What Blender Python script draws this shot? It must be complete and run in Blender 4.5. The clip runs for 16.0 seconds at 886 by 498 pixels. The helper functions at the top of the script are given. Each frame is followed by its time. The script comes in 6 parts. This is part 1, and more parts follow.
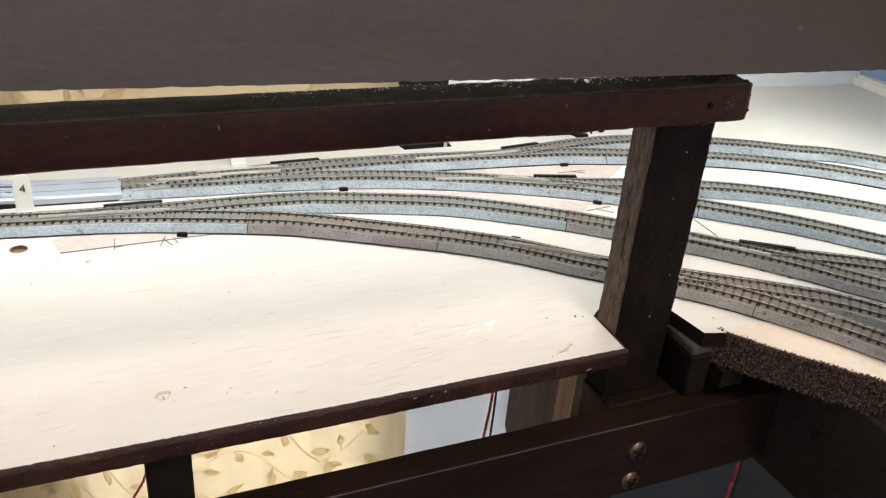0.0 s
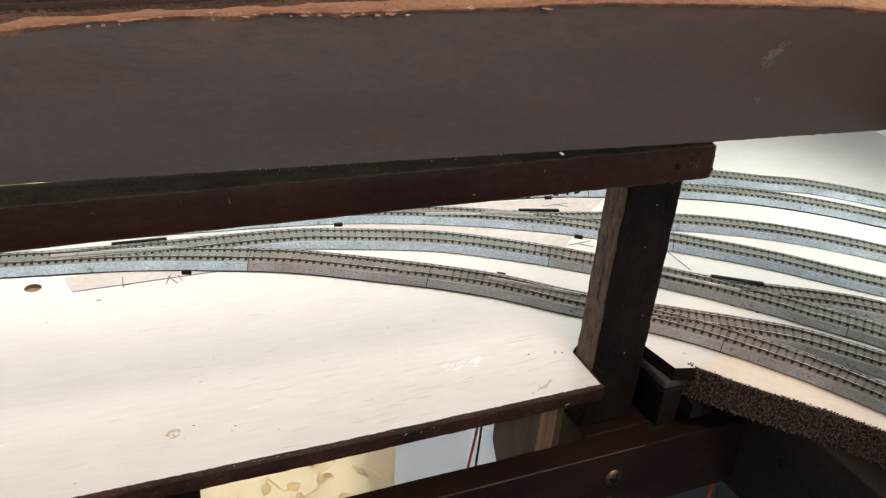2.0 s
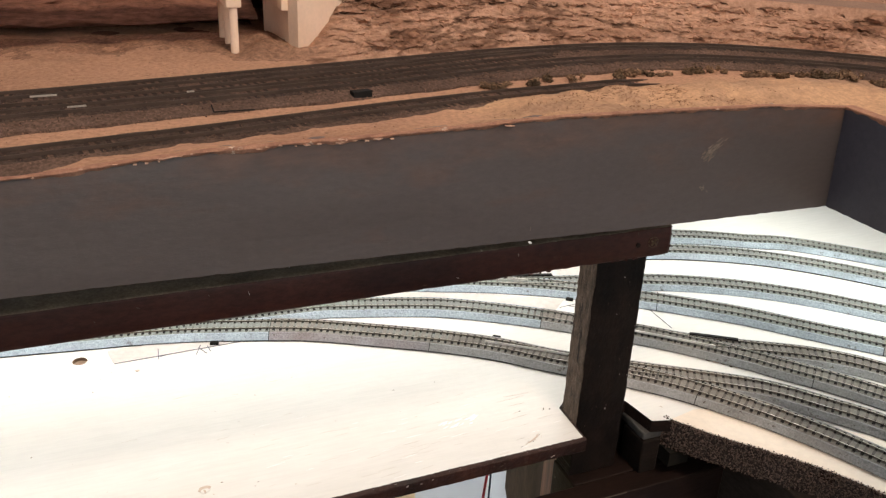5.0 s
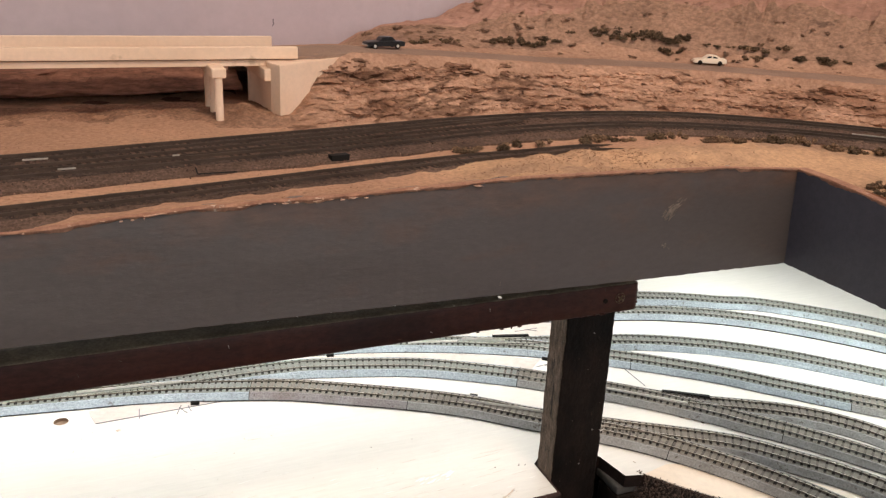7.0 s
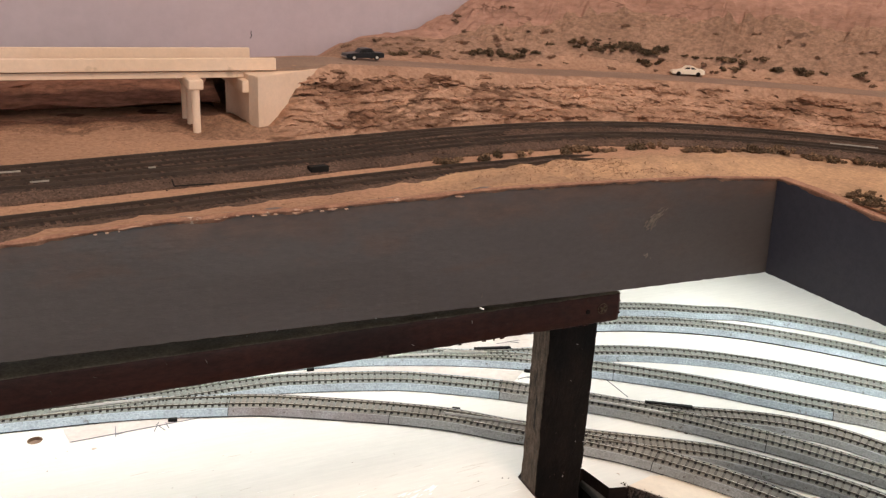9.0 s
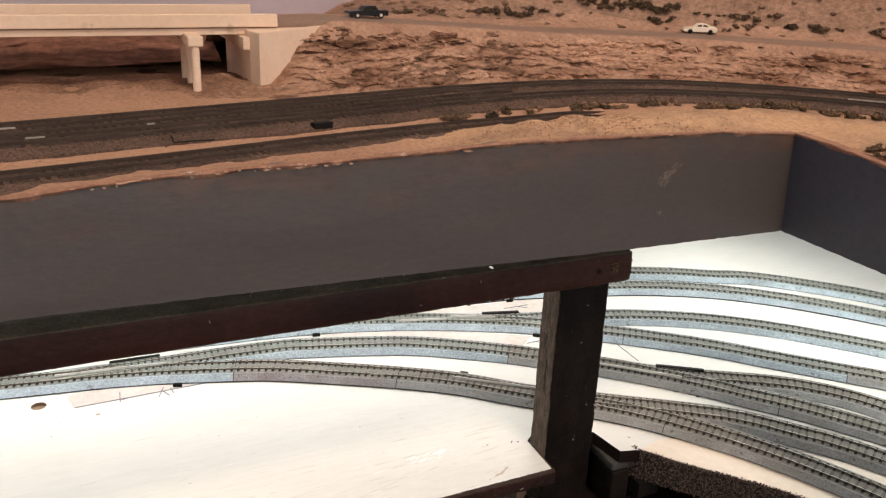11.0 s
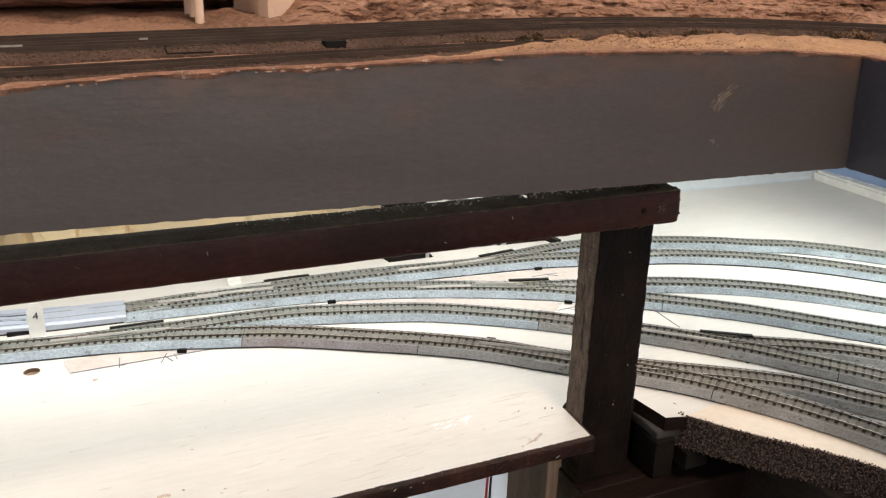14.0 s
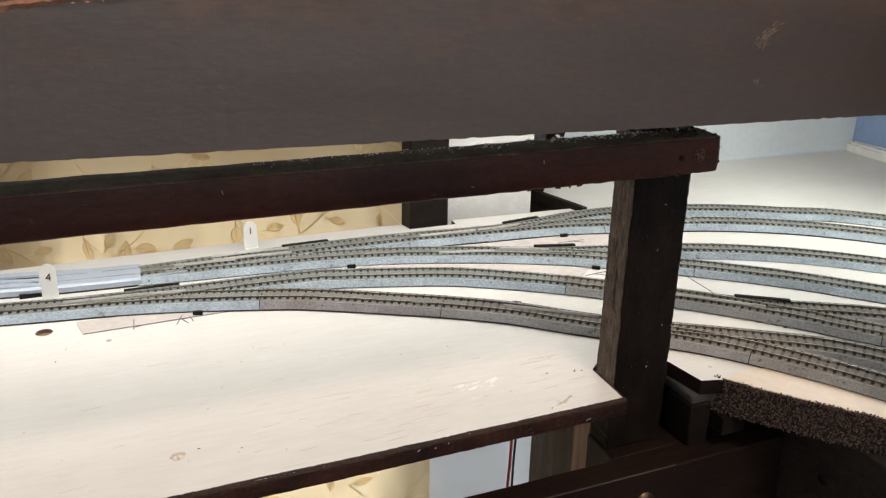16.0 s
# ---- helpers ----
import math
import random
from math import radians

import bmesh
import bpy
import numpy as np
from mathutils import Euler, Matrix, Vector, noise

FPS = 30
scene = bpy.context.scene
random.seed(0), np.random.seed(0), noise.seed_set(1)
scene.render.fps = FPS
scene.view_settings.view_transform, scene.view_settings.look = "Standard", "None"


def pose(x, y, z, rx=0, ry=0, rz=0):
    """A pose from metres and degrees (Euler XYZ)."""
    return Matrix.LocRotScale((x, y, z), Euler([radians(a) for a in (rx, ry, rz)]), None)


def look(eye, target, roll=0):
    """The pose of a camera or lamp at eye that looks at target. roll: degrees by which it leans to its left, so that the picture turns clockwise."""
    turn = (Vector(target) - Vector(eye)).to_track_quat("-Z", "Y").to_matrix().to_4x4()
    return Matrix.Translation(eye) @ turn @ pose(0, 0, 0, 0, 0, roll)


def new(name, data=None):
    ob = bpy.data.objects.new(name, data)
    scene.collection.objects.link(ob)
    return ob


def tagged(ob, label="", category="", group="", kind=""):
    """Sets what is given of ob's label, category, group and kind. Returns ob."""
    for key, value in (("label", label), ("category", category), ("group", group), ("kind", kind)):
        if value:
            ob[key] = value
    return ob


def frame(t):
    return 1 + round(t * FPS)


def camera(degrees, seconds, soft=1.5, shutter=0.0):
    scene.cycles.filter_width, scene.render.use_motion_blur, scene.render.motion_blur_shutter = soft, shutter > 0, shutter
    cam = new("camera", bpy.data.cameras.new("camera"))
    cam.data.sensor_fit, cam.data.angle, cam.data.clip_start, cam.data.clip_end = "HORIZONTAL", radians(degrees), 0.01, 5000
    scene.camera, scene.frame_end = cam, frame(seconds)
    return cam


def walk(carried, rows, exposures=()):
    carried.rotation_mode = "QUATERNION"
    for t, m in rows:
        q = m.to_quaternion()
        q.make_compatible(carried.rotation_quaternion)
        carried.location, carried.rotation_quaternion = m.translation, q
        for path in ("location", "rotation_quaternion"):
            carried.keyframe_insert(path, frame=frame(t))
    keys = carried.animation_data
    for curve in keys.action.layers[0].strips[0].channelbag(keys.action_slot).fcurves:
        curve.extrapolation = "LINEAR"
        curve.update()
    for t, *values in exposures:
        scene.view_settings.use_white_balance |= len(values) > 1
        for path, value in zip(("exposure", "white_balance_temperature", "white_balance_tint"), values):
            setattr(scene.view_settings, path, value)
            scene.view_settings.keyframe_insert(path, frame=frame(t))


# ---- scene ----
from mathutils import geometry

cam = camera(55.12, 16.0, 1.3)
PATH = [
    (0, (-0.21158, -0.24974, 0.20721), (-0.02215, 0.15123, -0.02374), 4.87),
    (0.5, (-0.21237, -0.25250, 0.21414), (-0.02066, 0.14709, -0.01731), 4.89),
    (1, (-0.21481, -0.25568, 0.22134), (-0.02075, 0.14280, -0.01007), 5.03),
    (1.5, (-0.21699, -0.25743, 0.22819), (-0.02020, 0.13968, -0.00328), 5.26),
    (2, (-0.21912, -0.26320, 0.23886), (-0.02472, 0.13531, 0.00778), 5.26),
    (2.5, (-0.22023, -0.26691, 0.25436), (-0.02946, 0.13574, 0.02746), 4.74),
    (3, (-0.21709, -0.26863, 0.26257), (-0.02866, 0.13689, 0.03886), 3.96),
    (3.5, (-0.21650, -0.27433, 0.27034), (-0.03150, 0.13276, 0.04662), 3.50),
    (4, (-0.21914, -0.28686, 0.27594), (-0.03651, 0.12242, 0.05429), 3.04),
    (6.5, (-0.22501, -0.32262, 0.27696), (-0.03399, 0.10395, 0.09935), 2.82),
    (7, (-0.22518, -0.32522, 0.27700), (-0.02896, 0.10257, 0.10820), 2.80),
    (7.5, (-0.22460, -0.32487, 0.27579), (-0.02288, 0.10265, 0.11288), 2.84),
    (8, (-0.22510, -0.32417, 0.27580), (-0.02004, 0.10291, 0.11594), 2.84),
    (8.5, (-0.22456, -0.32306, 0.27565), (-0.01728, 0.10304, 0.11606), 2.90),
    (11, (-0.22177, -0.31497, 0.26567), (-0.01867, 0.10650, 0.08926), 2.40),
    (11.5, (-0.22034, -0.31108, 0.26139), (-0.01794, 0.10928, 0.08158), 2.33),
    (12, (-0.22050, -0.30678, 0.25535), (-0.01654, 0.11333, 0.07672), 2.34),
    (12.5, (-0.21903, -0.30210, 0.24722), (-0.01752, 0.12022, 0.07102), 2.11),
    (13, (-0.21595, -0.29751, 0.23777), (-0.01984, 0.12857, 0.06456), 1.60),
    (13.5, (-0.21358, -0.29423, 0.23113), (-0.01963, 0.13379, 0.06030), 1.52),
    (14, (-0.21160, -0.28913, 0.22258), (-0.01822, 0.13843, 0.04999), 1.58),
    (14.5, (-0.21198, -0.28643, 0.21697), (-0.02082, 0.14128, 0.04227), 1.64),
    (15, (-0.21092, -0.28456, 0.21126), (-0.02431, 0.14507, 0.03634), 1.44),
    (15.5, (-0.21039, -0.28067, 0.20406), (-0.02668, 0.14972, 0.02793), 1.17),
    (16, (-0.21034, -0.27815, 0.20046), (-0.02685, 0.15153, 0.02239), 1.20),
]
EXPOSURES = [(0.0, 0.0), (1.0, -0.12), (2.0, -0.12), (3.5, 0.04), (7.0, 0.15), (8.5, 0.05), (11.0, 0.05), (14.0, 0.03), (16.0, -0.20)]
walk(cam, [(t, look(eye, target, roll)) for t, eye, target, roll in PATH], EXPOSURES)

# ---- light ----
FLOOR_Z, CEIL_Z = -0.80, 1.55
world = bpy.data.worlds.new("daylight")
scene.world = world
world.use_nodes = True
wn = world.node_tree
sky = wn.nodes.new("ShaderNodeTexSky")
sky.sky_type, sky.sun_disc, sky.sun_elevation, sky.sun_rotation = "NISHITA", False, radians(40), radians(20)
wn.links.new(sky.outputs[0], wn.nodes["Background"].inputs[0])
wn.nodes["Background"].inputs[1].default_value = 0.1


def area_lamp(name, eye, target, size_x, size_y, watts, color):
    data = bpy.data.lights.new(name, "AREA")
    data.shape, data.size, data.size_y, data.energy, data.color = "RECTANGLE", size_x, size_y, watts, color
    ob = new(name, data)
    ob.matrix_world = look(eye, target)
    return ob


# the room's ceiling lamp, rear window daylight, and added side and front fill
area_lamp("ceiling_lamp_light", (0.10, -0.75, 1.42), (0.0, 0.1, 0.1), 0.26, 0.26, 21.0, (1.0, 0.80, 0.65))
area_lamp("rear_window_light", (0.022, 0.556, -0.295), (-0.138, -0.059, -0.305), 0.48, 0.50, 4.5, (0.95, 0.98, 1.0))
area_lamp("side_window_light", (-1.05, -0.10, 0.42), (0.0, 0.12, 0.05), 1.0, 0.7, 0.8, (1.0, 0.97, 0.94))
area_lamp("front_window_light", (0.18, -1.60, 0.70), (-0.02, 0.1, 0.12), 1.3, 1.1, 7.7, (1.0, 0.95, 0.91))
# cool white strip lamps, unseen, added under the upper baseboard to brighten the sidings
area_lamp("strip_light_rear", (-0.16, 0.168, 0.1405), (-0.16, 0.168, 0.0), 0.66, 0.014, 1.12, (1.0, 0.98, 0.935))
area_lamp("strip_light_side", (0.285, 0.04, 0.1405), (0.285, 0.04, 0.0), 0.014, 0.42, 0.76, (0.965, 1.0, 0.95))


# ---- materials ----
def mat(name, color, rough=0.6, metal=0.0, dark=None, scale=20.0, stretch=(1, 1, 1), detail=6.0, bump=0.0, bump_scale=None,
        spec=0.5, fine=None, fine_amount=0.25, vary=0.0, spots=None, spot_scale=40.0, spot_at=0.68, island=0.0, stretch_fine=None, cracks=None, drift=None, worn_lit=None):
    """A principled material: a base colour, a second colour mixed in by stretched noise, fine grain, spots, and bump."""
    m = bpy.data.materials.new(name)
    m.use_nodes = True
    nt, bsdf = m.node_tree, m.node_tree.nodes["Principled BSDF"]
    node, link = nt.nodes.new, nt.links.new
    geo = node("ShaderNodeNewGeometry")
    mp = node("ShaderNodeMapping")
    mp.inputs["Scale"].default_value = stretch
    link(geo.outputs["Position"], mp.inputs["Vector"])

    def noise_tex(s, d=detail, rg=0.6, vec=None):
        n = node("ShaderNodeTexNoise")
        n.inputs["Scale"].default_value, n.inputs["Detail"].default_value, n.inputs["Roughness"].default_value = s, d, rg
        link(vec or mp.outputs[0], n.inputs["Vector"])
        return n.outputs["Fac"]

    def ramp(fac, a, b):
        r = node("ShaderNodeMapRange")
        r.inputs["From Min"].default_value, r.inputs["From Max"].default_value = a, b
        link(fac, r.inputs["Value"])
        return r.outputs[0]

    def mix(fac, a, b, kind="MIX"):
        x = node("ShaderNodeMix")
        x.data_type, x.blend_type = "RGBA", kind
        for sock, v in ((0, fac), (6, a), (7, b)):
            if hasattr(v, "links"):
                link(v, x.inputs[sock])
            else:
                x.inputs[sock].default_value = v if sock == 0 else (*v, 1)
        return x.outputs[2]

    dark = dark or tuple(c * 0.7 for c in color)
    col = mix(ramp(noise_tex(scale), 0.32, 0.68), color, dark)
    if drift:  # (colour, dark, from, to along x, front, back along y): another sand tipped over one stretch, with a ragged edge
        d_col, d_dark, dx0, dx1, dy0, dy1 = drift
        xyz = node("ShaderNodeSeparateXYZ")
        jit = node("ShaderNodeTexNoise")
        jit.inputs["Scale"].default_value, jit.inputs["Detail"].default_value = 60.0, 4.0
        link(geo.outputs["Position"], jit.inputs["Vector"])
        shift = node("ShaderNodeVectorMath")
        shift.operation = "MULTIPLY_ADD"
        shift.inputs[1].default_value = (0.05, 0.025, 0.0)
        link(jit.outputs["Color"], shift.inputs[0])
        link(geo.outputs["Position"], shift.inputs[2])
        link(shift.outputs[0], xyz.inputs[0])
        both = node("ShaderNodeMath")
        both.operation = "MULTIPLY"
        link(ramp(xyz.outputs[0], dx0 + 0.025, dx1 + 0.025), both.inputs[0])
        link(ramp(xyz.outputs[1], dy1 + 0.012, dy0 + 0.012), both.inputs[1])
        col = mix(both.outputs[0], col, mix(ramp(noise_tex(26), 0.4, 0.62), d_col, d_dark))
    if worn_lit:  # (colour, from, to in height): ragged wear and painted lighting, browner towards an upper edge
        r_col, r0, r1 = worn_lit
        rz = node("ShaderNodeSeparateXYZ")
        link(geo.outputs["Position"], rz.inputs[0])
        worn = node("ShaderNodeMath")
        worn.operation = "ADD"
        link(ramp(rz.outputs[2], r0, r1), worn.inputs[0])
        patchy = node("ShaderNodeMath")
        patchy.operation = "MULTIPLY_ADD"
        patchy.inputs[1].default_value, patchy.inputs[2].default_value = 3.0, -1.75
        link(noise_tex(48, 6.0, 0.65), patchy.inputs[0])
        link(patchy.outputs[0], worn.inputs[1])
        worn.use_clamp = True
        col = mix(worn.outputs[0], col, mix(ramp(noise_tex(150, 4.0), 0.4, 0.65), r_col, tuple(c * 0.62 for c in r_col)))
    if fine:
        mf = node("ShaderNodeMapping")
        mf.inputs["Scale"].default_value = stretch_fine or stretch
        link(geo.outputs["Position"], mf.inputs["Vector"])
        col = mix(fine_amount, col, mix(ramp(noise_tex(fine, 3.0, 0.7, mf.outputs[0]), 0.35, 0.65), (0.35, 0.35, 0.35), (1.6, 1.6, 1.6)), "MULTIPLY")
    if spots:
        col = mix(ramp(noise_tex(spot_scale, 4.0, 0.65), spot_at, spot_at + 0.06), col, spots)
    if cracks:  # (colour, scale, stretch, width, share, weight): thin wandering dark lines
        c_col, c_scale, c_stretch, c_width, c_at, c_weight = cracks
        mc = node("ShaderNodeMapping")
        mc.inputs["Scale"].default_value = c_stretch
        link(geo.outputs["Position"], mc.inputs["Vector"])
        wander = node("ShaderNodeTexNoise")
        wander.inputs["Scale"].default_value, wander.inputs["Detail"].default_value, wander.inputs["Roughness"].default_value = c_scale, 5.0, 0.55
        wander.inputs["Distortion"].default_value = 0.4
        link(mc.outputs[0], wander.inputs["Vector"])
        off = node("ShaderNodeMath")
        off.operation = "SUBTRACT"
        off.inputs[1].default_value = 0.5
        link(wander.outputs["Fac"], off.inputs[0])
        size = node("ShaderNodeMath")
        size.operation = "ABSOLUTE"
        link(off.outputs[0], size.inputs[0])
        line_fac = ramp(size.outputs[0], c_width, c_width * 0.2)
        prod = node("ShaderNodeMath")
        prod.operation = "MULTIPLY"
        link(line_fac, prod.inputs[0])
        link(ramp(noise_tex(c_scale * 0.3, 3.0), c_at, c_at + 0.1), prod.inputs[1])
        prod2 = node("ShaderNodeMath")
        prod2.operation = "MULTIPLY"
        prod2.inputs[1].default_value = c_weight
        link(prod.outputs[0], prod2.inputs[0])
        col = mix(prod2.outputs[0], col, c_col)
    if vary:
        info = node("ShaderNodeObjectInfo")
        col = mix(vary, col, mix(info.outputs["Random"], (0.4, 0.4, 0.4), (1.5, 1.45, 1.4)), "MULTIPLY")
    if island:
        col = mix(island, col, mix(geo.outputs["Random Per Island"], (0.25, 0.25, 0.25), (1.9, 1.8, 1.7)), "MULTIPLY")
    link(col, bsdf.inputs["Base Color"])
    bsdf.inputs["Roughness"].default_value, bsdf.inputs["Metallic"].default_value = rough, metal
    bsdf.inputs["Specular IOR Level"].default_value = spec
    rr = node("ShaderNodeMapRange")
    rr.inputs["To Min"].default_value, rr.inputs["To Max"].default_value = max(0.05, rough - 0.1), min(1, rough + 0.12)
    link(noise_tex(scale * 2.3), rr.inputs["Value"])
    link(rr.outputs[0], bsdf.inputs["Roughness"])
    if bump:
        b = node("ShaderNodeBump")
        b.inputs["Strength"].default_value, b.inputs["Distance"].default_value = min(1.0, bump), 0.001
        link(noise_tex(bump_scale or scale * 3, 5.0, 0.65), b.inputs["Height"])
        link(b.outputs[0], bsdf.inputs["Normal"])
    return m


WHITE = mat("white_painted_plywood", (0.700, 0.670, 0.624), 0.42, dark=(0.640, 0.602, 0.552), scale=11, stretch=(0.8, 1.5, 1), fine=230, fine_amount=0.055, bump=0.22, bump_scale=90,
            spots=(0.60, 0.535, 0.460), spot_scale=30, spot_at=0.70, stretch_fine=(0.16, 1.6, 1))
PEACH = mat("warm_cream_paint", (0.775, 0.665, 0.550), 0.45, dark=(0.71, 0.60, 0.485), scale=24, fine=260, fine_amount=0.06, bump=0.2, bump_scale=110, spots=(0.60, 0.46, 0.34), spot_scale=60, spot_at=0.71)
WHITE_PLAIN = mat("white_gloss_paint", (0.82, 0.80, 0.76), 0.25, dark=(0.76, 0.73, 0.68), scale=60, bump=0.4, bump_scale=300)
GLOSS_WHITE = mat("thick_white_paint_drips", (0.95, 0.94, 0.92), 0.16, dark=(0.92, 0.91, 0.89), scale=60, spec=0.9)
STREAK = mat("thin_streaked_white_paint", (0.635, 0.585, 0.525), 0.5, dark=(0.60, 0.54, 0.48), scale=60)
STAIN = mat("dark_stained_wood", (0.0205, 0.0108, 0.0080), 0.5, dark=(0.0085, 0.0050, 0.0040), scale=30, stretch=(0.6, 2.4, 2.4), fine=400, fine_amount=0.45, bump=0.4, bump_scale=130,
            spots=(0.065, 0.034, 0.024), spot_scale=110, spot_at=0.735, spec=0.18)
RED_STAIN = mat("red_brown_stained_wood", (0.086, 0.0255, 0.0160), 0.5, dark=(0.0165, 0.0078, 0.0060), scale=10, stretch=(0.7, 1.6, 1.6), fine=300, fine_amount=0.4, bump=0.3, bump_scale=130,
            spots=(0.12, 0.062, 0.045), spot_scale=120, spot_at=0.70, spec=0.3)
STAIN_BLACK = mat("black_stained_wood", (0.0170, 0.0120, 0.0094), 0.6, dark=(0.0075, 0.0055, 0.0045), scale=30, stretch=(0.8, 2, 2), fine=500, fine_amount=0.4, bump=0.35, bump_scale=200,
                  spots=(0.04, 0.026, 0.02), spot_scale=130, spot_at=0.78, spec=0.12)
CROSS = mat("dull_dark_brown_timber", (0.036, 0.028, 0.023), 0.75, dark=(0.022, 0.018, 0.015), scale=22, stretch=(2, 0.7, 2), fine=300, fine_amount=0.35, bump=0.3, bump_scale=160, spots=(0.06, 0.05, 0.042), spot_scale=90, spot_at=0.72, spec=0.1)
POST_WOOD = mat("weathered_dark_post", (0.0135, 0.0080, 0.0060), 0.62, dark=(0.0035, 0.0025, 0.0020), scale=46, stretch=(1.6, 1.6, 0.9), fine=500, fine_amount=0.5, bump=0.5, bump_scale=260,
                spots=(0.085, 0.057, 0.04), spot_scale=190, spot_at=0.69, spec=0.15)
SAWN = mat("sawn_grey_brown_wood", (0.145, 0.102, 0.073), 0.75, dark=(0.034, 0.022, 0.016), scale=130, stretch=(4, 4, 0.8), fine=700, fine_amount=0.5, bump=0.9, bump_scale=200, spots=(0.014, 0.009, 0.006), spot_scale=60, spot_at=0.58, spec=0.3)
DUSTY = mat("dusty_olive_wood_top", (0.20, 0.160, 0.108), 0.9, dark=(0.095, 0.076, 0.051), scale=60, fine=700, fine_amount=0.4, bump=0.3, spots=(0.42, 0.37, 0.30), spot_scale=260, spot_at=0.70)
EDGE = mat("worn_brown_stained_edge", (0.056, 0.0215, 0.0145), 0.5, dark=(0.010, 0.0058, 0.0045), scale=24, stretch=(1, 1.5, 1.5), fine=420, fine_amount=0.5, bump=0.7, bump_scale=210,
           spots=(0.11, 0.075, 0.055), spot_scale=170, spot_at=0.69, spec=0.25)
JOIST = mat("dull_brown_joist", (0.095, 0.066, 0.050), 0.7, dark=(0.035, 0.024, 0.018), scale=16, stretch=(1, 1, 0.5), fine=200, fine_amount=0.4, spec=0.12)
WORN = mat("worn_timber_edge", (0.11, 0.078, 0.056), 0.7, dark=(0.03, 0.02, 0.015), scale=60)
EDGE_HIGHLIGHT = mat("pale_edge_highlight", (0.115, 0.086, 0.065), 0.5, dark=(0.045, 0.033, 0.025), scale=90, stretch=(0.4, 1, 1))
WALL_SHADE = mat("slate_blue_wall_shade", (0.100, 0.114, 0.128), 0.7, dark=(0.085, 0.098, 0.110), scale=6, fine=200, fine_amount=0.1)
DULL = mat("dull_grey_green_paint", (0.0165, 0.0150, 0.0120), 0.9, dark=(0.010, 0.009, 0.0075), scale=80, fine=400, spec=0.05)
STRIP_GREY = mat("weathered_grey_strip", (0.072, 0.068, 0.062), 0.85, dark=(0.034, 0.031, 0.028), scale=60, fine=400, fine_amount=0.3)
COPPER_WOOD = mat("reddish_planed_wood", (0.30, 0.125, 0.068), 0.5, dark=(0.10, 0.042, 0.024), scale=45, stretch=(4, 4, 0.3), fine=300, spec=0.2)
FASCIA = mat("dark_grey_fascia_paint", (0.073, 0.0605, 0.0565), 0.40, dark=(0.064, 0.0515, 0.0465), scale=7, fine=350, fine_amount=0.12, bump=0.15, bump_scale=300,
             spots=(0.096, 0.070, 0.060), spot_scale=30, spot_at=0.66, stretch=(0.6, 1, 1.6), spec=0.6, worn_lit=((0.112, 0.064, 0.045), 0.156, 0.1845))
# the fascia's paint again, tinted blue for the room light on its side board
FASCIA_BLUE_LIT = mat("fascia_paint_in_blue_light", (0.074, 0.071, 0.090), 0.5, dark=(0.061, 0.058, 0.076), scale=9, fine=350, fine_amount=0.15, bump=0.12, bump_scale=420)
CHIP = mat("flaked_plaster_edge", (0.42, 0.220, 0.138), 0.9, dark=(0.27, 0.125, 0.078), scale=120, fine=700, bump=0.6, spots=(0.70, 0.58, 0.46), spot_scale=110, spot_at=0.66)
FLAKE = mat("broken_pale_pink_plaster", (0.66, 0.44, 0.325), 0.9, dark=(0.48, 0.27, 0.18), scale=420, fine=900, fine_amount=0.2, island=0.2)
ROADBED = mat("speckled_blue_grey_track_ballast", (0.365, 0.420, 0.458), 0.85, dark=(0.260, 0.296, 0.322), scale=40, fine=700, fine_amount=0.32, bump=0.8, bump_scale=600,
              spots=(0.13, 0.13, 0.125), spot_scale=190, spot_at=0.63)
# front tracks' ballast: dust and the warmer front light mixed into one colour
ROADBED_FRONT = mat("speckled_grey_front_track_ballast", (0.322, 0.320, 0.315), 0.88, dark=(0.220, 0.212, 0.202), scale=35, fine=900, fine_amount=0.35, bump=0.6, bump_scale=1000,
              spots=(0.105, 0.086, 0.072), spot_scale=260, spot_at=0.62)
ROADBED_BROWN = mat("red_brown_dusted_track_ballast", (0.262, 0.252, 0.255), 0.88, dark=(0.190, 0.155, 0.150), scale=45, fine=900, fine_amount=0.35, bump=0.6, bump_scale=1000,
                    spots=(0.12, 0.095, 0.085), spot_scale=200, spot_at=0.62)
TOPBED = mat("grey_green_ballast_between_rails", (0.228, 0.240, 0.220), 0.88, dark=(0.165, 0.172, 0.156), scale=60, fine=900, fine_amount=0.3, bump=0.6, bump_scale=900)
TOPBED_FRONT = mat("brown_grey_ballast_between_rails", (0.238, 0.216, 0.186), 0.88, dark=(0.155, 0.136, 0.114), scale=60, fine=900, fine_amount=0.3, bump=0.6, bump_scale=900)
GREY_PLASTIC = mat("smooth_blue_grey_plastic", (0.42, 0.47, 0.54), 0.38, dark=(0.36, 0.40, 0.47), scale=25, fine=300, fine_amount=0.06, spec=0.8)
# colours for the shadow line under track beds and in grooves
GAP_SHADE_GREY = mat("grey_gap_shade", (0.16, 0.155, 0.145), 0.7, dark=(0.09, 0.085, 0.08), scale=90)
GAP_SHADE_DARK = mat("dark_gap_shade", (0.030, 0.022, 0.020), 0.7, dark=(0.014, 0.011, 0.010), scale=90)
TIE = mat("dark_brown_plastic_sleeper", (0.132, 0.113, 0.093), 0.7, dark=(0.080, 0.067, 0.056), scale=120, vary=0.3)
TIE_GREY = mat("dusty_grey_sleeper", (0.198, 0.199, 0.177), 0.7, dark=(0.138, 0.138, 0.122), scale=120, vary=0.3)
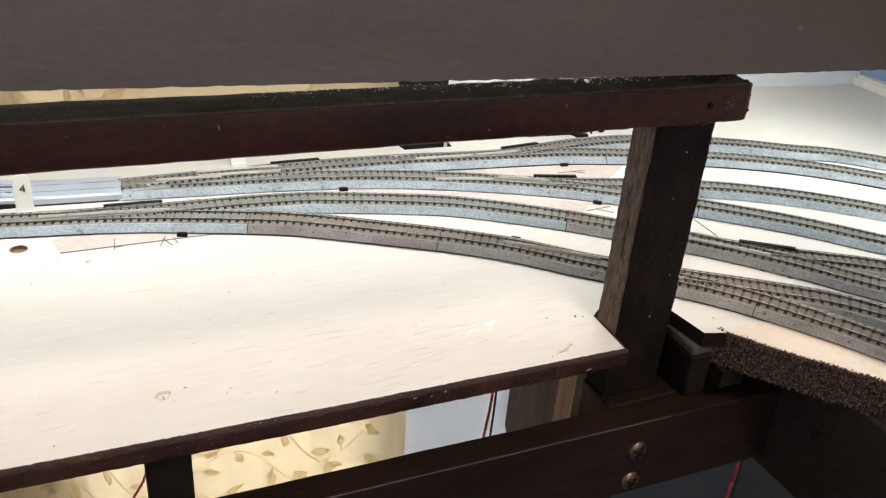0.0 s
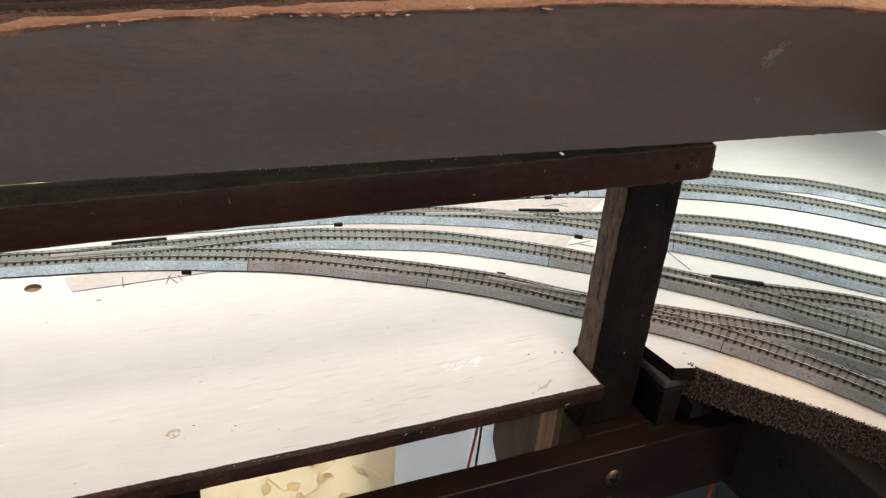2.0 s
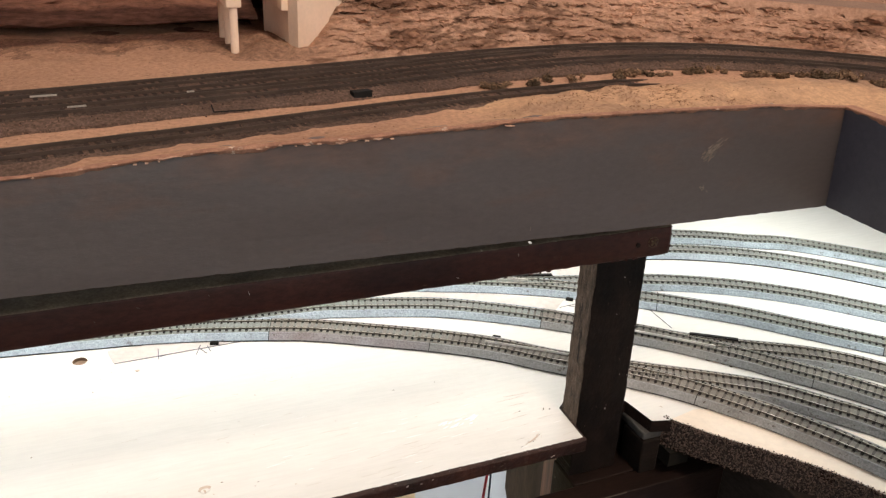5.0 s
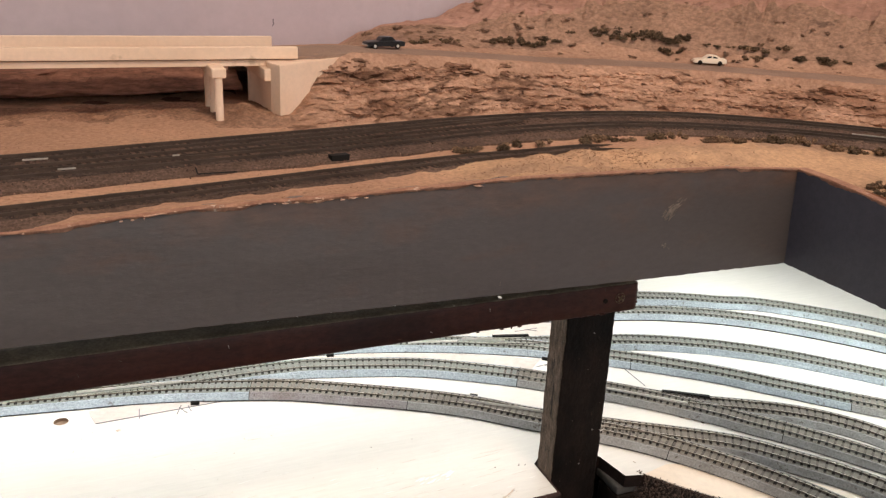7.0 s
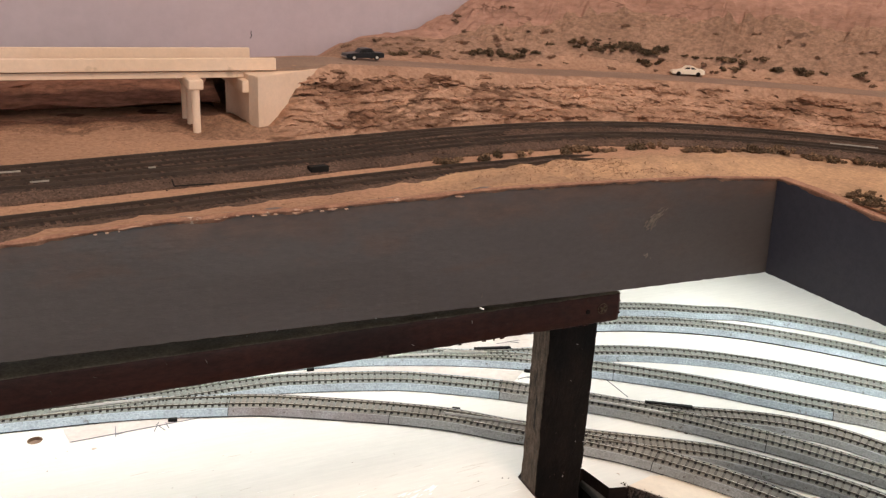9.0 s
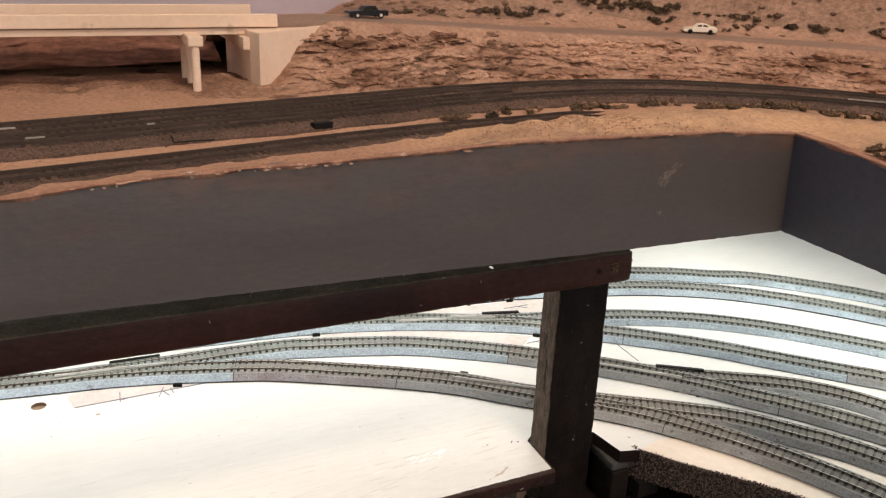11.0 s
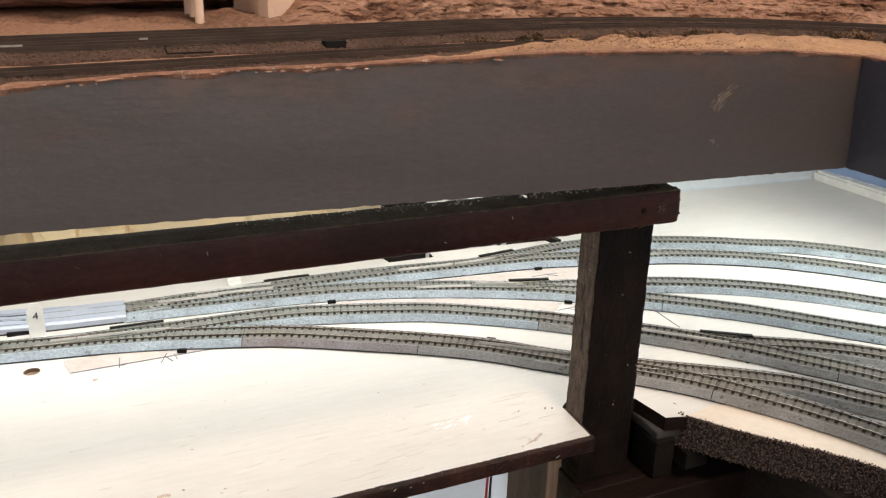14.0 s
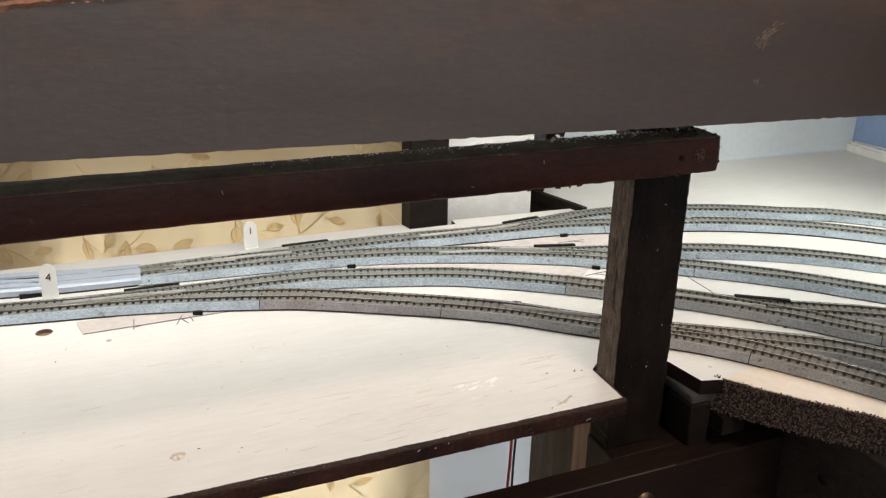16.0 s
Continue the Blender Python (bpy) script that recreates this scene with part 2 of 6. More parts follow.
CHAIR = mat("dark_plastic_rail_chair", (0.020, 0.017, 0.015), 0.8, dark=(0.014, 0.012, 0.011), scale=200, spec=0.12)
RAIL = mat("tarnished_brown_rail", (0.215, 0.178, 0.138), 0.45, 0.2, dark=(0.105, 0.085, 0.066), scale=40, fine=400, fine_amount=0.2, spots=(0.60, 0.57, 0.50), spot_scale=30, spot_at=0.60)
RAIL_GREY = mat("tarnished_grey_rail", (0.33, 0.325, 0.29), 0.42, 0.25, dark=(0.20, 0.195, 0.172), scale=40, fine=400, fine_amount=0.2, spots=(0.64, 0.62, 0.57), spot_scale=30, spot_at=0.60)
RAIL_TOP = mat("worn_nickel_rail_top", (0.60, 0.55, 0.475), 0.4, 0.3, dark=(0.25, 0.22, 0.18), scale=55, fine=500, fine_amount=0.25)
# near-white base colour paints the glint on the blades
BLADE = mat("nickel_blade_with_glint", (0.86, 0.84, 0.79), 0.3, 0.25, dark=(0.66, 0.63, 0.58), scale=60)
RAIL_DULL = mat("rusty_dark_rail", (0.085, 0.060, 0.046), 0.6, 0.1, dark=(0.05, 0.036, 0.028), scale=60, spec=0.1)
CINDER_TIE = mat("cinder_coloured_sleeper", (0.064, 0.044, 0.035), 0.9, dark=(0.042, 0.030, 0.024), scale=90, spec=0.08)
BLACK = mat("black_plastic", (0.012, 0.011, 0.010), 0.65, dark=(0.008, 0.0075, 0.007), scale=60, spec=0.15)
FOAM = mat("dark_brown_granulate", (0.118, 0.082, 0.066), 0.8, dark=(0.058, 0.040, 0.032), scale=500, island=0.85)
FOAM_CORE = mat("dark_granulate_binder", (0.036, 0.026, 0.021), 0.9, dark=(0.018, 0.013, 0.011), scale=400, bump=0.8, bump_scale=700)
TAG = mat("white_card", (0.80, 0.78, 0.73), 0.6, dark=(0.75, 0.73, 0.68), scale=60)
PAPER = mat("bare_grey_plywood_patch", (0.56, 0.50, 0.46), 0.7, dark=(0.49, 0.43, 0.39), scale=40, fine=200, fine_amount=0.12)
INK = mat("black_ink", (0.02, 0.02, 0.025), 0.6, dark=(0.015, 0.015, 0.02), scale=60)
PENCIL = mat("smudged_grey_pencil", (0.17, 0.165, 0.19), 0.7, dark=(0.07, 0.068, 0.08), scale=200)
BRASS = mat("tarnished_brass_screw", (0.25, 0.19, 0.12), 0.35, 0.9, dark=(0.10, 0.07, 0.04), scale=350)
FILLER = mat("pale_brown_wood_filler", (0.58, 0.47, 0.38), 0.8, dark=(0.46, 0.36, 0.28), scale=300)
HOLE = mat("drilled_hole_wood", (0.27, 0.175, 0.115), 0.9, dark=(0.15, 0.09, 0.055), scale=300)
BLUE_WIRE = mat("dark_blue_wire_insulation", (0.03, 0.045, 0.09), 0.4, dark=(0.02, 0.03, 0.06), scale=60)
SAND = mat("orange_desert_sand", (0.53, 0.308, 0.197), 0.95, dark=(0.34, 0.195, 0.126), scale=7, drift=((0.54, 0.335, 0.198), (0.36, 0.222, 0.142), -0.085, -0.06, 0.028, 0.05), fine=420, fine_amount=0.28, bump=0.45, bump_scale=250, spots=(0.22, 0.135, 0.085), spot_scale=85, spot_at=0.65, spec=0.08)
ROCK = mat("layered_red_sandstone", (0.555, 0.340, 0.230), 0.95, dark=(0.230, 0.115, 0.070), scale=24, stretch=(0.6, 0.6, 3.0), fine=220, fine_amount=0.4, bump=0.9, bump_scale=110, spots=(0.50, 0.31, 0.21), spot_scale=40, spot_at=0.66, stretch_fine=(0.8, 0.8, 3),
           cracks=((0.085, 0.042, 0.026), 20, (0.42, 0.42, 1.9), 0.026, 0.42, 0.7), spec=0.08)
HILL = mat("pale_red_hillside", (0.505, 0.290, 0.216), 0.95, dark=(0.310, 0.172, 0.124), scale=15, stretch=(0.55, 0.55, 1.7), fine=160, fine_amount=0.25, bump=0.7, bump_scale=70, spots=(0.225, 0.140, 0.094), spot_scale=13, spot_at=0.60, cracks=((0.115, 0.056, 0.038), 26, (0.5, 0.5, 1.7), 0.020, 0.47, 0.75), spec=0.08)
SCRUB = mat("dry_scrub_ground", (0.375, 0.226, 0.155), 0.95, dark=(0.255, 0.154, 0.106), scale=26, fine=300, fine_amount=0.4, bump=0.6, bump_scale=220, spots=(0.17, 0.105, 0.074), spot_scale=60, spot_at=0.62, stretch=(0.8, 0.8, 1.4), spec=0.08)
VERGE = mat("pale_sandy_verge", (0.46, 0.275, 0.185), 0.95, dark=(0.34, 0.195, 0.130), scale=30, fine=300, fine_amount=0.3, bump=0.5, bump_scale=220, spots=(0.24, 0.145, 0.098), spot_scale=70, spot_at=0.66, spec=0.08)
DIRT = mat("brown_desert_dirt", (0.35, 0.200, 0.130), 0.95, dark=(0.22, 0.123, 0.080), scale=22, fine=420, fine_amount=0.5, bump=0.8, bump_scale=300, spots=(0.33, 0.19, 0.115), spot_scale=70, spot_at=0.66, spec=0.08)
CINDER = mat("loose_cinder_grain", (0.185, 0.120, 0.090), 0.95, dark=(0.080, 0.053, 0.041), scale=200, island=0.85, spec=0.08)
PEBBLE = mat("loose_desert_grit", (0.40, 0.245, 0.158), 0.95, dark=(0.25, 0.148, 0.095), scale=200, island=0.6, spec=0.08)
BANK = mat("dark_red_rock_bank", (0.255, 0.125, 0.084), 0.95, dark=(0.115, 0.053, 0.037), scale=20, stretch=(0.5, 1, 2), fine=220, fine_amount=0.5, bump=1.0, bump_scale=90, spots=(0.30, 0.16, 0.105), spot_scale=30, spot_at=0.66, spec=0.08)
ROAD = mat("faded_asphalt", (0.33, 0.222, 0.165), 0.9, dark=(0.265, 0.175, 0.130), scale=30, fine=900, fine_amount=0.2, spec=0.08)
BALLAST = mat("dark_cinder_ballast", (0.175, 0.112, 0.083), 0.95, dark=(0.088, 0.058, 0.045), scale=26, fine=700, fine_amount=0.6, bump=1.0, bump_scale=900, spots=(0.22, 0.135, 0.088), spot_scale=90, spot_at=0.66, spec=0.08)
SOOT = mat("oil_darkened_cinders", (0.110, 0.076, 0.060), 0.95, dark=(0.062, 0.044, 0.036), scale=40, fine=800, fine_amount=0.6, bump=1.0, bump_scale=900, spots=(0.13, 0.084, 0.060), spot_scale=120, spot_at=0.68, spec=0.08)
CONCRETE = mat("cream_model_concrete", (0.84, 0.635, 0.475), 0.75, dark=(0.76, 0.555, 0.395), scale=25, fine=400, fine_amount=0.06, bump=0.1, bump_scale=200, spots=(0.60, 0.43, 0.29), spot_scale=45, spot_at=0.66, spec=0.2)
SKYPAINT = mat("lavender_grey_painted_sky", (0.56, 0.462, 0.480), 0.85, dark=(0.515, 0.420, 0.440), scale=6, fine=90, fine_amount=0.05, spots=(0.57, 0.49, 0.495), spot_scale=25, spot_at=0.68, spec=0.2)
BUSH = mat("dry_olive_foliage", (0.160, 0.112, 0.072), 0.9, dark=(0.088, 0.062, 0.040), scale=300, island=0.7, vary=0.4, spec=0.08)
BUSH_TAN = mat("dry_tan_foliage", (0.250, 0.165, 0.105), 0.9, dark=(0.150, 0.098, 0.062), scale=300, island=0.6, vary=0.3, spec=0.08)
BRUSH = mat("dry_brown_brushwood", (0.32, 0.200, 0.138), 0.95, dark=(0.22, 0.135, 0.095), scale=200, island=0.35, spec=0.05)
CAR_BLACK = mat("black_car_paint", (0.011, 0.011, 0.012), 0.35, dark=(0.010, 0.011, 0.013), scale=60, spec=0.3)
CAR_WHITE = mat("white_car_paint", (0.88, 0.75, 0.60), 0.35, dark=(0.82, 0.69, 0.55), scale=60)
CAR_GLASS = mat("dark_car_glass", (0.02, 0.022, 0.025), 0.12, dark=(0.018, 0.02, 0.022), scale=60, spec=0.4)
TYRE = mat("black_rubber", (0.022, 0.018, 0.015), 0.9, dark=(0.016, 0.013, 0.011), scale=100, spec=0.05)
CHROME = mat("chrome_hubcap", (0.72, 0.68, 0.61), 0.3, 0.3, dark=(0.6, 0.56, 0.50), scale=100)
WALL = mat("pale_grey_wall_paint", (0.74, 0.75, 0.745), 0.8, dark=(0.68, 0.69, 0.69), scale=5, fine=200, fine_amount=0.03)
WALL_BLUE = mat("light_blue_wall_paint", (0.30, 0.40, 0.60), 0.8, dark=(0.26, 0.35, 0.54), scale=5, fine=200, fine_amount=0.08)
PANEL = mat("pale_grey_blue_panel_paint", (0.66, 0.70, 0.715), 0.6, dark=(0.60, 0.64, 0.66), scale=9, fine=200, fine_amount=0.05, bump=0.1, bump_scale=120)
CEIL = mat("white_ceiling_paint", (0.78, 0.77, 0.74), 0.9, dark=(0.74, 0.73, 0.70), scale=5)
CARPET = mat("grey_blue_carpet", (0.13, 0.145, 0.17), 0.95, dark=(0.10, 0.11, 0.135), scale=20, fine=300)


def translucent(name, color, share):
    m = bpy.data.materials.new(name)
    m.use_nodes = True
    nt = m.node_tree
    b, out = nt.nodes["Principled BSDF"], nt.nodes["Material Output"]
    b.inputs["Base Color"].default_value, b.inputs["Roughness"].default_value = (*color, 1), 0.9
    tr, mx, nz, cr = (nt.nodes.new(k) for k in ("ShaderNodeBsdfTranslucent", "ShaderNodeMixShader", "ShaderNodeTexNoise", "ShaderNodeMapRange"))
    nz.inputs["Scale"].default_value = 60
    cr.inputs["To Min"].default_value, cr.inputs["To Max"].default_value = share - 0.12, share + 0.12
    tr.inputs["Color"].default_value = (*color, 1)
    nt.links.new(nz.outputs["Fac"], cr.inputs["Value"])
    for a, s in ((cr.outputs[0], 0), (b.outputs[0], 1), (tr.outputs[0], 2)):
        nt.links.new(a, mx.inputs[s])
    nt.links.new(mx.outputs[0], out.inputs["Surface"])
    return m


CURTAIN = translucent("cream_curtain_cloth", (0.74, 0.60, 0.38), 0.5)
VINE = translucent("brown_printed_vine", (0.80, 0.66, 0.46), 0.75)
VINE_LEAF = translucent("tan_printed_leaf", (0.88, 0.78, 0.61), 0.8)
RED_WIRE = translucent("red_wire_insulation", (0.90, 0.20, 0.22), 0.5)
SHEER = translucent("white_sheer_cloth", (0.50, 0.52, 0.535), 0.2)
GLASS = bpy.data.materials.new("window_glass")
GLASS.use_nodes = True
_g = GLASS.node_tree.nodes["Principled BSDF"]
_g.inputs["Transmission Weight"].default_value, _g.inputs["Roughness"].default_value, _g.inputs["IOR"].default_value = 1.0, 0.0, 1.45


# ---- building helpers ----
def mesh_of(bm, name, smooth=False):
    me = bpy.data.meshes.new(name)
    bmesh.ops.recalc_face_normals(bm, faces=bm.faces[:])
    bm.to_mesh(me)
    bm.free()
    if smooth:
        for p in me.polygons:
            p.use_smooth = True
    return me


def part(name, bm, material, parent=None, label="", smooth=False):
    """Links a bmesh as one mesh object under a thing or a part."""
    ob = new(name, mesh_of(bm, name, smooth))
    for m in material if isinstance(material, (list, tuple)) else (material,):
        ob.data.materials.append(m)
    if parent:
        ob.parent = parent
        ob.matrix_parent_inverse = parent.matrix_basis.inverted() if parent.parent is None else Matrix.Identity(4)
    if label:
        tagged(ob, label)
    return ob


def thing(name, label, category, group="", kind="", base=(0, 0, 0)):
    ob = tagged(new(name), label, category, group, kind)
    ob.matrix_basis = Matrix.Translation(base)
    ob.empty_display_size = 0.01
    return ob


def solo(name, bm, material, label, category, group="", kind="", smooth=False):
    return tagged(part(name, bm, material, None, "", smooth), label, category, group, kind)


def rough_edges(bm, amount, seed=0):
    for v in bm.verts:
        v.co += amount * noise.noise_vector(v.co * 150 + Vector((seed, seed, 0)))


def box(x0, x1, y0, y1, z0, z1, bevel=0.0, turn=None, bm=None, cuts=0):
    b = bmesh.new()
    bmesh.ops.create_cube(b, size=1)
    for v in b.verts:
        v.co = ((x0 + x1) / 2 + v.co.x * (x1 - x0), (y0 + y1) / 2 + v.co.y * (y1 - y0), (z0 + z1) / 2 + v.co.z * (z1 - z0))
    if cuts:
        ax = max(range(3), key=lambda i: (x1 - x0, y1 - y0, z1 - z0)[i])
        es = [e for e in b.edges if abs((e.verts[0].co - e.verts[1].co)[ax]) > 1e-6]
        bmesh.ops.subdivide_edges(b, edges=es, cuts=cuts, use_grid_fill=True)
    if bevel:
        es = [e for e in b.edges if e.calc_face_angle(0) > 0.5]
        bmesh.ops.bevel(b, geom=es, offset=bevel, segments=2, affect="EDGES", profile=0.5)
    if turn is not None:
        bmesh.ops.transform(b, matrix=turn, verts=b.verts)
    if bm is None:
        return b
    merge(bm, b)
    return bm


def merge(bm, other):
    me = bpy.data.meshes.new("tmp")
    other.to_mesh(me)
    other.free()
    bm.from_mesh(me)
    bpy.data.meshes.remove(me)


def prism(outline, z0, z1, bevel=0.0):
    """An upright prism over an outline of (x, y)."""
    b = bmesh.new()
    top = [b.verts.new((x, y, z1)) for x, y in outline]
    low = [b.verts.new((x, y, z0)) for x, y in outline]
    b.faces.new(top)
    b.faces.new(low[::-1])
    for i in range(len(top)):
        j = (i + 1) % len(top)
        b.faces.new((top[i], low[i], low[j], top[j]))
    bmesh.ops.recalc_face_normals(b, faces=b.faces[:])
    if bevel:
        bmesh.ops.bevel(b, geom=[e for e in b.edges if abs(e.verts[0].co.z - e.verts[1].co.z) < 1e-6 and e.verts[0].co.z > z1 - 1e-6], offset=bevel, segments=2, affect="EDGES")
    return b


def rod(p, q, r, sides=12, r2=None, bm=None):
    """A round bar from p to q."""
    b = bmesh.new()
    d = Vector(q) - Vector(p)
    m = Matrix.Translation((Vector(p) + Vector(q)) / 2) @ d.to_track_quat("Z", "Y").to_matrix().to_4x4()
    bmesh.ops.create_cone(b, cap_ends=True, segments=sides, radius1=r, radius2=r if r2 is None else r2, depth=d.length, matrix=m)
    if bm is None:
        return b
    merge(bm, b)
    return bm


def smooth_line(pts, step):
    """A centripetal spline through points, resampled at even steps."""
    p = np.array(pts, float)
    p = np.vstack([2 * p[0] - p[1], p, 2 * p[-1] - p[-2]])
    out = []
    for i in range(1, len(p) - 2):
        for t in np.linspace(0, 1, 16, endpoint=False):
            a, b, c, d = p[i - 1], p[i], p[i + 1], p[i + 2]
            out.append(0.5 * (2 * b + (c - a) * t + (2 * a - 5 * b + 4 * c - d) * t * t + (3 * b - a - 3 * c + d) * t ** 3))
    out.append(p[-2])
    out = np.array(out)
    for _ in range(10):
        out[1:-1] = 0.25 * out[:-2] + 0.5 * out[1:-1] + 0.25 * out[2:]
    s = np.r_[0, np.cumsum(np.linalg.norm(np.diff(out, axis=0), axis=1))]
    at = np.arange(0, s[-1], step)
    return np.stack([np.interp(at, s, out[:, k]) for k in range(out.shape[1])], 1)


def normals(line):
    t = np.gradient(line[:, :2], axis=0)
    t /= np.linalg.norm(t, axis=1)[:, None]
    return t, np.stack([-t[:, 1], t[:, 0]], 1)


def sweep(line, profile, z=0.0, zs=None, closed=True):
    """Carries a cross-section of (across, up) along a line on the ground."""
    b = bmesh.new()
    _, n = normals(line)
    rings = []
    for i, (p, k) in enumerate(zip(line, n)):
        base = z if zs is None else zs[i]
        rings.append([b.verts.new((p[0] + k[0] * a, p[1] + k[1] * a, base + u)) for a, u in profile])
    m = len(profile)
    for r, s in zip(rings, rings[1:]):
        for i in range(m if closed else m - 1):
            j = (i + 1) % m
            b.faces.new((r[i], r[j], s[j], s[i]))
    if closed:
        b.faces.new(rings[0][::-1])
        b.faces.new(rings[-1])
    return b


def offset_line(line, d):
    _, n = normals(line)
    return line + n * d


def sstep(v, a, b):
    v = min(1.0, max(0.0, (v - a) / (b - a)))
    return v * v * (3 - 2 * v)


def nz(x, y, z=0.0, s=1.0, o=4):
    return noise.fractal(Vector((x, y, z)) * s, 1.0, 2.0, o, noise_basis="PERLIN_ORIGINAL")


# ---- the room ----
ROOM = Matrix.Translation((0.489, 0.328, 0)) @ Matrix.Rotation(radians(-15), 4, "Z")
WX0, WX1, WZ0, WZ1 = -0.76, -0.24, -0.55, -0.03  # the rear window's unseen opening, sized to brighten only part of the curtain
LX, FY = -1.42, -1.95  # left and front walls


def room_box(name, material, label, category, boxes):
    b = bmesh.new()
    for q in boxes:
        box(*q, bm=b)
    bmesh.ops.transform(b, matrix=ROOM, verts=b.verts)
    return solo(name, b, material, label, category, kind="structure")


PLAN = [ROOM @ Vector((x, y, 0)) for x, y in ((LX - 0.1, FY - 0.1), (1.17, FY - 0.1), (0.10, 0.03), (0.10, 0.12), (LX - 0.1, 0.12))]
PLAN = [(v.x, v.y) for v in PLAN]
solo("floor", prism(PLAN, FLOOR_Z - 0.05, FLOOR_Z), CARPET, "grey-blue carpeted floor of the hobby room", "floor", kind="structure")
solo("ceiling", prism(PLAN, CEIL_Z, CEIL_Z + 0.05), CEIL, "plain white painted ceiling", "ceiling", kind="structure")
room_box("wall_north", WALL, "pale grey painted wall with a window", "wall", [
    (LX, WX0, 0, 0.12, FLOOR_Z, CEIL_Z), (WX1, 0.1, 0, 0.12, FLOOR_Z, CEIL_Z), (WX0, WX1, 0, 0.12, FLOOR_Z, WZ0), (WX0, WX1, 0, 0.12, WZ1, CEIL_Z)])
solo("wall_east", prism([(0.4872, 0.3280), (1.0320, -2.15), (1.1320, -2.15), (0.5935, 0.3280)], FLOOR_Z, CEIL_Z), WALL_BLUE, "light blue painted wall", "wall", kind="structure")
room_box("wall_south", WALL, "pale grey painted wall with an added wide window", "wall", [
    (LX, -0.95, FY - 0.1, FY, FLOOR_Z, CEIL_Z), (0.35, 1.10, FY - 0.1, FY, FLOOR_Z, CEIL_Z), (-0.95, 0.35, FY - 0.1, FY, FLOOR_Z, 0.12), (-0.95, 0.35, FY - 0.1, FY, 1.3, CEIL_Z)])
room_box("wall_west", WALL, "pale grey painted wall with a window", "wall", [
    (LX - 0.1, LX, FY, -1.35, FLOOR_Z, CEIL_Z), (LX - 0.1, LX, -0.25, 0.12, FLOOR_Z, CEIL_Z), (LX - 0.1, LX, -1.35, -0.25, FLOOR_Z, 0.02), (LX - 0.1, LX, -1.35, -0.25, 0.85, CEIL_Z)])

# dark panels added over the lower walls, their colour standing in for shade
room_box("dado_1", WALL_SHADE, "slate blue panel coloured as the shaded wall behind the layout", "wall panel", [(-0.222, -0.006, -0.012, -0.001, FLOOR_Z + 0.001, -0.10)])
solo("dado_2", prism([(0.4820, 0.3180), (0.6210, -0.3300), (0.6350, -0.3300), (0.4930, 0.3180)], FLOOR_Z + 0.001, -0.10), WALL_SHADE, "slate blue panel coloured as the shaded foot of the blue wall", "wall panel", kind="structure")


def window(name, x0, x1, y0, y1, z0, z1):
    """A framed window in an opening; it lies across x where x1 - x0 is the larger."""
    w = thing(name, "white framed window with clear panes", "window", kind="structure")
    w.matrix_basis = ROOM
    f = bmesh.new()
    t = 0.035
    along = x1 - x0 > y1 - y0
    xs = (x0, x1) if along else (y0, y1)

    def bar(a, b, c, d):
        box(*((a, b, y0, y1) if along else (x0, x1, a, b)), c, d, 0.003, bm=f)

    bar(xs[0], xs[1], z0, z0 + t)
    bar(xs[0], xs[1], z1 - t, z1)
    for a in (xs[0], (xs[0] + xs[1] - t) / 2, xs[1] - t):
        bar(a, a + t, z0 + t, z1 - t)
    ob = part("window_frame", f, WHITE_PLAIN)
    ob.parent = w
    g = (y0 + y1) / 2 if along else (x0 + x1) / 2
    mid = (xs[0] + xs[1]) / 2
    for a, b in ((xs[0] + t, mid - t / 2), (mid + t / 2, xs[1] - t)):
        p = part("pane", box(*((a, b, g - 0.002, g + 0.002) if along else (g - 0.002, g + 0.002, a, b)), z0 + t, z1 - t), GLASS)
        p.parent = w
        p.visible_shadow = False


window("window_1", WX0, WX1, 0.07, 0.10, WZ0, WZ1)
# unseen front and side windows, added to house the fill lights
window("window_3", -0.95, 0.35, FY - 0.07, FY - 0.04, 0.12, 1.3)
window("window_2", LX - 0.07, LX - 0.04, -1.35, -0.25, 0.02, 0.85)

lamp = thing("ceiling_lamp", "square white ceiling lamp, switched on", "lamp", base=(0.10, -0.75, 1.43))
part("housing", box(-0.05, 0.25, -0.90, -0.60, 1.44, CEIL_Z, 0.004), WHITE_PLAIN, lamp)


# the curtain hangs in soft folds before the rear window
def fold(x):
    return -0.045 + 0.014 * math.sin(x * 31 + 0.6) + 0.006 * math.sin(x * 67 + 1.9) + 0.004 * math.sin(x * 13)


curtain = thing("curtain", "cream curtain with a printed brown leaf vine, lit from behind", "curtain")
curtain.matrix_basis = ROOM
CX0, CX1 = -1.405, -0.425
b = bmesh.new()
xs = np.linspace(CX0, CX1, 260)
grid = [[b.verts.new((x, fold(x) + dy, z)) for x in xs] for dy, z in ((0, -0.68), (0, 0.80))]
for i in range(len(xs) - 1):
    b.faces.new((grid[0][i], grid[0][i + 1], grid[1][i + 1], grid[1][i]))
cloth = part("cloth", b, CURTAIN, smooth=True)
cloth.parent = curtain
b = bmesh.new()
xs = np.linspace(CX1 - 0.03, -0.20, 160)
grid = [[b.verts.new((x, -0.022 + 0.0022 * math.sin(x * 95) + 0.002 * math.sin(x * 41), z)) for x in xs] for z in (-0.68, 0.80)]
for i in range(len(xs) - 1):
    b.faces.new((grid[0][i], grid[0][i + 1], grid[1][i + 1], grid[1][i]))
sheer = solo("sheer_curtain", b, SHEER, "white sheer curtain hanging in narrow folds before the window", "curtain", smooth=True)
sheer.matrix_basis = ROOM
b, leaves = bmesh.new(), bmesh.new()
rng = random.Random(5)


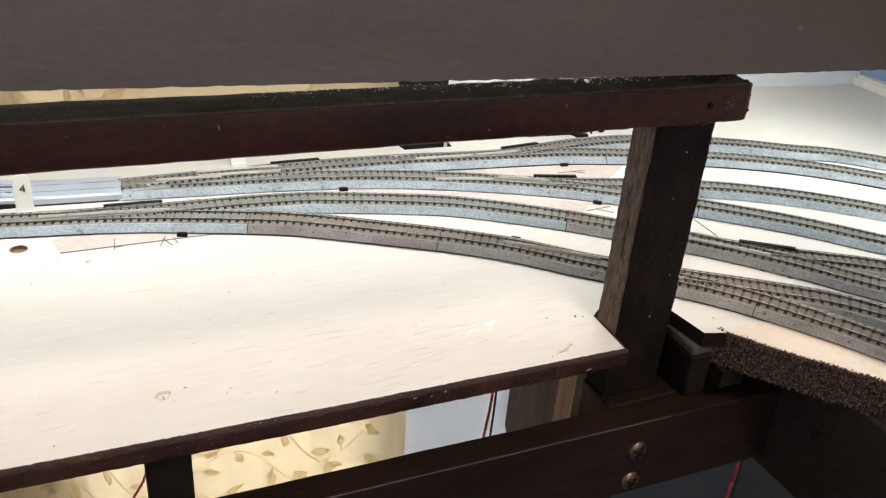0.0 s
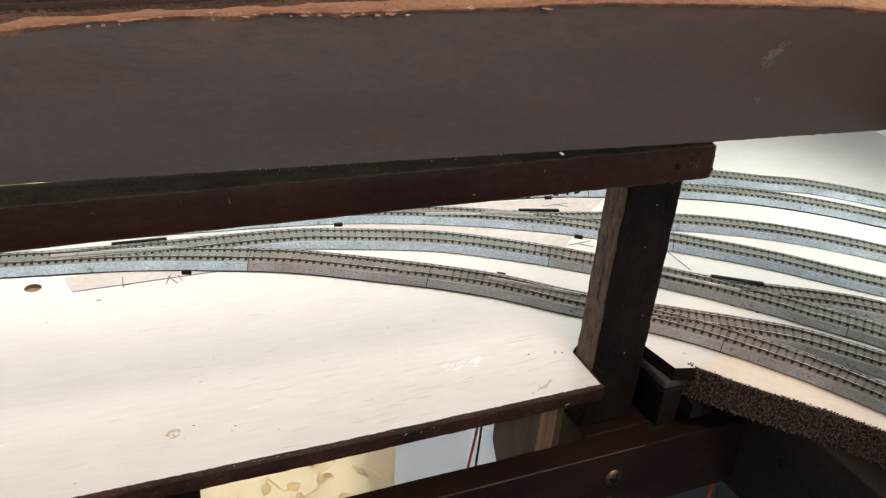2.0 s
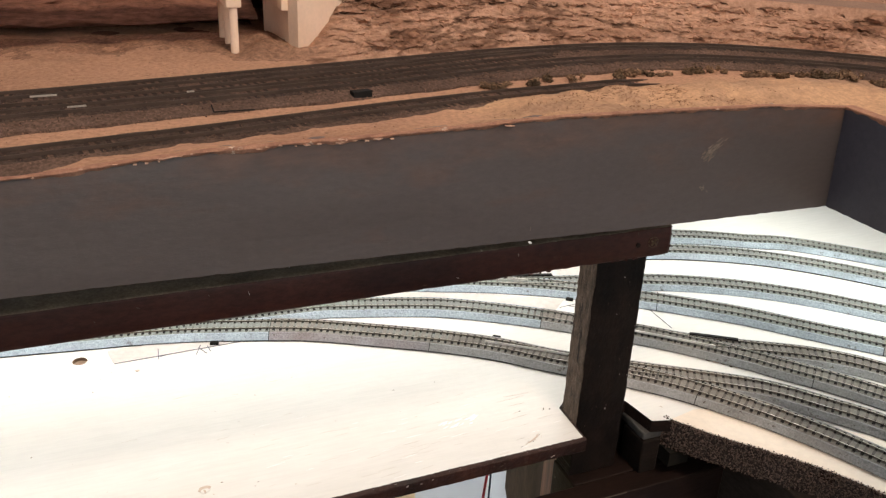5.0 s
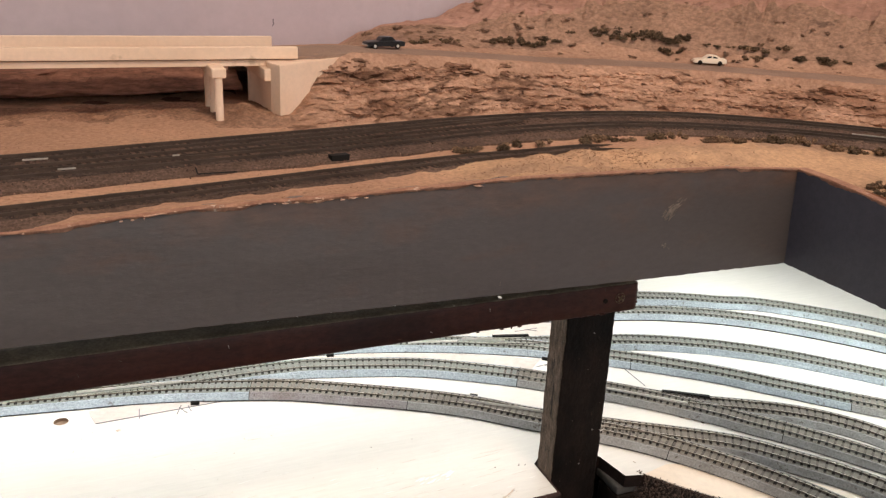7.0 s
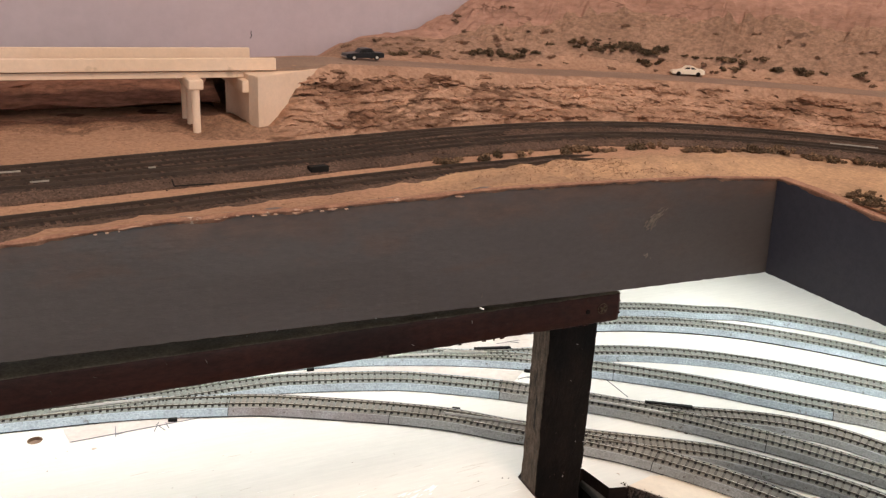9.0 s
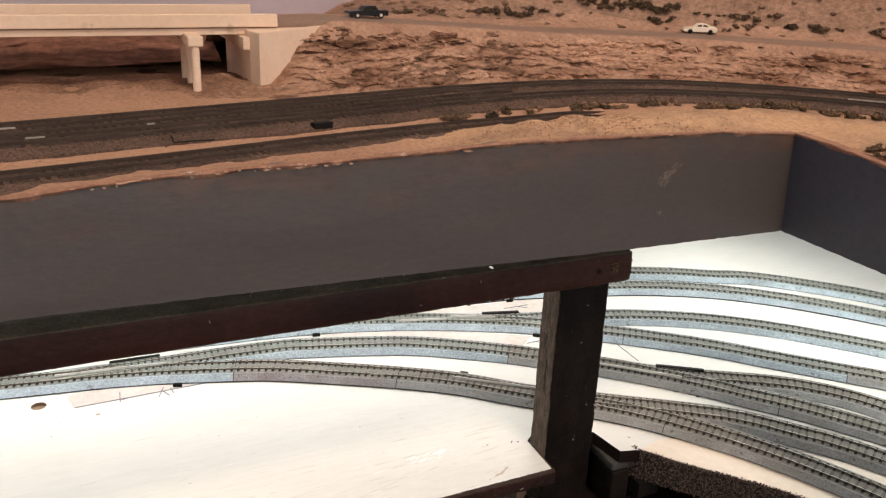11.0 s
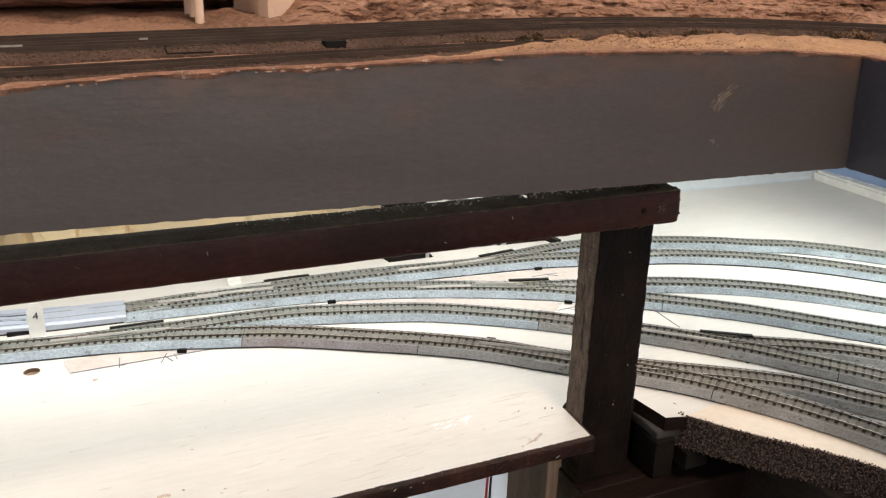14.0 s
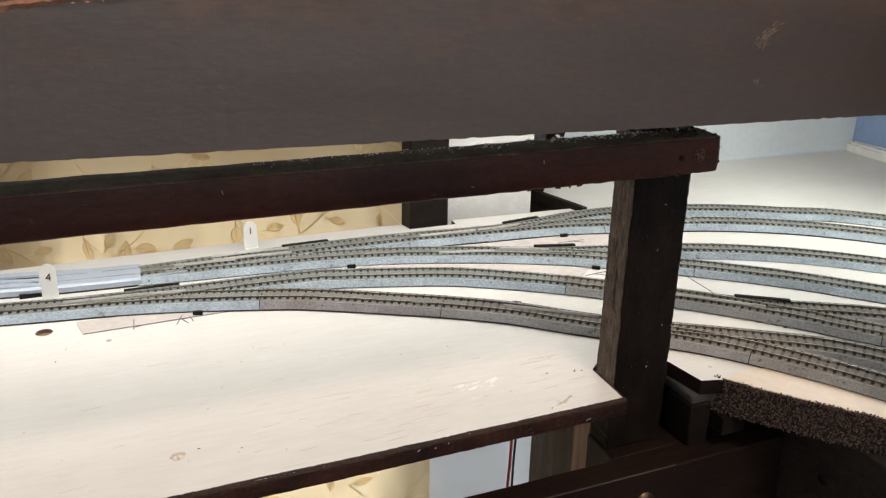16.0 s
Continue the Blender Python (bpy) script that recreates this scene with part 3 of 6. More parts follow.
def ribbon(bm, pts, w):
    last = None
    for i, (x, z) in enumerate(pts):
        j = min(i, len(pts) - 2)
        dx, dz = pts[j + 1][0] - pts[j][0], pts[j + 1][1] - pts[j][1]
        n = math.hypot(dx, dz) or 1
        a = [bm.verts.new((x + s * -dz / n * w, fold(x) - 0.0012, z + s * dx / n * w)) for s in (-1, 1)]
        if last:
            bm.faces.new((last[0], last[1], a[1], a[0]))
        last = a


def leaf(x, z, ang, size):
    rim, n = [], 12
    for k in range(n + 1):
        u = k / n
        rim.append((u * size, 0.25 * size * math.sin(math.pi * u ** 0.8)))
    c, s = math.cos(ang), math.sin(ang)
    loop = rim + [(u, -v) for u, v in rim[-2:0:-1]]
    place = [(x + c * u - s * v, z + s * u + c * v) for u, v in loop]
    leaves.faces.new([leaves.verts.new((px, fold(px) - 0.0009, pz)) for px, pz in place])
    ribbon(b, place + place[:1], 0.0004)
    ribbon(b, [(x + c * u, z + s * u) for u in (0, size * 0.5, size * 0.9)], 0.0003)


for row in range(31):
    z0 = -0.66 + row * 0.047
    for seg in range(6):
        x0 = CX0 + 0.02 + seg * 0.165 + (row % 2) * 0.075
        stem = [(x0 + u * 0.155, z0 + 0.026 * math.sin(u * 6.6 + row * 1.7 + seg) + 0.012 * u) for u in np.linspace(0, 1, 26)]
        stem = [p for p in stem if p[0] < CX1 - 0.004]
        if len(stem) < 3:
            continue
        ribbon(b, stem, 0.0008)
        for k in range(2, len(stem) - 1, 3):
            dx, dz = stem[k + 1][0] - stem[k][0], stem[k + 1][1] - stem[k][1]
            side = 1 if (k // 3) % 2 else -1
            ang = math.atan2(dz, dx) + side * rng.uniform(0.6, 1.1)
            tw = rng.uniform(0.004, 0.009)
            px, pz = stem[k][0] + tw * math.cos(ang), stem[k][1] + tw * math.sin(ang)
            if px < CX1 - 0.04:
                ribbon(b, [stem[k], (px, pz)], 0.0007)
                leaf(px, pz, ang, rng.uniform(0.014, 0.021))
for n, m, k in (("printed_vine", b, VINE), ("printed_leaf_pattern", leaves, VINE_LEAF)):
    p = part(n, m, k)
    p.parent = curtain
    tagged(p, kind="stuff")

# ---- the layout's lower level: boards ----
OUTLINE = [(-0.55, 0.0), (-0.30, 0.0008), (-0.14, -0.0006), (0.0, 0.0), (0.0012, 0.029), (0.006, 0.033), (0.024, 0.031), (0.0290, 0.0300), (0.0412, 0.0225), (0.0443, 0.0012),
           (0.056, -0.002), (0.069, -0.0205), (0.086, -0.0405), (0.101, -0.0585), (0.112, -0.075), (0.145, -0.14), (0.175, -0.24), (0.19, -0.36),
           (0.58, -0.36), (0.565, -0.02), (0.49, 0.315), (0.488, 0.327), (0.37, 0.356), (0.111, 0.42), (0.109, 0.303), (0.125, 0.2525), (0.0248, 0.2580), (0.0243, 0.2488), (-0.0105, 0.2495), (-0.0125, 0.2605), (-0.03, 0.262), (-0.55, 0.263)]
def drilled(outline, cx, cy, r, z0, z1, n=28):
    """A board over an outline with one round hole through it."""
    rim = [(cx + r * math.cos(-2 * math.pi * k / n), cy + r * math.sin(-2 * math.pi * k / n)) for k in range(n)]
    flat = outline + rim
    tris = geometry.tessellate_polygon([[Vector((x, y, 0)) for x, y in outline], [Vector((x, y, 0)) for x, y in rim]])
    bb = bmesh.new()
    top, low = ([bb.verts.new((x, y, z)) for x, y in flat] for z in (z1, z0))
    for t in tris:
        bb.faces.new([top[i] for i in t])
        bb.faces.new([low[i] for i in t][::-1])
    m = len(outline)
    for a, c in ((0, m), (m, m + n)):
        for i in range(a, c):
            j = a + (i + 1 - a) % (c - a)
            f = bb.faces.new((top[i], low[i], low[j], top[j]))
            f.material_index = 1 if a == 0 else 2
    bmesh.ops.recalc_face_normals(bb, faces=bb.faces[:])
    return bb


b = drilled(OUTLINE, -0.2447, 0.1636, 0.0042, -0.0075, 0.0)
deck = thing("lower_baseboard", "white painted plywood baseboard with dark stained edges carrying the sidings", "baseboard")
for f in b.faces:
    if f.normal.z < -0.5:
        f.material_index = 1
part("board", b, [WHITE, STAIN, HOLE], deck)
part("hole_plug", rod((-0.2447, 0.1636, -0.0072), (-0.2447, 0.1636, -0.0022), 0.00418, 24), HOLE, deck, "brown bare wood at the bottom of the hole")


part("bare_patch", prism([(-0.2292, 0.1705), (-0.2288, 0.1660), (-0.2262, 0.1540), (-0.19, 0.1549), (-0.145, 0.1562), (-0.13, 0.160), (-0.16, 0.170)], -0.0002, 0.00025), PAPER, deck, "bare greyish plywood patch")
part("bare_patch", prism([(-0.16, 0.2025), (-0.05, 0.192), (0.02, 0.168), (0.07, 0.142), (0.05, 0.125), (0.0, 0.152), (-0.06, 0.1785), (-0.13, 0.192)], -0.0002, 0.0002), PAPER, deck, "bare greyish plywood patch")
part("bare_patch", prism([(-0.015, 0.209), (0.1, 0.198), (0.125, 0.19), (0.09, 0.163), (0.04, 0.186)], -0.0002, 0.0002), PAPER, deck, "bare greyish plywood patch")
b = prism([(0.4740, 0.05), (0.4930, 0.05), (0.4930, 0.29), (0.4886, 0.3236), (0.4785, 0.3236), (0.4765, 0.30)], 0.0003, 0.0095, 0.0022)
rough_edges(b, 0.0004, 5)
part("edge_board", prism([(0.0557, -0.0014), (0.0736, 0.0021), (0.110, -0.010), (0.160, -0.060), (0.22, -0.20), (0.24, -0.36), (0.1906, -0.36), (0.1756, -0.24), (0.1456, -0.14), (0.1126, -0.075), (0.1016, -0.0585), (0.0866, -0.0405), (0.0696, -0.0205)], -0.0002, 0.00035), PEACH, deck, "warm cream painted board along the granulate edging")
part("edge_trim", b, WHITE_PLAIN, deck, "cream white painted edge trim")
# pale sheet that stands along the board's rear edge, its foot coved into the board
panel_line = smooth_line([(0.150, 0.3380), (0.240, 0.3350), (0.330, 0.3312), (0.400, 0.3285), (0.4900, 0.3242)], 0.006)
solo("back_panel", sweep(panel_line, [(-0.0034, 0.0002), (-0.0012, 0.0008), (-0.0003, 0.0026), (0.0, 0.0060), (0.0, 0.148), (0.0022, 0.148), (0.0022, 0.0002)]), PANEL, "pale grey-blue painted panel along the board's rear edge", "panel", kind="structure", smooth=False)
rng = random.Random(8)


def blob(cx, cy, rx, ry, seed, z=0.00025, turn=0.1, n=22, rag=0.35):
    """A thin flat patch with a ragged outline."""
    pts = []
    for k in range(n):
        a = 2 * math.pi * k / n
        f = 1 + rag * noise.noise((math.cos(a) * 2.1 + seed, math.sin(a) * 2.1, seed * 0.7)) * 1.6
        u, v = rx * f * math.cos(a), ry * f * math.sin(a)
        pts.append((cx + u * math.cos(turn) - v * math.sin(turn), cy + u * math.sin(turn) + v * math.cos(turn)))
    return prism(pts, -0.0002, z)


part("filled_screw_hole", blob(-0.1936, 0.0270, 0.0030, 0.0019, 2.0, rag=0.12), FILLER, deck, "pale brown filled screw hole")
part("filler_plug", blob(-0.1936, 0.0250, 0.0005, 0.0012, 7.0, 0.00036, rag=0.3), FILLER, deck)
part("filler_plug", blob(-0.1936, 0.0254, 0.0025, 0.0014, 5.0, 0.0003, rag=0.2), WHITE, deck)
part("filled_screw_hole", blob(-0.2142, 0.1425, 0.0012, 0.0010, 3.0), FILLER, deck)
for k in range(34):  # specks of dirt
    x, y = rng.uniform(-0.30, -0.01), rng.uniform(0.006, 0.145)
    if y > 0.155 - 0.55 * max(0.0, x + 0.16):
        continue
    r = rng.uniform(0.00012, 0.00027)
    part("speck", blob(x, y, r * rng.uniform(1.0, 2.6), r * 0.8, k * 1.3, 0.00022, rng.uniform(-0.3, 0.4), 9), (FILLER, PAPER, PAPER, HOLE)[k % 4], deck)
for k in range(16):  # drips of gloss paint
    x = rng.uniform(-0.068, -0.047)
    y = 0.0375 + (x + 0.068) * 0.05 - abs(rng.gauss(0, 0.0026))
    drip = bmesh.new()
    bmesh.ops.create_uvsphere(drip, u_segments=18, v_segments=10, radius=1.0)
    for v in drip.verts:
        v.co.x *= 1 + 0.35 * noise.noise((v.co.y * 2.0, k * 3.1, v.co.x))
        v.co.y *= 1 + 0.5 * noise.noise((v.co.x * 1.7, k * 5.3, 1.0))
    bmesh.ops.transform(drip, matrix=Matrix.Translation((x, y, 0.00001)) @ Matrix.Rotation(rng.uniform(0.1, 0.5), 4, "Z") @ Matrix.Diagonal((rng.uniform(0.0012, 0.0036), rng.uniform(0.0003, 0.0008), rng.uniform(0.00012, 0.0002), 1)), verts=drip.verts)
    part("gloss_paint_drip", drip, GLOSS_WHITE, deck, smooth=True)
part("worn_patch", blob(-0.0265, 0.0088, 0.0046, 0.0011, 9.0, 0.00012, 0.5, rag=0.6), FILLER, deck, "worn brownish patch near the corner")
part("lifted_paint", blob(-0.0262, 0.0100, 0.0040, 0.0009, 12.0, 0.00024, 0.5, rag=0.5), WHITE, deck)
for k in range(7):
    a = k / 6
    part("chipped_paint", blob(-0.034 + 0.013 * a + rng.gauss(0, 0.0010), 0.0045 + 0.006 * a + rng.gauss(0, 0.0006), rng.uniform(0.0002, 0.0006), rng.uniform(0.00010, 0.0002), k + 70.0, 0.00028, 0.5, 9), SAWN if k % 3 == 0 else FILLER, deck)
for k in range(4):
    part("chipped_paint", blob(-0.0125 + rng.gauss(0, 0.0045), 0.0318 + rng.gauss(0, 0.0014), rng.uniform(0.0002, 0.0006), 0.0002, k + 90.0, 0.00028, 0.0, 9), SAWN, deck)
for k in range(110):  # hairline scratches and brush ridges in the paint
    x, y = (rng.uniform(-0.28, -0.004), rng.uniform(0.003, 0.11)) if k < 50 else (rng.uniform(-0.16, -0.010), rng.uniform(0.003, 0.055))
    if y > 0.135 - 0.55 * max(0.0, x + 0.16) or (k % 2 and y > 0.05):
        continue
    l = rng.uniform(0.0015, 0.006)
    part("paint_scratch", blob(x, y, l, rng.uniform(0.00008, 0.00017), k + 200.0, 0.00007, rng.uniform(0.0, 0.14), 14, 0.5), (STREAK, GLOSS_WHITE, STREAK)[k % 3], deck)
for k in range(9):  # stains along the granulate edge and round the notch
    u = rng.random()
    x = float(np.interp(u, [0, 0.3, 1.0], [0.047, 0.060, 0.112])) + abs(rng.gauss(0, 0.004))
    y = float(np.interp(u, [0, 0.3, 1.0], [0.004, -0.003, -0.070])) + abs(rng.gauss(0, 0.003))
    part("stain", blob(x + 0.003, y + 0.004, rng.uniform(0.0003, 0.0012), rng.uniform(0.0002, 0.0005), k + 300.0, 0.00012 + 0.000008 * k, rng.uniform(-1.2, 0.3), 11), FILLER if k % 3 else SAWN, deck)
for k in range(5):  # brown debris beside the second siding
    x = 0.116 + 0.0030 * k + rng.gauss(0, 0.0008)
    part("debris", blob(x, 0.0428 - 1.12 * (x - 0.116) + rng.gauss(0, 0.0004), rng.uniform(0.0006, 0.0020), rng.uniform(0.0003, 0.0009), k + 400.0, 0.0003 + 0.00004 * (k % 5), -0.8, 12, 0.5), (SAWN, FILLER, HOLE)[k % 3], deck)
# the rounded stained edge, its paint line ragged
front_line = np.array([(x, float(np.interp(x, [-0.55, -0.30, -0.14, 0.0], [0.0, 0.0008, -0.0006, 0.0]))) for x in np.arange(-0.55, 0.0012, 0.001)])
bb = sweep(front_line, [(0.0006, -0.0077), (-0.0009, -0.0076), (-0.0012, -0.0071), (-0.0012, -0.0045), (-0.0012, -0.0016), (-0.0010, -0.0007), (-0.0004, -0.0001), (0.0004, 0.00034), (0.0010, 0.00036), (0.0012, -0.0006)])
for v in bb.verts:
    if v.co.z > -0.0004:
        v.co.y += 0.0003 * nz(v.co.x, 0, 1, 60, 3) + 0.0005 * nz(v.co.x, 0, 5, 520, 3) + 0.0006 * max(0.0, nz(v.co.x, 0, 9, 22, 2))
    else:
        v.co.y += 0.0003 * nz(v.co.x, v.co.z * 3, 4, 190, 3)
part("edge_strip", bb, EDGE, deck, "worn dark brown stained edge")
tip_line = np.array([(0.0 + 0.0012 * u, 0.0 + 0.028 * u) for u in np.linspace(-0.035, 1, 30)])
bb = sweep(tip_line, [(-0.0006, -0.0077), (0.0006, -0.0074), (0.0009, -0.006), (0.0009, -0.0012), (0.0002, 0.0), (-0.0006, 0.0002), (-0.0010, -0.0003)][::-1])
bmesh.ops.transform(bb, matrix=Matrix.Translation((0.0003, 0, 0)), verts=bb.verts)
for v in bb.verts:
    v.co.x += 0.0004 * nz(v.co.y, v.co.z, 2, 240, 3)
part("edge_strip", bb, EDGE, deck)
for k in range(16):  # pale nicks along the stained edge
    x = rng.gauss(-0.085, 0.035) if k % 2 else rng.uniform(-0.26, -0.005)
    zz = rng.uniform(-0.006, -0.0012)
    l = rng.uniform(0.0006, 0.0024)
    part("nick", box(-l / 2, l / 2, -0.00012, 0.00012, -0.00011, 0.00011, turn=Matrix.Translation((min(x, -0.004), float(np.interp(x, [-0.55, -0.30, -0.14, 0.0], [0.0, 0.0008, -0.0006, 0.0])) - 0.00135, zz)) @ Matrix.Rotation(-rng.uniform(0.0, 0.7), 4, "Y")), (WORN, PAPER, WORN, WORN)[k % 4], deck)
b = bmesh.new()
for x, y, a, l in ((-0.2012, 0.1572, 1.5, 0.012), (-0.199, 0.154, 0.3, 0.004), (-0.1782, 0.1545, 1.2, 0.011), (-0.176, 0.153, 2.0, 0.009), (-0.172, 0.154, 1.7, 0.007),
                   (0.0842, 0.189, 0.0, 0.02), (0.088, 0.187, -0.6, 0.009), (0.07, 0.1335, 0.1, 0.018), (0.072, 0.130, -0.7, 0.011), (-0.1845, 0.1552, 0.0285, 0.083), (0.1195, 0.098, -1.61, 0.028)):
    box(-0.5, 0.5, -0.5, 0.5, 0, 1, turn=Matrix.Translation((x, y, 0.0002)) @ Matrix.Rotation(a, 4, "Z") @ Matrix.Diagonal((l, 0.0005, 0.0002, 1)), bm=b)
part("pencil_mark", b, PENCIL, deck)

# ---- framing under and beside the lower level ----
LAB = "dark brown stained timber"


def timber(name, label, x0, x1, y0, y1, z0, z1, material=STAIN, bevel=0.0012, cuts=24, wear=0.0003, seed=1, category="timber"):
    bb = box(x0, x1, y0, y1, z0, z1, bevel, cuts=cuts)
    rough_edges(bb, wear, seed)
    return solo(name, bb, material, label, category)


sill = thing("sill_rail", LAB + " rail with two brass screws under the board", "rail", base=(0, -0.003, -0.08))
bb = box(-0.55, 0.094, -0.010, 0.0042, -0.078, -0.0356, 0.0008, cuts=40)
rough_edges(bb, 0.00025, 3)
part("rail", bb, STAIN, sill)
# pale strip that paints the glossy highlight along the rail's front edge
part("worn_edge", box(-0.55, 0.026, -0.01022, -0.0096, -0.03595, -0.03548, 0.0001), EDGE_HIGHLIGHT, sill, "pale strip painted as the edge's highlight")
for x, z in ((0.0104, -0.0522), (0.0102, -0.0705)):
    s = bmesh.new()
    bmesh.ops.create_uvsphere(s, u_segments=24, v_segments=12, radius=0.0052, matrix=Matrix.Translation((x, -0.0098, z)) @ Matrix.Diagonal((1, 0.42, 1, 1)))
    head = part("screw_head", s, BRASS, sill, "tarnished brass cross-slot screw", smooth=True)
    s = box(-0.0032, 0.0032, -0.0125, -0.0110, -0.0006, 0.0006)
    box(-0.0006, 0.0006, -0.0125, -0.0110, -0.0032, 0.0032, bm=s)
    bmesh.ops.transform(s, matrix=Matrix.Translation((x, 0, z)) @ Matrix.Rotation(0.5, 4, "Y"), verts=s.verts)
    part("slot", s, BLACK, head)
cross = thing("cross_rail", LAB + " rail running forward under the sidings", "rail", base=(0.1, -0.2, -0.085))
bb = box(0.0945, 0.112, -0.40, 0.02, -0.085, -0.018, 0.0012, cuts=24)
rough_edges(bb, 0.0003, 4)
part("rail", bb, CROSS, cross)
s = bmesh.new()
bmesh.ops.create_uvsphere(s, u_segments=16, v_segments=8, radius=0.003, matrix=Matrix.Translation((0.0945, -0.035, -0.045)) @ Matrix.Diagonal((0.3, 1, 1, 1)))
part("screw_head", s, STAIN_BLACK, cross, smooth=True)
timber("board_leg", LAB + " leg under the white board", -0.2033, -0.187, 0.0043, 0.020, FLOOR_Z, -0.0077, STAIN_BLACK, seed=5, category="leg")
# added black block that darkens the gap below the board behind the post
timber("foot_block", LAB + " block added to black out the gap behind the post", 0.0330, 0.056, 0.0240, 0.040, -0.0354, -0.0078, STAIN_BLACK, cuts=4, seed=22, category="block")
timber("inner_rail", LAB + " inner rail behind the sill", 0.0012, 0.094, 0.0045, 0.0285, -0.078, -0.0357, STAIN, cuts=4, seed=23, category="rail")
timber("corner_block", LAB + " block beside the post", 0.0405, 0.0525, 0.0005, 0.020, -0.0355, -0.0132, STAIN_BLACK, cuts=4, seed=6, category="block")
timber("packing_strip", "grey packing strip on the block", 0.0408, 0.0530, 0.0015, 0.024, -0.0130, -0.0078, STRIP_GREY, cuts=4, seed=7, category="strip")
solo("gusset", prism([(0.0535, -0.0075), (0.067, -0.0075), (0.0535, 0.012)], -0.0275, -0.0185), DULL, "dull grey-green triangular gusset under the granulate edge", "bracket")
joist = thing("joist", "dull brown joist with a coppery streak under the board", "joist", base=(0.08, 0.16, -0.2))


def along(s, off=0.0):
    return (0.035 + 0.0875 * s + 0.9417 * off, 0.045 + 0.245 * s - 0.3363 * off)


part("timber", prism([along(0.0), along(1.0), along(1.0, 0.012), along(0.0, 0.012)], -0.30, -0.0078), JOIST, joist)
# a stretch of the joist's face coloured lighter and redder
for k, (s0, s1) in enumerate(((0.25, 0.40), (0.29, 0.33))):
    part("worn_streak", prism([along(s0, -0.0004 - 0.0001 * k), along(s1, -0.0004 - 0.0001 * k), along(s1, 0.001), along(s0, 0.001)], -0.20, -0.0080), COPPER_WOOD, joist, "coppery wood")
timber("rear_post", "black stained post behind the sidings", -0.0098, 0.0190, 0.2505, 0.270, -0.060, 0.1485, STAIN_BLACK, seed=10, category="post")
solo("white_panel", box(0.0215, 0.0975, 0.2720, 0.2765, -0.090, 0.1486, 0.0006), WHITE_PLAIN, "plain white painted panel standing behind the sidings", "panel")
bb = box(-0.5, 0.5, -0.0022, 0.0022, 0.0, 0.004, turn=Matrix.Translation((0.118, 0.272, 0.0002)) @ Matrix.Rotation(radians(-75), 4, "Z") @ Matrix.Diagonal((0.066, 1, 1, 1)))
solo("loose_batten", bb, STAIN_BLACK, "thin black batten lying on the board's rear edge", "batten")
solo("rear_brace", prism([(0.101, 0.2650), (0.1235, 0.2560), (0.1235, 0.33), (0.114, 0.33)], -0.034, -0.0078), STAIN, "dark stained brace under the board's rear edge", "brace")
solo("rear_prop", box(-0.5, 0.5, -0.0065, 0.0065, -0.004, 0.004, 0.0006, turn=Matrix.Translation((0.1423, 0.300, 0.0750)) @ Matrix.Rotation(radians(-70.7), 4, "Y") @ Matrix.Diagonal((0.155, 1, 1, 1))), STAIN_BLACK, "black stained prop behind the sidings", "prop")

# the main post: dark front, weathered sawn side coloured lighter for the light on it
bb = box(0.0020, 0.0323, 0.0120, 0.0277, -0.0355, 0.1049, 0.0012, cuts=110)
for f in bb.faces:
    f.material_index = 1 if f.normal.x < -0.6 and f.calc_center_median().z > -0.004 else 0
rough_edges(bb, 0.00035, 14)
for v in bb.verts:  # splintered edges
    v.co.x += 0.00040 * noise.noise(v.co * 520)
post = thing("post", "dark weathered timber post standing through the baseboard", "post", base=(0.017, 0.020, -0.0355))
part("shaft", bb, [POST_WOOD, SAWN], post)
b = bmesh.new()
rng = random.Random(3)
for k in range(9):  # a tuft of loose fibres on the edge
    p = Vector((0.0324, 0.0118, 0.026))
    q = p + Vector((rng.uniform(-0.003, 0.002), -0.001, rng.uniform(-0.001, 0.002)))
    rod(p, q, 0.00008, 5, bm=b)
part("fibre_tuft", b, PAPER, post)
for k in range(10):  # pale paint flecks
    x, z = rng.uniform(0.004, 0.031), rng.uniform(-0.03, 0.10)
    part("paint_fleck", box(-0.5, 0.5, -0.5, 0.5, -0.5, 0.5, turn=Matrix.Translation((x, 0.0118, z)) @ Matrix.Rotation(rng.uniform(-1.5, 1.5), 4, "Y") @ Matrix.Diagonal((rng.uniform(0.0003, 0.0010), 0.0003, rng.uniform(0.00015, 0.0003), 1))), (PAPER, WORN, WORN)[k % 3], post)

# the beam below the upper level
BEAM_Y0, BEAM_Y1, BEAM_END = -0.0024, 0.0146, 0.0328


def beam_z(x):
    """How far the beam's under side stands over its right-hand end's height; it rises a little to the left."""
    return 0.1053 - 0.0040 * x


xs = np.r_[np.linspace(-0.55, -0.10, 60), np.linspace(-0.097, BEAM_END, 96)]
ring = [(BEAM_Y0, 0.0008), (BEAM_Y0 + 0.0008, 0.0), (BEAM_Y1 - 0.0008, 0.0), (BEAM_Y1, 0.0008), (BEAM_Y1, 0.0146), (BEAM_Y1 - 0.0009, 0.0155), (0.0085, 0.0155), (0.0030, 0.0154),
        (BEAM_Y0 + 0.0011, 0.0153), (BEAM_Y0 + 0.0003, 0.0149), (BEAM_Y0, 0.0141), (BEAM_Y0, 0.0098), (BEAM_Y0, 0.0052)]
bb = bmesh.new()
rings = []
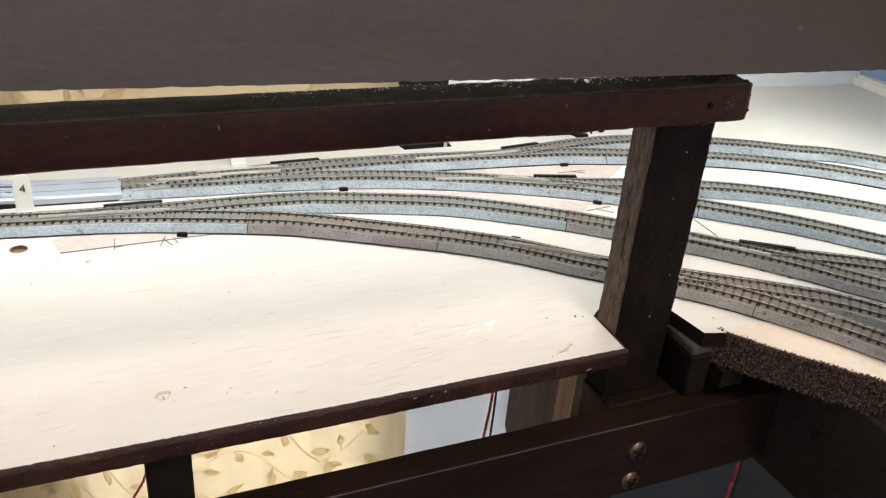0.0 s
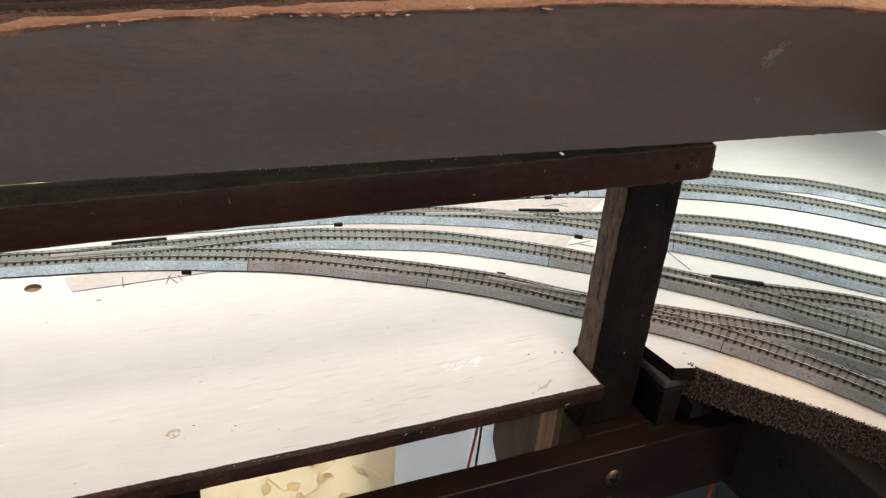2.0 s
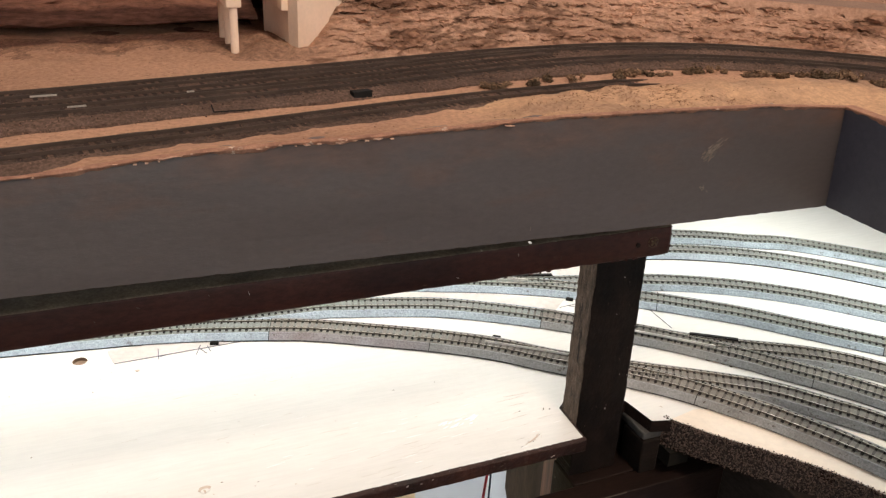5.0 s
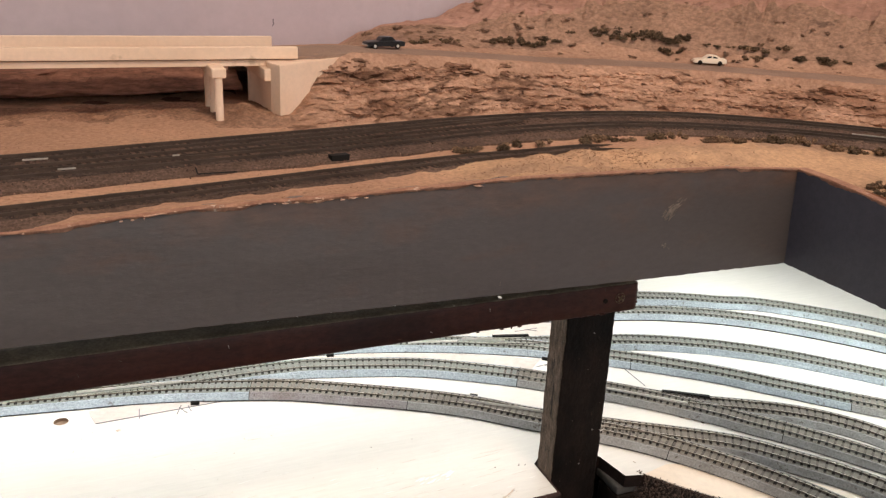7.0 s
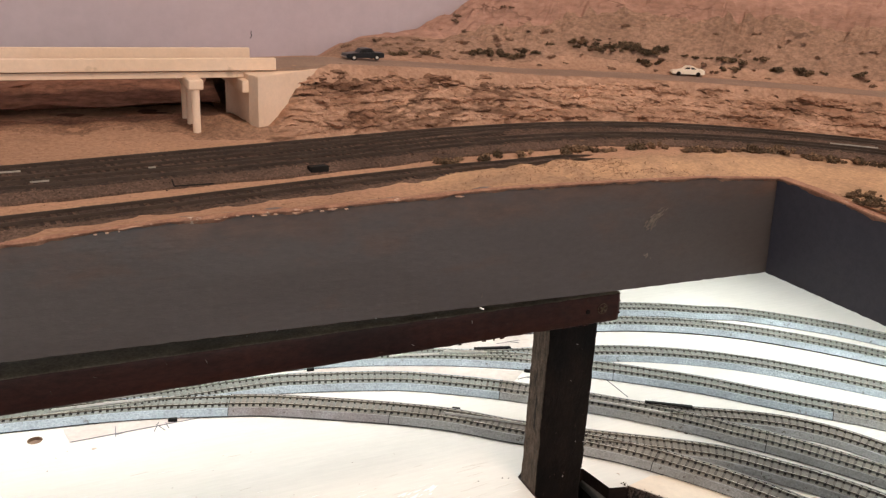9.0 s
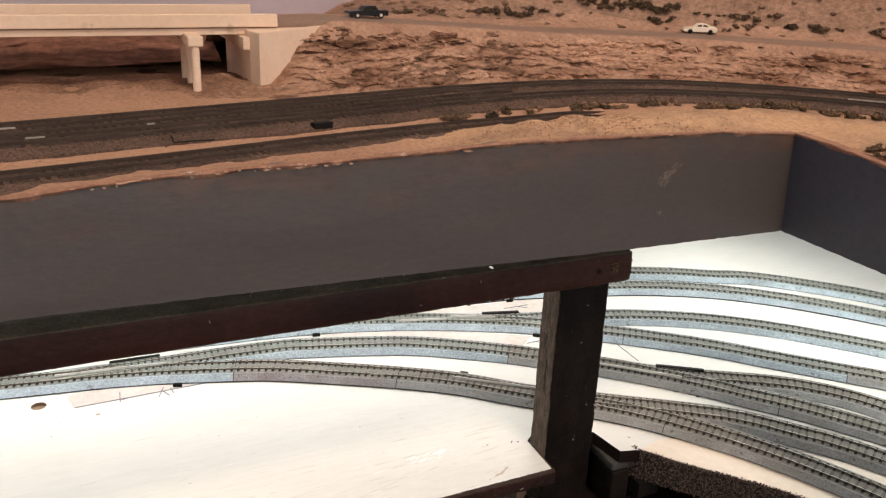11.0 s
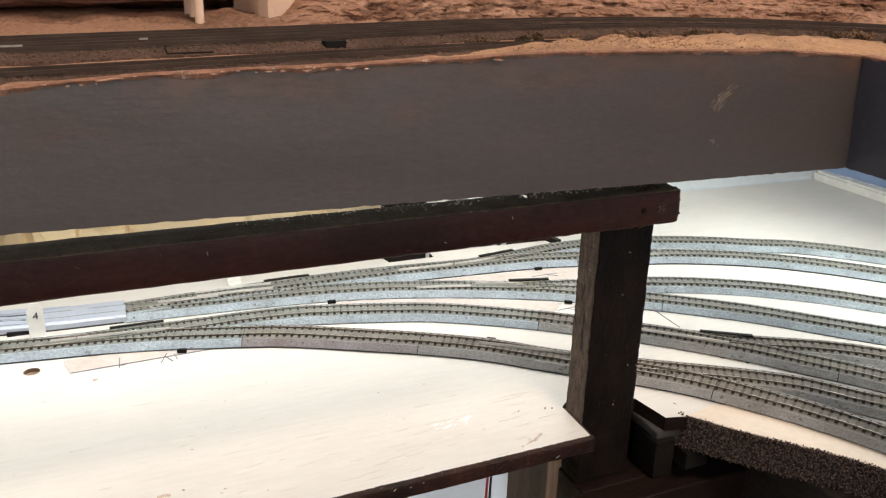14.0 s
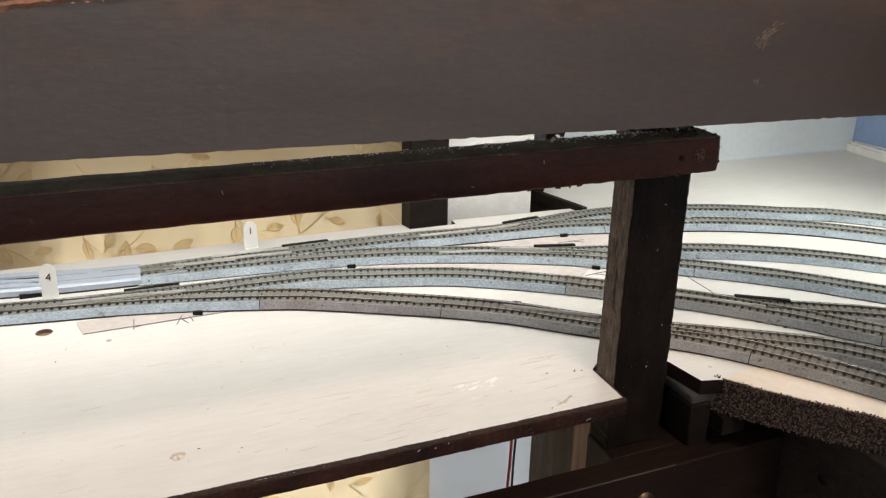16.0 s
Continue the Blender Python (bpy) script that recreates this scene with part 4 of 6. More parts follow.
for i, x in enumerate(xs):
    r = []
    for y, u in ring:
        p = Vector((float(x), y, beam_z(float(x)) + u))
        p += 0.00030 * noise.noise_vector(p * 150) + 0.00016 * noise.noise_vector(p * 520)
        p.x += 0.0011 * nz(p.y, p.z, 4, 330, 3) * (x > BEAM_END - 0.001)
        r.append(bb.verts.new(p))
    rings.append(r)
for r, q in zip(rings, rings[1:]):
    for i in range(len(ring)):
        j = (i + 1) % len(ring)
        f = bb.faces.new((r[i], q[i], q[j], r[j]))
        f.material_index = 1 if 5 <= i <= 8 else 0
bb.faces.new(rings[0])
bb.faces.new(rings[-1][::-1])
beam = thing("beam", "dark red-brown stained timber beam with a dusty top", "beam", base=(0, 0.005, 0.1053))
part("timber", bb, [RED_STAIN, DUSTY], beam, smooth=True)
rng = random.Random(29)
b = bmesh.new()
for k in range(34):  # splintered end grain
    q = bmesh.new()
    bmesh.ops.create_icosphere(q, subdivisions=1, radius=1.0)
    for v in q.verts:
        v.co *= rng.uniform(0.6, 1.3)
    side = k % 3
    at = (BEAM_END, rng.uniform(-0.002, 0.0142), rng.uniform(0.1058, 0.1203)) if side == 0 else (rng.uniform(-0.06, 0.032), BEAM_Y0 + 0.0004, 0.1055) if side == 1 else (rng.uniform(0.012, 0.032), rng.uniform(-0.0015, 0.013), 0.1206)
    bmesh.ops.transform(q, matrix=Matrix.Translation(at) @ Matrix.Diagonal((rng.uniform(0.0005, 0.0016), rng.uniform(0.0004, 0.0013), rng.uniform(0.0004, 0.0012), 1)), verts=q.verts)
    merge(b, q)
tagged(part("splintered_wood", b, RED_STAIN, beam), kind="stuff")
rng = random.Random(31)
vs, fs = [], []
for k in range(460):  # plaster crumbs along the back of the beam's top
    px = rng.uniform(-0.16, 0.03) if k % 3 else rng.gauss(-0.02, 0.03)
    if px > BEAM_END - 0.002:
        continue
    c = Vector((px, min(0.0141, rng.choice((0.0136, 0.0132, 0.0126, 0.0115, 0.008)) + rng.gauss(0, 0.0012)), beam_z(px) + 0.0156))
    r = rng.uniform(0.00012, 0.00042) if k % 9 else rng.uniform(0.0004, 0.0008)
    o = len(vs)
    vs += [c + Vector((rng.uniform(0.6, 1.6) * a, rng.uniform(0.6, 1.4) * bq, cq)) * r for a, bq, cq in ((1, 0, 0), (-1, 0.6, 0), (-0.5, -1, 0), (0, 0, 1))]
    fs += [(o, o + 1, o + 3), (o + 1, o + 2, o + 3), (o + 2, o, o + 3)]
me = bpy.data.meshes.new("crumbs")
me.from_pydata(vs, [], fs)
me.materials.append(TAG)
ob = new("plaster_crumb_dust", me)
ob.parent, ob.matrix_parent_inverse = beam, beam.matrix_basis.inverted()
tagged(ob, "white plaster crumbs", kind="stuff")
for k in range(9):  # pale scratches on the beam's face
    x, z, l = rng.uniform(-0.24, 0.02), rng.uniform(0.108, 0.120), rng.uniform(0.0008, 0.0022)
    part("scratch", box(-l / 2, l / 2, -0.0001, 0.0001, -0.00009, 0.00009, turn=Matrix.Translation((x, BEAM_Y0 - 0.0003, z)) @ Matrix.Rotation(rng.uniform(0.3, 1.7), 4, "Y")), (PAPER, WORN, WORN)[k % 3], beam)
SX, SZ = 0.0223, 0.1132
s = bmesh.new()
bmesh.ops.create_uvsphere(s, u_segments=20, v_segments=10, radius=0.0029, matrix=Matrix.Translation((SX, BEAM_Y0 - 0.0001, SZ)) @ Matrix.Diagonal((1, 0.18, 1, 1)))
head = part("screw_head", s, RED_STAIN, beam, "stained screw head", smooth=True)
ring = bmesh.new()
for k in range(20):
    a, c = 2 * math.pi * k / 20, 2 * math.pi * (k + 1) / 20
    rod((SX + 0.0027 * math.cos(a), BEAM_Y0 - 0.0004, SZ + 0.0027 * math.sin(a)), (SX + 0.0027 * math.cos(c), BEAM_Y0 - 0.0004, SZ + 0.0027 * math.sin(c)), 0.00016 + 0.00010 * math.sin(k * 2.3), 5, bm=ring)
part("worn_rim", ring, BRASS, head, "bright worn rim")
for turn in (0.6, 2.17):
    part("slot", box(-0.0019, 0.0019, -0.00045, 0.00045, -0.0004, 0.0004, turn=Matrix.Translation((SX, BEAM_Y0 - 0.0006, SZ)) @ Matrix.Rotation(turn, 4, "Y")), BRASS, head)
s = bmesh.new()
bmesh.ops.create_cone(s, cap_ends=True, segments=14, radius1=0.0014, radius2=0.0012, depth=0.002, matrix=Matrix.Translation((0.0137, BEAM_Y0 + 0.0004, 0.1126)) @ Matrix.Rotation(radians(90), 4, "X"))
part("empty_screw_hole", s, STAIN_BLACK, beam)
timber("packing_block", "black stained packing block between beam and upper board", 0.0108, 0.0325, 0.0149, 0.030, 0.1051, 0.1485, STAIN_BLACK, cuts=4, seed=16, category="block")
timber("packing_block", "grey weathered packing block between beam and upper board", 0.0008, 0.0106, 0.0149, 0.028, 0.1051, 0.1485, SAWN, cuts=4, seed=17, category="block")

# housings for the added strip lamps, out of view under the upper board
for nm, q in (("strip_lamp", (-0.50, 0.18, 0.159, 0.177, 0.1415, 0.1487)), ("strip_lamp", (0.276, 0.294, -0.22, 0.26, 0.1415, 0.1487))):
    lampbar = thing(nm, "slim white strip lamp added unseen under the upper baseboard to brighten the sidings", "lamp", group="strip lamps", base=((q[0] + q[1]) / 2, (q[2] + q[3]) / 2, 0.1487))
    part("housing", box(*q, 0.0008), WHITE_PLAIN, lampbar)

# ---- granulate edge below the right-hand sidings ----
edge = smooth_line([(0.0545, 0.0015), (0.058, -0.0050), (0.069, -0.0205), (0.086, -0.0405), (0.101, -0.0585), (0.112, -0.075), (0.145, -0.14), (0.175, -0.24), (0.19, -0.36)], 0.002)
foam = thing("granulate_edging", "dark brown coarse rubber granulate strip along the baseboard edge", "edging", base=(0.09, -0.05, -0.017))
part("core", sweep(edge, [(-0.0005, -0.0015), (-0.0005, -0.017), (0.006, -0.017), (0.006, -0.0078), (-0.0, -0.0078)]), FOAM_CORE, foam)
rng = random.Random(11)
vs, fs = [], []
_, en = normals(edge)
for i, (p, n) in enumerate(zip(edge, en)):
    if i > 110:
        break
    for k in range(100):
        z = rng.uniform(-0.0178, -0.0002) if k % 12 else rng.uniform(-0.0006, 0.0007)
        c = Vector((p[0] - n[0] * rng.uniform(-0.0004, 0.0016) + rng.uniform(-0.001, 0.001), p[1] - n[1] * rng.uniform(-0.0004, 0.0016) + rng.uniform(-0.001, 0.001), z))
        r = rng.uniform(0.0003, 0.00066)
        q = Euler((rng.uniform(0, 6), rng.uniform(0, 6), rng.uniform(0, 6))).to_matrix()
        o = len(vs)
        for d in ((1.3, 0, 0), (-1.3, 0, 0), (0, 0.9, 0), (0, -0.9, 0), (0, 0, 0.8), (0, 0, -0.8)):
            vs.append(c + q @ (Vector(d) * r * rng.uniform(0.7, 1.2)))
        fs += [(o + a, o + bq, o + cq) for a, bq, cq in ((0, 2, 4), (2, 1, 4), (1, 3, 4), (3, 0, 4), (2, 0, 5), (1, 2, 5), (3, 1, 5), (0, 3, 5))]
me = bpy.data.meshes.new("rubber_granulate")
me.from_pydata(vs, [], fs)
me.materials.append(FOAM)
ob = new("rubber_granulate", me)
ob.parent, ob.matrix_parent_inverse = foam, foam.matrix_basis.inverted()
tagged(ob, kind="stuff")

# ---- the sidings: sectional model track with moulded ballast ----
BED = [(-0.0119, 0.0009), (-0.0125, 0.0011), (-0.0122, 0.0016), (-0.0092, 0.0046), (0.0092, 0.0046), (0.0122, 0.0016), (0.0125, 0.0011), (0.0119, 0.0009)]
# strip along each bed's foot, coloured as the shadow line below it
FOOT_STRIP = [(-0.0117, -0.0002), (-0.0117, 0.0010), (0.0117, 0.0010), (0.0117, -0.0002)]
RAIL_P = [(-0.0003, 0.0), (-0.00012, 0.0002), (-0.00012, 0.0006), (-0.00024, 0.0007), (-0.00024, 0.00095), (0.00024, 0.00095), (0.00024, 0.0007), (0.00012, 0.0006), (0.00012, 0.0002), (0.0003, 0.0)]
tie_bm = box(-0.00072, 0.00072, -0.0075, 0.0075, 0.0040, 0.00500)
for sgn in (-1, 1):
    box(-0.00078, 0.00078, sgn * 0.0058 - 0.0011, sgn * 0.0058 + 0.0011, 0.0047, 0.0053, bm=tie_bm)
    box(-0.00062, 0.00062, sgn * 0.0034 - 0.0009, sgn * 0.0034 + 0.0009, 0.0047, 0.0052, bm=tie_bm)
for f in tie_bm.faces:
    f.material_index = 1 if max(v.co.z for v in f.verts) > 0.0051 else 0
TIE_MESH = mesh_of(tie_bm, "sleeper")
TIE_MESH_GREY = TIE_MESH.copy()
for m in (TIE, CHAIR):
    TIE_MESH.materials.append(m)
for m in (TIE_GREY, CHAIR):
    TIE_MESH_GREY.materials.append(m)


def model_track(label, front, beds, drop=0.0, start=0.0, rail_mat=None, dirty=9.0, rim=None):
    """Single track along the front foot of its ballast. beds: (from x, material) stretches; drop: how far it sits lower; start: where the sleepers begin."""
    line = offset_line(smooth_line(front, 0.004), 0.0125)
    rim = rim or GAP_SHADE_GREY
    t = thing("model_track", label, "model track", group="siding tracks", base=(*line[len(line) // 2], 0))
    cutx = [k[0] for k in beds] + [9.0]
    for (x0, m), x1 in zip(beds, cutx[1:]):
        at = [i for i, p in enumerate(line) if x0 <= p[0] < x1]
        piece = line[at[0]:at[-1] + 2]
        if len(piece) > 2:
            part("ballast_bed", sweep(piece, BED, -drop), m, t)
            part("track_top", sweep(piece, [(-0.0084, 0.0040), (-0.0082, 0.0047), (0.0082, 0.0047), (0.0084, 0.0040)], -drop), TOPBED if m is ROADBED else TOPBED_FRONT, t)
            part("base_rim", sweep(piece, [(a, u + drop * (u < 0)) for a, u in FOOT_STRIP], -drop), rim, t)
            if at[0] > 0:
                p, d = line[at[0]], line[at[0] + 1] - line[at[0]]
                d = d / np.linalg.norm(d)
                gap = np.array([p - d * 0.0002, p + d * 0.0002])
                part("bed_joint", sweep(gap, [(a * 1.012, u * 1.02 + 0.00002) for a, u in BED], -drop), BLACK, t)
    for side in (-1, 1):
        rail = sweep(offset_line(line, side * 0.0045), RAIL_P, 0.0049 - drop)
        rail.normal_update()
        for f in rail.faces:
            f.material_index = 1 if abs(f.normal.z) > 0.7 and f.calc_center_median().z > 0.0056 - drop else 0
        part("rail", rail, [rail_mat or RAIL_GREY, RAIL_TOP], t)
    tl = smooth_line(front, 0.0041)
    tl = offset_line(tl, 0.0125)
    tt, _ = normals(tl)
    for p, d in list(zip(tl, tt))[int(start / 0.0041):]:
        o = new("sleeper", TIE_MESH if p[0] > dirty else TIE_MESH_GREY)
        o.parent, o.matrix_parent_inverse = t, t.matrix_basis.inverted()
        o.matrix_basis = Matrix.Translation((p[0], p[1], -drop)) @ Matrix.Rotation(math.atan2(d[1], d[0]), 4, "Z")
    return t


A_FRONT = [(-0.40, 0.196), (-0.33, 0.187), (-0.266, 0.178), (-0.239, 0.174), (-0.211, 0.170), (-0.182, 0.164), (-0.154, 0.156), (-0.134, 0.150), (-0.110, 0.141), (-0.068, 0.119), (-0.041, 0.104),
           (-0.015, 0.087), (0.008, 0.067), (0.021, 0.056), (0.051, 0.031), (0.072, 0.010), (0.093, -0.018), (0.103, -0.033), (0.118, -0.060), (0.135, -0.10), (0.155, -0.17)]
C_FRONT = [(-0.005, 0.0795), (0.008, 0.0675), (0.021, 0.0575), (0.050, 0.0375), (0.075, 0.021), (0.100, 0.0045), (0.120, -0.011), (0.139, -0.0345), (0.149, -0.047), (0.165, -0.075), (0.185, -0.12), (0.2, -0.18)]
B_FRONT = [(-0.245, 0.1755), (-0.2, 0.1725), (-0.16, 0.171), (-0.13, 0.1705), (-0.100, 0.168), (-0.087, 0.165), (-0.055, 0.156), (-0.023, 0.145), (0.006, 0.129), (0.034, 0.111), (0.051, 0.098),
           (0.082, 0.074), (0.106, 0.052), (0.130, 0.027), (0.141, 0.013), (0.162, -0.012), (0.180, -0.038), (0.191, -0.056), (0.215, -0.10), (0.235, -0.16)]
A2_FRONT = [(0.090, 0.0675), (0.106, 0.0545), (0.122, 0.0435), (0.139, 0.0335), (0.157, 0.0235), (0.174, 0.013), (0.190, 0.0), (0.204, -0.0175), (0.214, -0.037), (0.235, -0.08), (0.255, -0.14)]
R4_FRONT = [(-0.195, 0.2080), (-0.146, 0.204), (-0.112, 0.201), (-0.077, 0.1965), (-0.043, 0.1895), (-0.009, 0.179), (0.025, 0.166), (0.057, 0.151), (0.077, 0.139), (0.112, 0.115), (0.140, 0.094),
            (0.169, 0.070), (0.197, 0.041), (0.232, 0.006), (0.246, -0.008), (0.275, -0.045), (0.31, -0.11)]
R3_FRONT = [(0.025, 0.1665), (0.06, 0.1545), (0.09, 0.1465), (0.127, 0.137), (0.160, 0.125), (0.198, 0.1045), (0.230, 0.0805), (0.257, 0.054), (0.286, 0.022), (0.31, -0.012), (0.34, -0.07)]
E2_FRONT = [(-0.192, 0.2088), (-0.15, 0.2105), (-0.1, 0.2125), (-0.06, 0.2125), (-0.019, 0.2105), (0.010, 0.2075), (0.044, 0.2045), (0.086, 0.200), (0.116, 0.193), (0.163, 0.1805), (0.196, 0.1695),
            (0.237, 0.149), (0.271, 0.124), (0.301, 0.0945), (0.331, 0.059), (0.36, 0.018), (0.39, -0.05)]
E1_FRONT = [(0.030, 0.2055), (0.055, 0.2065), (0.085, 0.2105), (0.116, 0.2145), (0.150, 0.2135), (0.175, 0.209), (0.195, 0.203), (0.232, 0.1885), (0.265, 0.1705), (0.289, 0.1595), (0.317, 0.136),
            (0.346, 0.1065), (0.363, 0.084), (0.39, 0.045), (0.42, -0.02)]
BASE_L = "sectional model track on moulded grey ballast, "
tA = model_track(BASE_L + "brown dusted along the curve", A_FRONT, [(-9, ROADBED), (-0.1341, ROADBED_BROWN), (-0.0405, ROADBED_FRONT), (0.0855, ROADBED_FRONT)], rail_mat=RAIL, dirty=-0.03, rim=GAP_SHADE_DARK)
tC = model_track(BASE_L + "branching inside the front curve", C_FRONT, [(-9, ROADBED_FRONT)], 0.0004, 0.012, RAIL, -0.03)
tB = model_track(BASE_L + "second siding of the curve", B_FRONT, [(-9, ROADBED), (0.04, ROADBED_FRONT), (0.1645, ROADBED_FRONT)], 0.0004, 0.03, None, 0.03, GAP_SHADE_DARK)
tA2 = model_track(BASE_L + "branching off the second siding", A2_FRONT, [(-9, ROADBED_FRONT)], 0.0008, 0.015, RAIL, -0.03)
tE2 = model_track(BASE_L + "rear lead", E2_FRONT, [(-9, ROADBED), (0.116, ROADBED)], 0.0, 0.0, rim=GAP_SHADE_DARK)
tR4 = model_track(BASE_L + "middle siding", R4_FRONT, [(-9, ROADBED), (0.13, ROADBED), (0.235, ROADBED_FRONT)], 0.0004, 0.03)
tR3 = model_track(BASE_L + "parallel to the middle siding", R3_FRONT, [(-9, ROADBED)], 0.0008, 0.02)
tE1 = model_track(BASE_L + "outermost loop", E1_FRONT, [(-9, ROADBED)], 0.0004, 0.02)

lead = thing("rerailer_track", "smooth grey plastic rerailing track section", "model track", base=(-0.25, 0.225, 0))
ll = offset_line(smooth_line([(-0.40, 0.232), (-0.33, 0.2225), (-0.268, 0.2155), (-0.239, 0.2115), (-0.1905, 0.2080)], 0.004), 0.0125)
part("bed", sweep(ll, [(-0.0121, 0.0012), (-0.0123, 0.0042), (-0.0112, 0.0053), (0.0112, 0.0053), (0.0123, 0.0042), (0.0121, 0.0012)]), GREY_PLASTIC, lead)
part("base_rim", sweep(ll, [(-0.0117, 0.0), (-0.0117, 0.0013), (0.0117, 0.0013), (0.0117, 0.0)]), GAP_SHADE_DARK, lead)
for side in (-1, 1):
    part("rail", sweep(offset_line(ll, side * 0.0045), RAIL_P, 0.0045), RAIL_GREY, lead)
n = len(ll)


def ramp_plate(name, near, far, i0, i1, high, taper):
    """A raised plate between two offsets from the track's middle, its ends drawn in to a wedge and sloping down."""
    bb, rows = bmesh.new(), []
    _, across = normals(ll)
    for i in range(i0, i1):
        e = min(1.0, (i - i0) / taper, (i1 - 1 - i) / taper)
        mid = (near + far) / 2 if near * far < 0 else (near if abs(near) > abs(far) else far)
        a, c = mid + (near - mid) * e, mid + (far - mid) * e
        rows.append([bb.verts.new((ll[i][0] + across[i][0] * o, ll[i][1] + across[i][1] * o, z)) for o, z in ((a, 0.0050), (a, 0.0054 + high * e), (c, 0.0054 + high * e), (c, 0.0050))])
    for r, q in zip(rows, rows[1:]):
        for k in range(3):
            bb.faces.new((r[k], r[k + 1], q[k + 1], q[k]))
    part(name, bb, GREY_PLASTIC, lead)


ramp_plate("middle_plate", -0.0030, 0.0030, 2, n - 12, 0.0011, 9)
ramp_plate("outer_plate", -0.0106, -0.0055, 0, n - 8, 0.0010, 7)
ramp_plate("outer_plate", 0.0055, 0.0112, 0, n - 8, 0.0010, 7)
for side in (-1, 1):
    part("flangeway", sweep(offset_line(ll, side * 0.0037)[6:n - 14], [(-0.0006, 0.0), (-0.0006, 0.0004), (0.0006, 0.0004), (0.0006, 0.0)], 0.0052), GAP_SHADE_DARK, lead, "dark flangeway groove")
for x0, x1, y0, y1 in ((-0.258, -0.246, 0.2133, 0.2147), (-0.281, -0.276, 0.2165, 0.2178)):
    part("side_notch", box(x0, x1, y0 - 0.0009, y1, 0.0, 0.0024), BLACK, lead)


def bar(parent, p, q, w=0.0029, h=0.0012, z=0.0046, name="point_cover"):
    p, q = Vector((*p, z)), Vector((*q, z))
    d = q - p
    bb = box(-d.length / 2, d.length / 2, -w / 2, w / 2, 0, h, 0.0003, turn=Matrix.Translation((p + q) / 2) @ Matrix.Rotation(math.atan2(d.y, d.x), 4, "Z"))
    return part(name, bb, BLACK, parent, "black plastic")


bar(tE2, (-0.105, 0.2331), (-0.0743, 0.2335))
bar(tB, (-0.2035, 0.1945), (-0.1735, 0.1935), 0.0026, 0.0007)
bar(tE1, (0.0508, 0.2265), (0.0803, 0.2300))
bar(tR3, (0.0493, 0.1780), (0.0762, 0.1710))
bar(tA2, (0.1197, 0.0672), (0.1452, 0.0505))
for trk, x, y, a in ((tA, -0.1682, 0.1575, -0.25), (tR4, -0.0705, 0.1935, -0.15), (tE2, 0.0842, 0.1985, -0.15), (tB, 0.0729, 0.0795, -0.65), (tC, 0.0009, 0.1085, -0.6), (tR4, 0.0729, 0.1395, -0.6)):
    bb = box(-0.0026, 0.0026, -0.001, 0.001, 0, 0.0022, 0.0003, turn=Matrix.Translation((x, y, 0.0003)) @ Matrix.Rotation(a, 4, "Z"))
    part("joiner_tab", bb, BLACK, trk, "black plastic")


def closure(parent, pts, z=0.0054):
    """A point blade lying between the running rails, its glint painted as a bright colour."""
    l = smooth_line(pts, 0.004)
    part("point_blade", sweep(l, [(-0.0003, 0), (-0.0002, 0.0013), (0.0002, 0.0013), (0.0003, 0)], z), BLADE, parent, "point blade coloured near white for its glint")


closure(tE2, [(-0.1735, 0.2195), (-0.155, 0.2185), (-0.134, 0.2165)], 0.0058)
closure(tE2, [(-0.150, 0.2215), (-0.13, 0.2205), (-0.10, 0.2185)])
closure(tE2, [(-0.150, 0.2275), (-0.12, 0.2275), (-0.10, 0.226)])
closure(tB, [(-0.235, 0.186), (-0.20, 0.183), (-0.17, 0.179)])
closure(tE1, [(-0.015, 0.2186), (0.005, 0.2178), (0.025, 0.2167)], 0.0058)
closure(tE1, [(0.027, 0.2175), (0.045, 0.2175), (0.06, 0.2182)])
closure(tR3, [(-0.015, 0.1854), (0.004, 0.1807), (0.022, 0.1752)], 0.0058)
closure(tR3, [(0.025, 0.180), (0.04, 0.174), (0.055, 0.1675)])
closure(tA2, [(0.085, 0.0815), (0.105, 0.0645), (0.125, 0.0465)])
closure(tC, [(-0.012, 0.1), (0.008, 0.0855), (0.03, 0.069)])


def number_tag(x, y, w, h, digit, turn):
    t = thing("track_number_tag", "small white rounded card tag with a handwritten %s standing between tracks" % digit, "tag", group="track number tags", base=(x, y, 0))
    n = 10
    outline = [(-w / 2, 0), (w / 2, 0)] + [(w / 2 * math.cos(math.pi * k / n), h - w / 2 + w / 2 * math.sin(math.pi * k / n)) for k in range(n + 1)]
    bb = prism(outline, -0.0005, 0.0005)
    m = Matrix.Translation((x, y, 0)) @ Matrix.Rotation(turn, 4, "Z") @ Matrix.Rotation(radians(90), 4, "X")
    bmesh.ops.transform(bb, matrix=m, verts=bb.verts)
    part("card", bb, TAG, t)
    part("foot", box(-w / 2, w / 2, -0.003, 0.0, 0.0002, 0.0012, turn=Matrix.Translation((x, y, 0)) @ Matrix.Rotation(turn, 4, "Z")), TAG, t)
    cu = bpy.data.curves.new("digit", "FONT")
    cu.body, cu.size, cu.align_x = digit, 0.0062, "CENTER"
    cu.extrude = 0.0001
    cu.materials.append(INK)
    ob = new("handwritten_digit", cu)
    ob.parent, ob.matrix_parent_inverse = t, t.matrix_basis.inverted()
    ob.matrix_basis = m @ Matrix.Translation((0, h * 0.56, 0.0007))


number_tag(-0.2415, 0.2045, 0.0086, 0.0222, "4", 0.25)
number_tag(-0.1222, 0.2480, 0.0092, 0.0190, "1", 0.2)


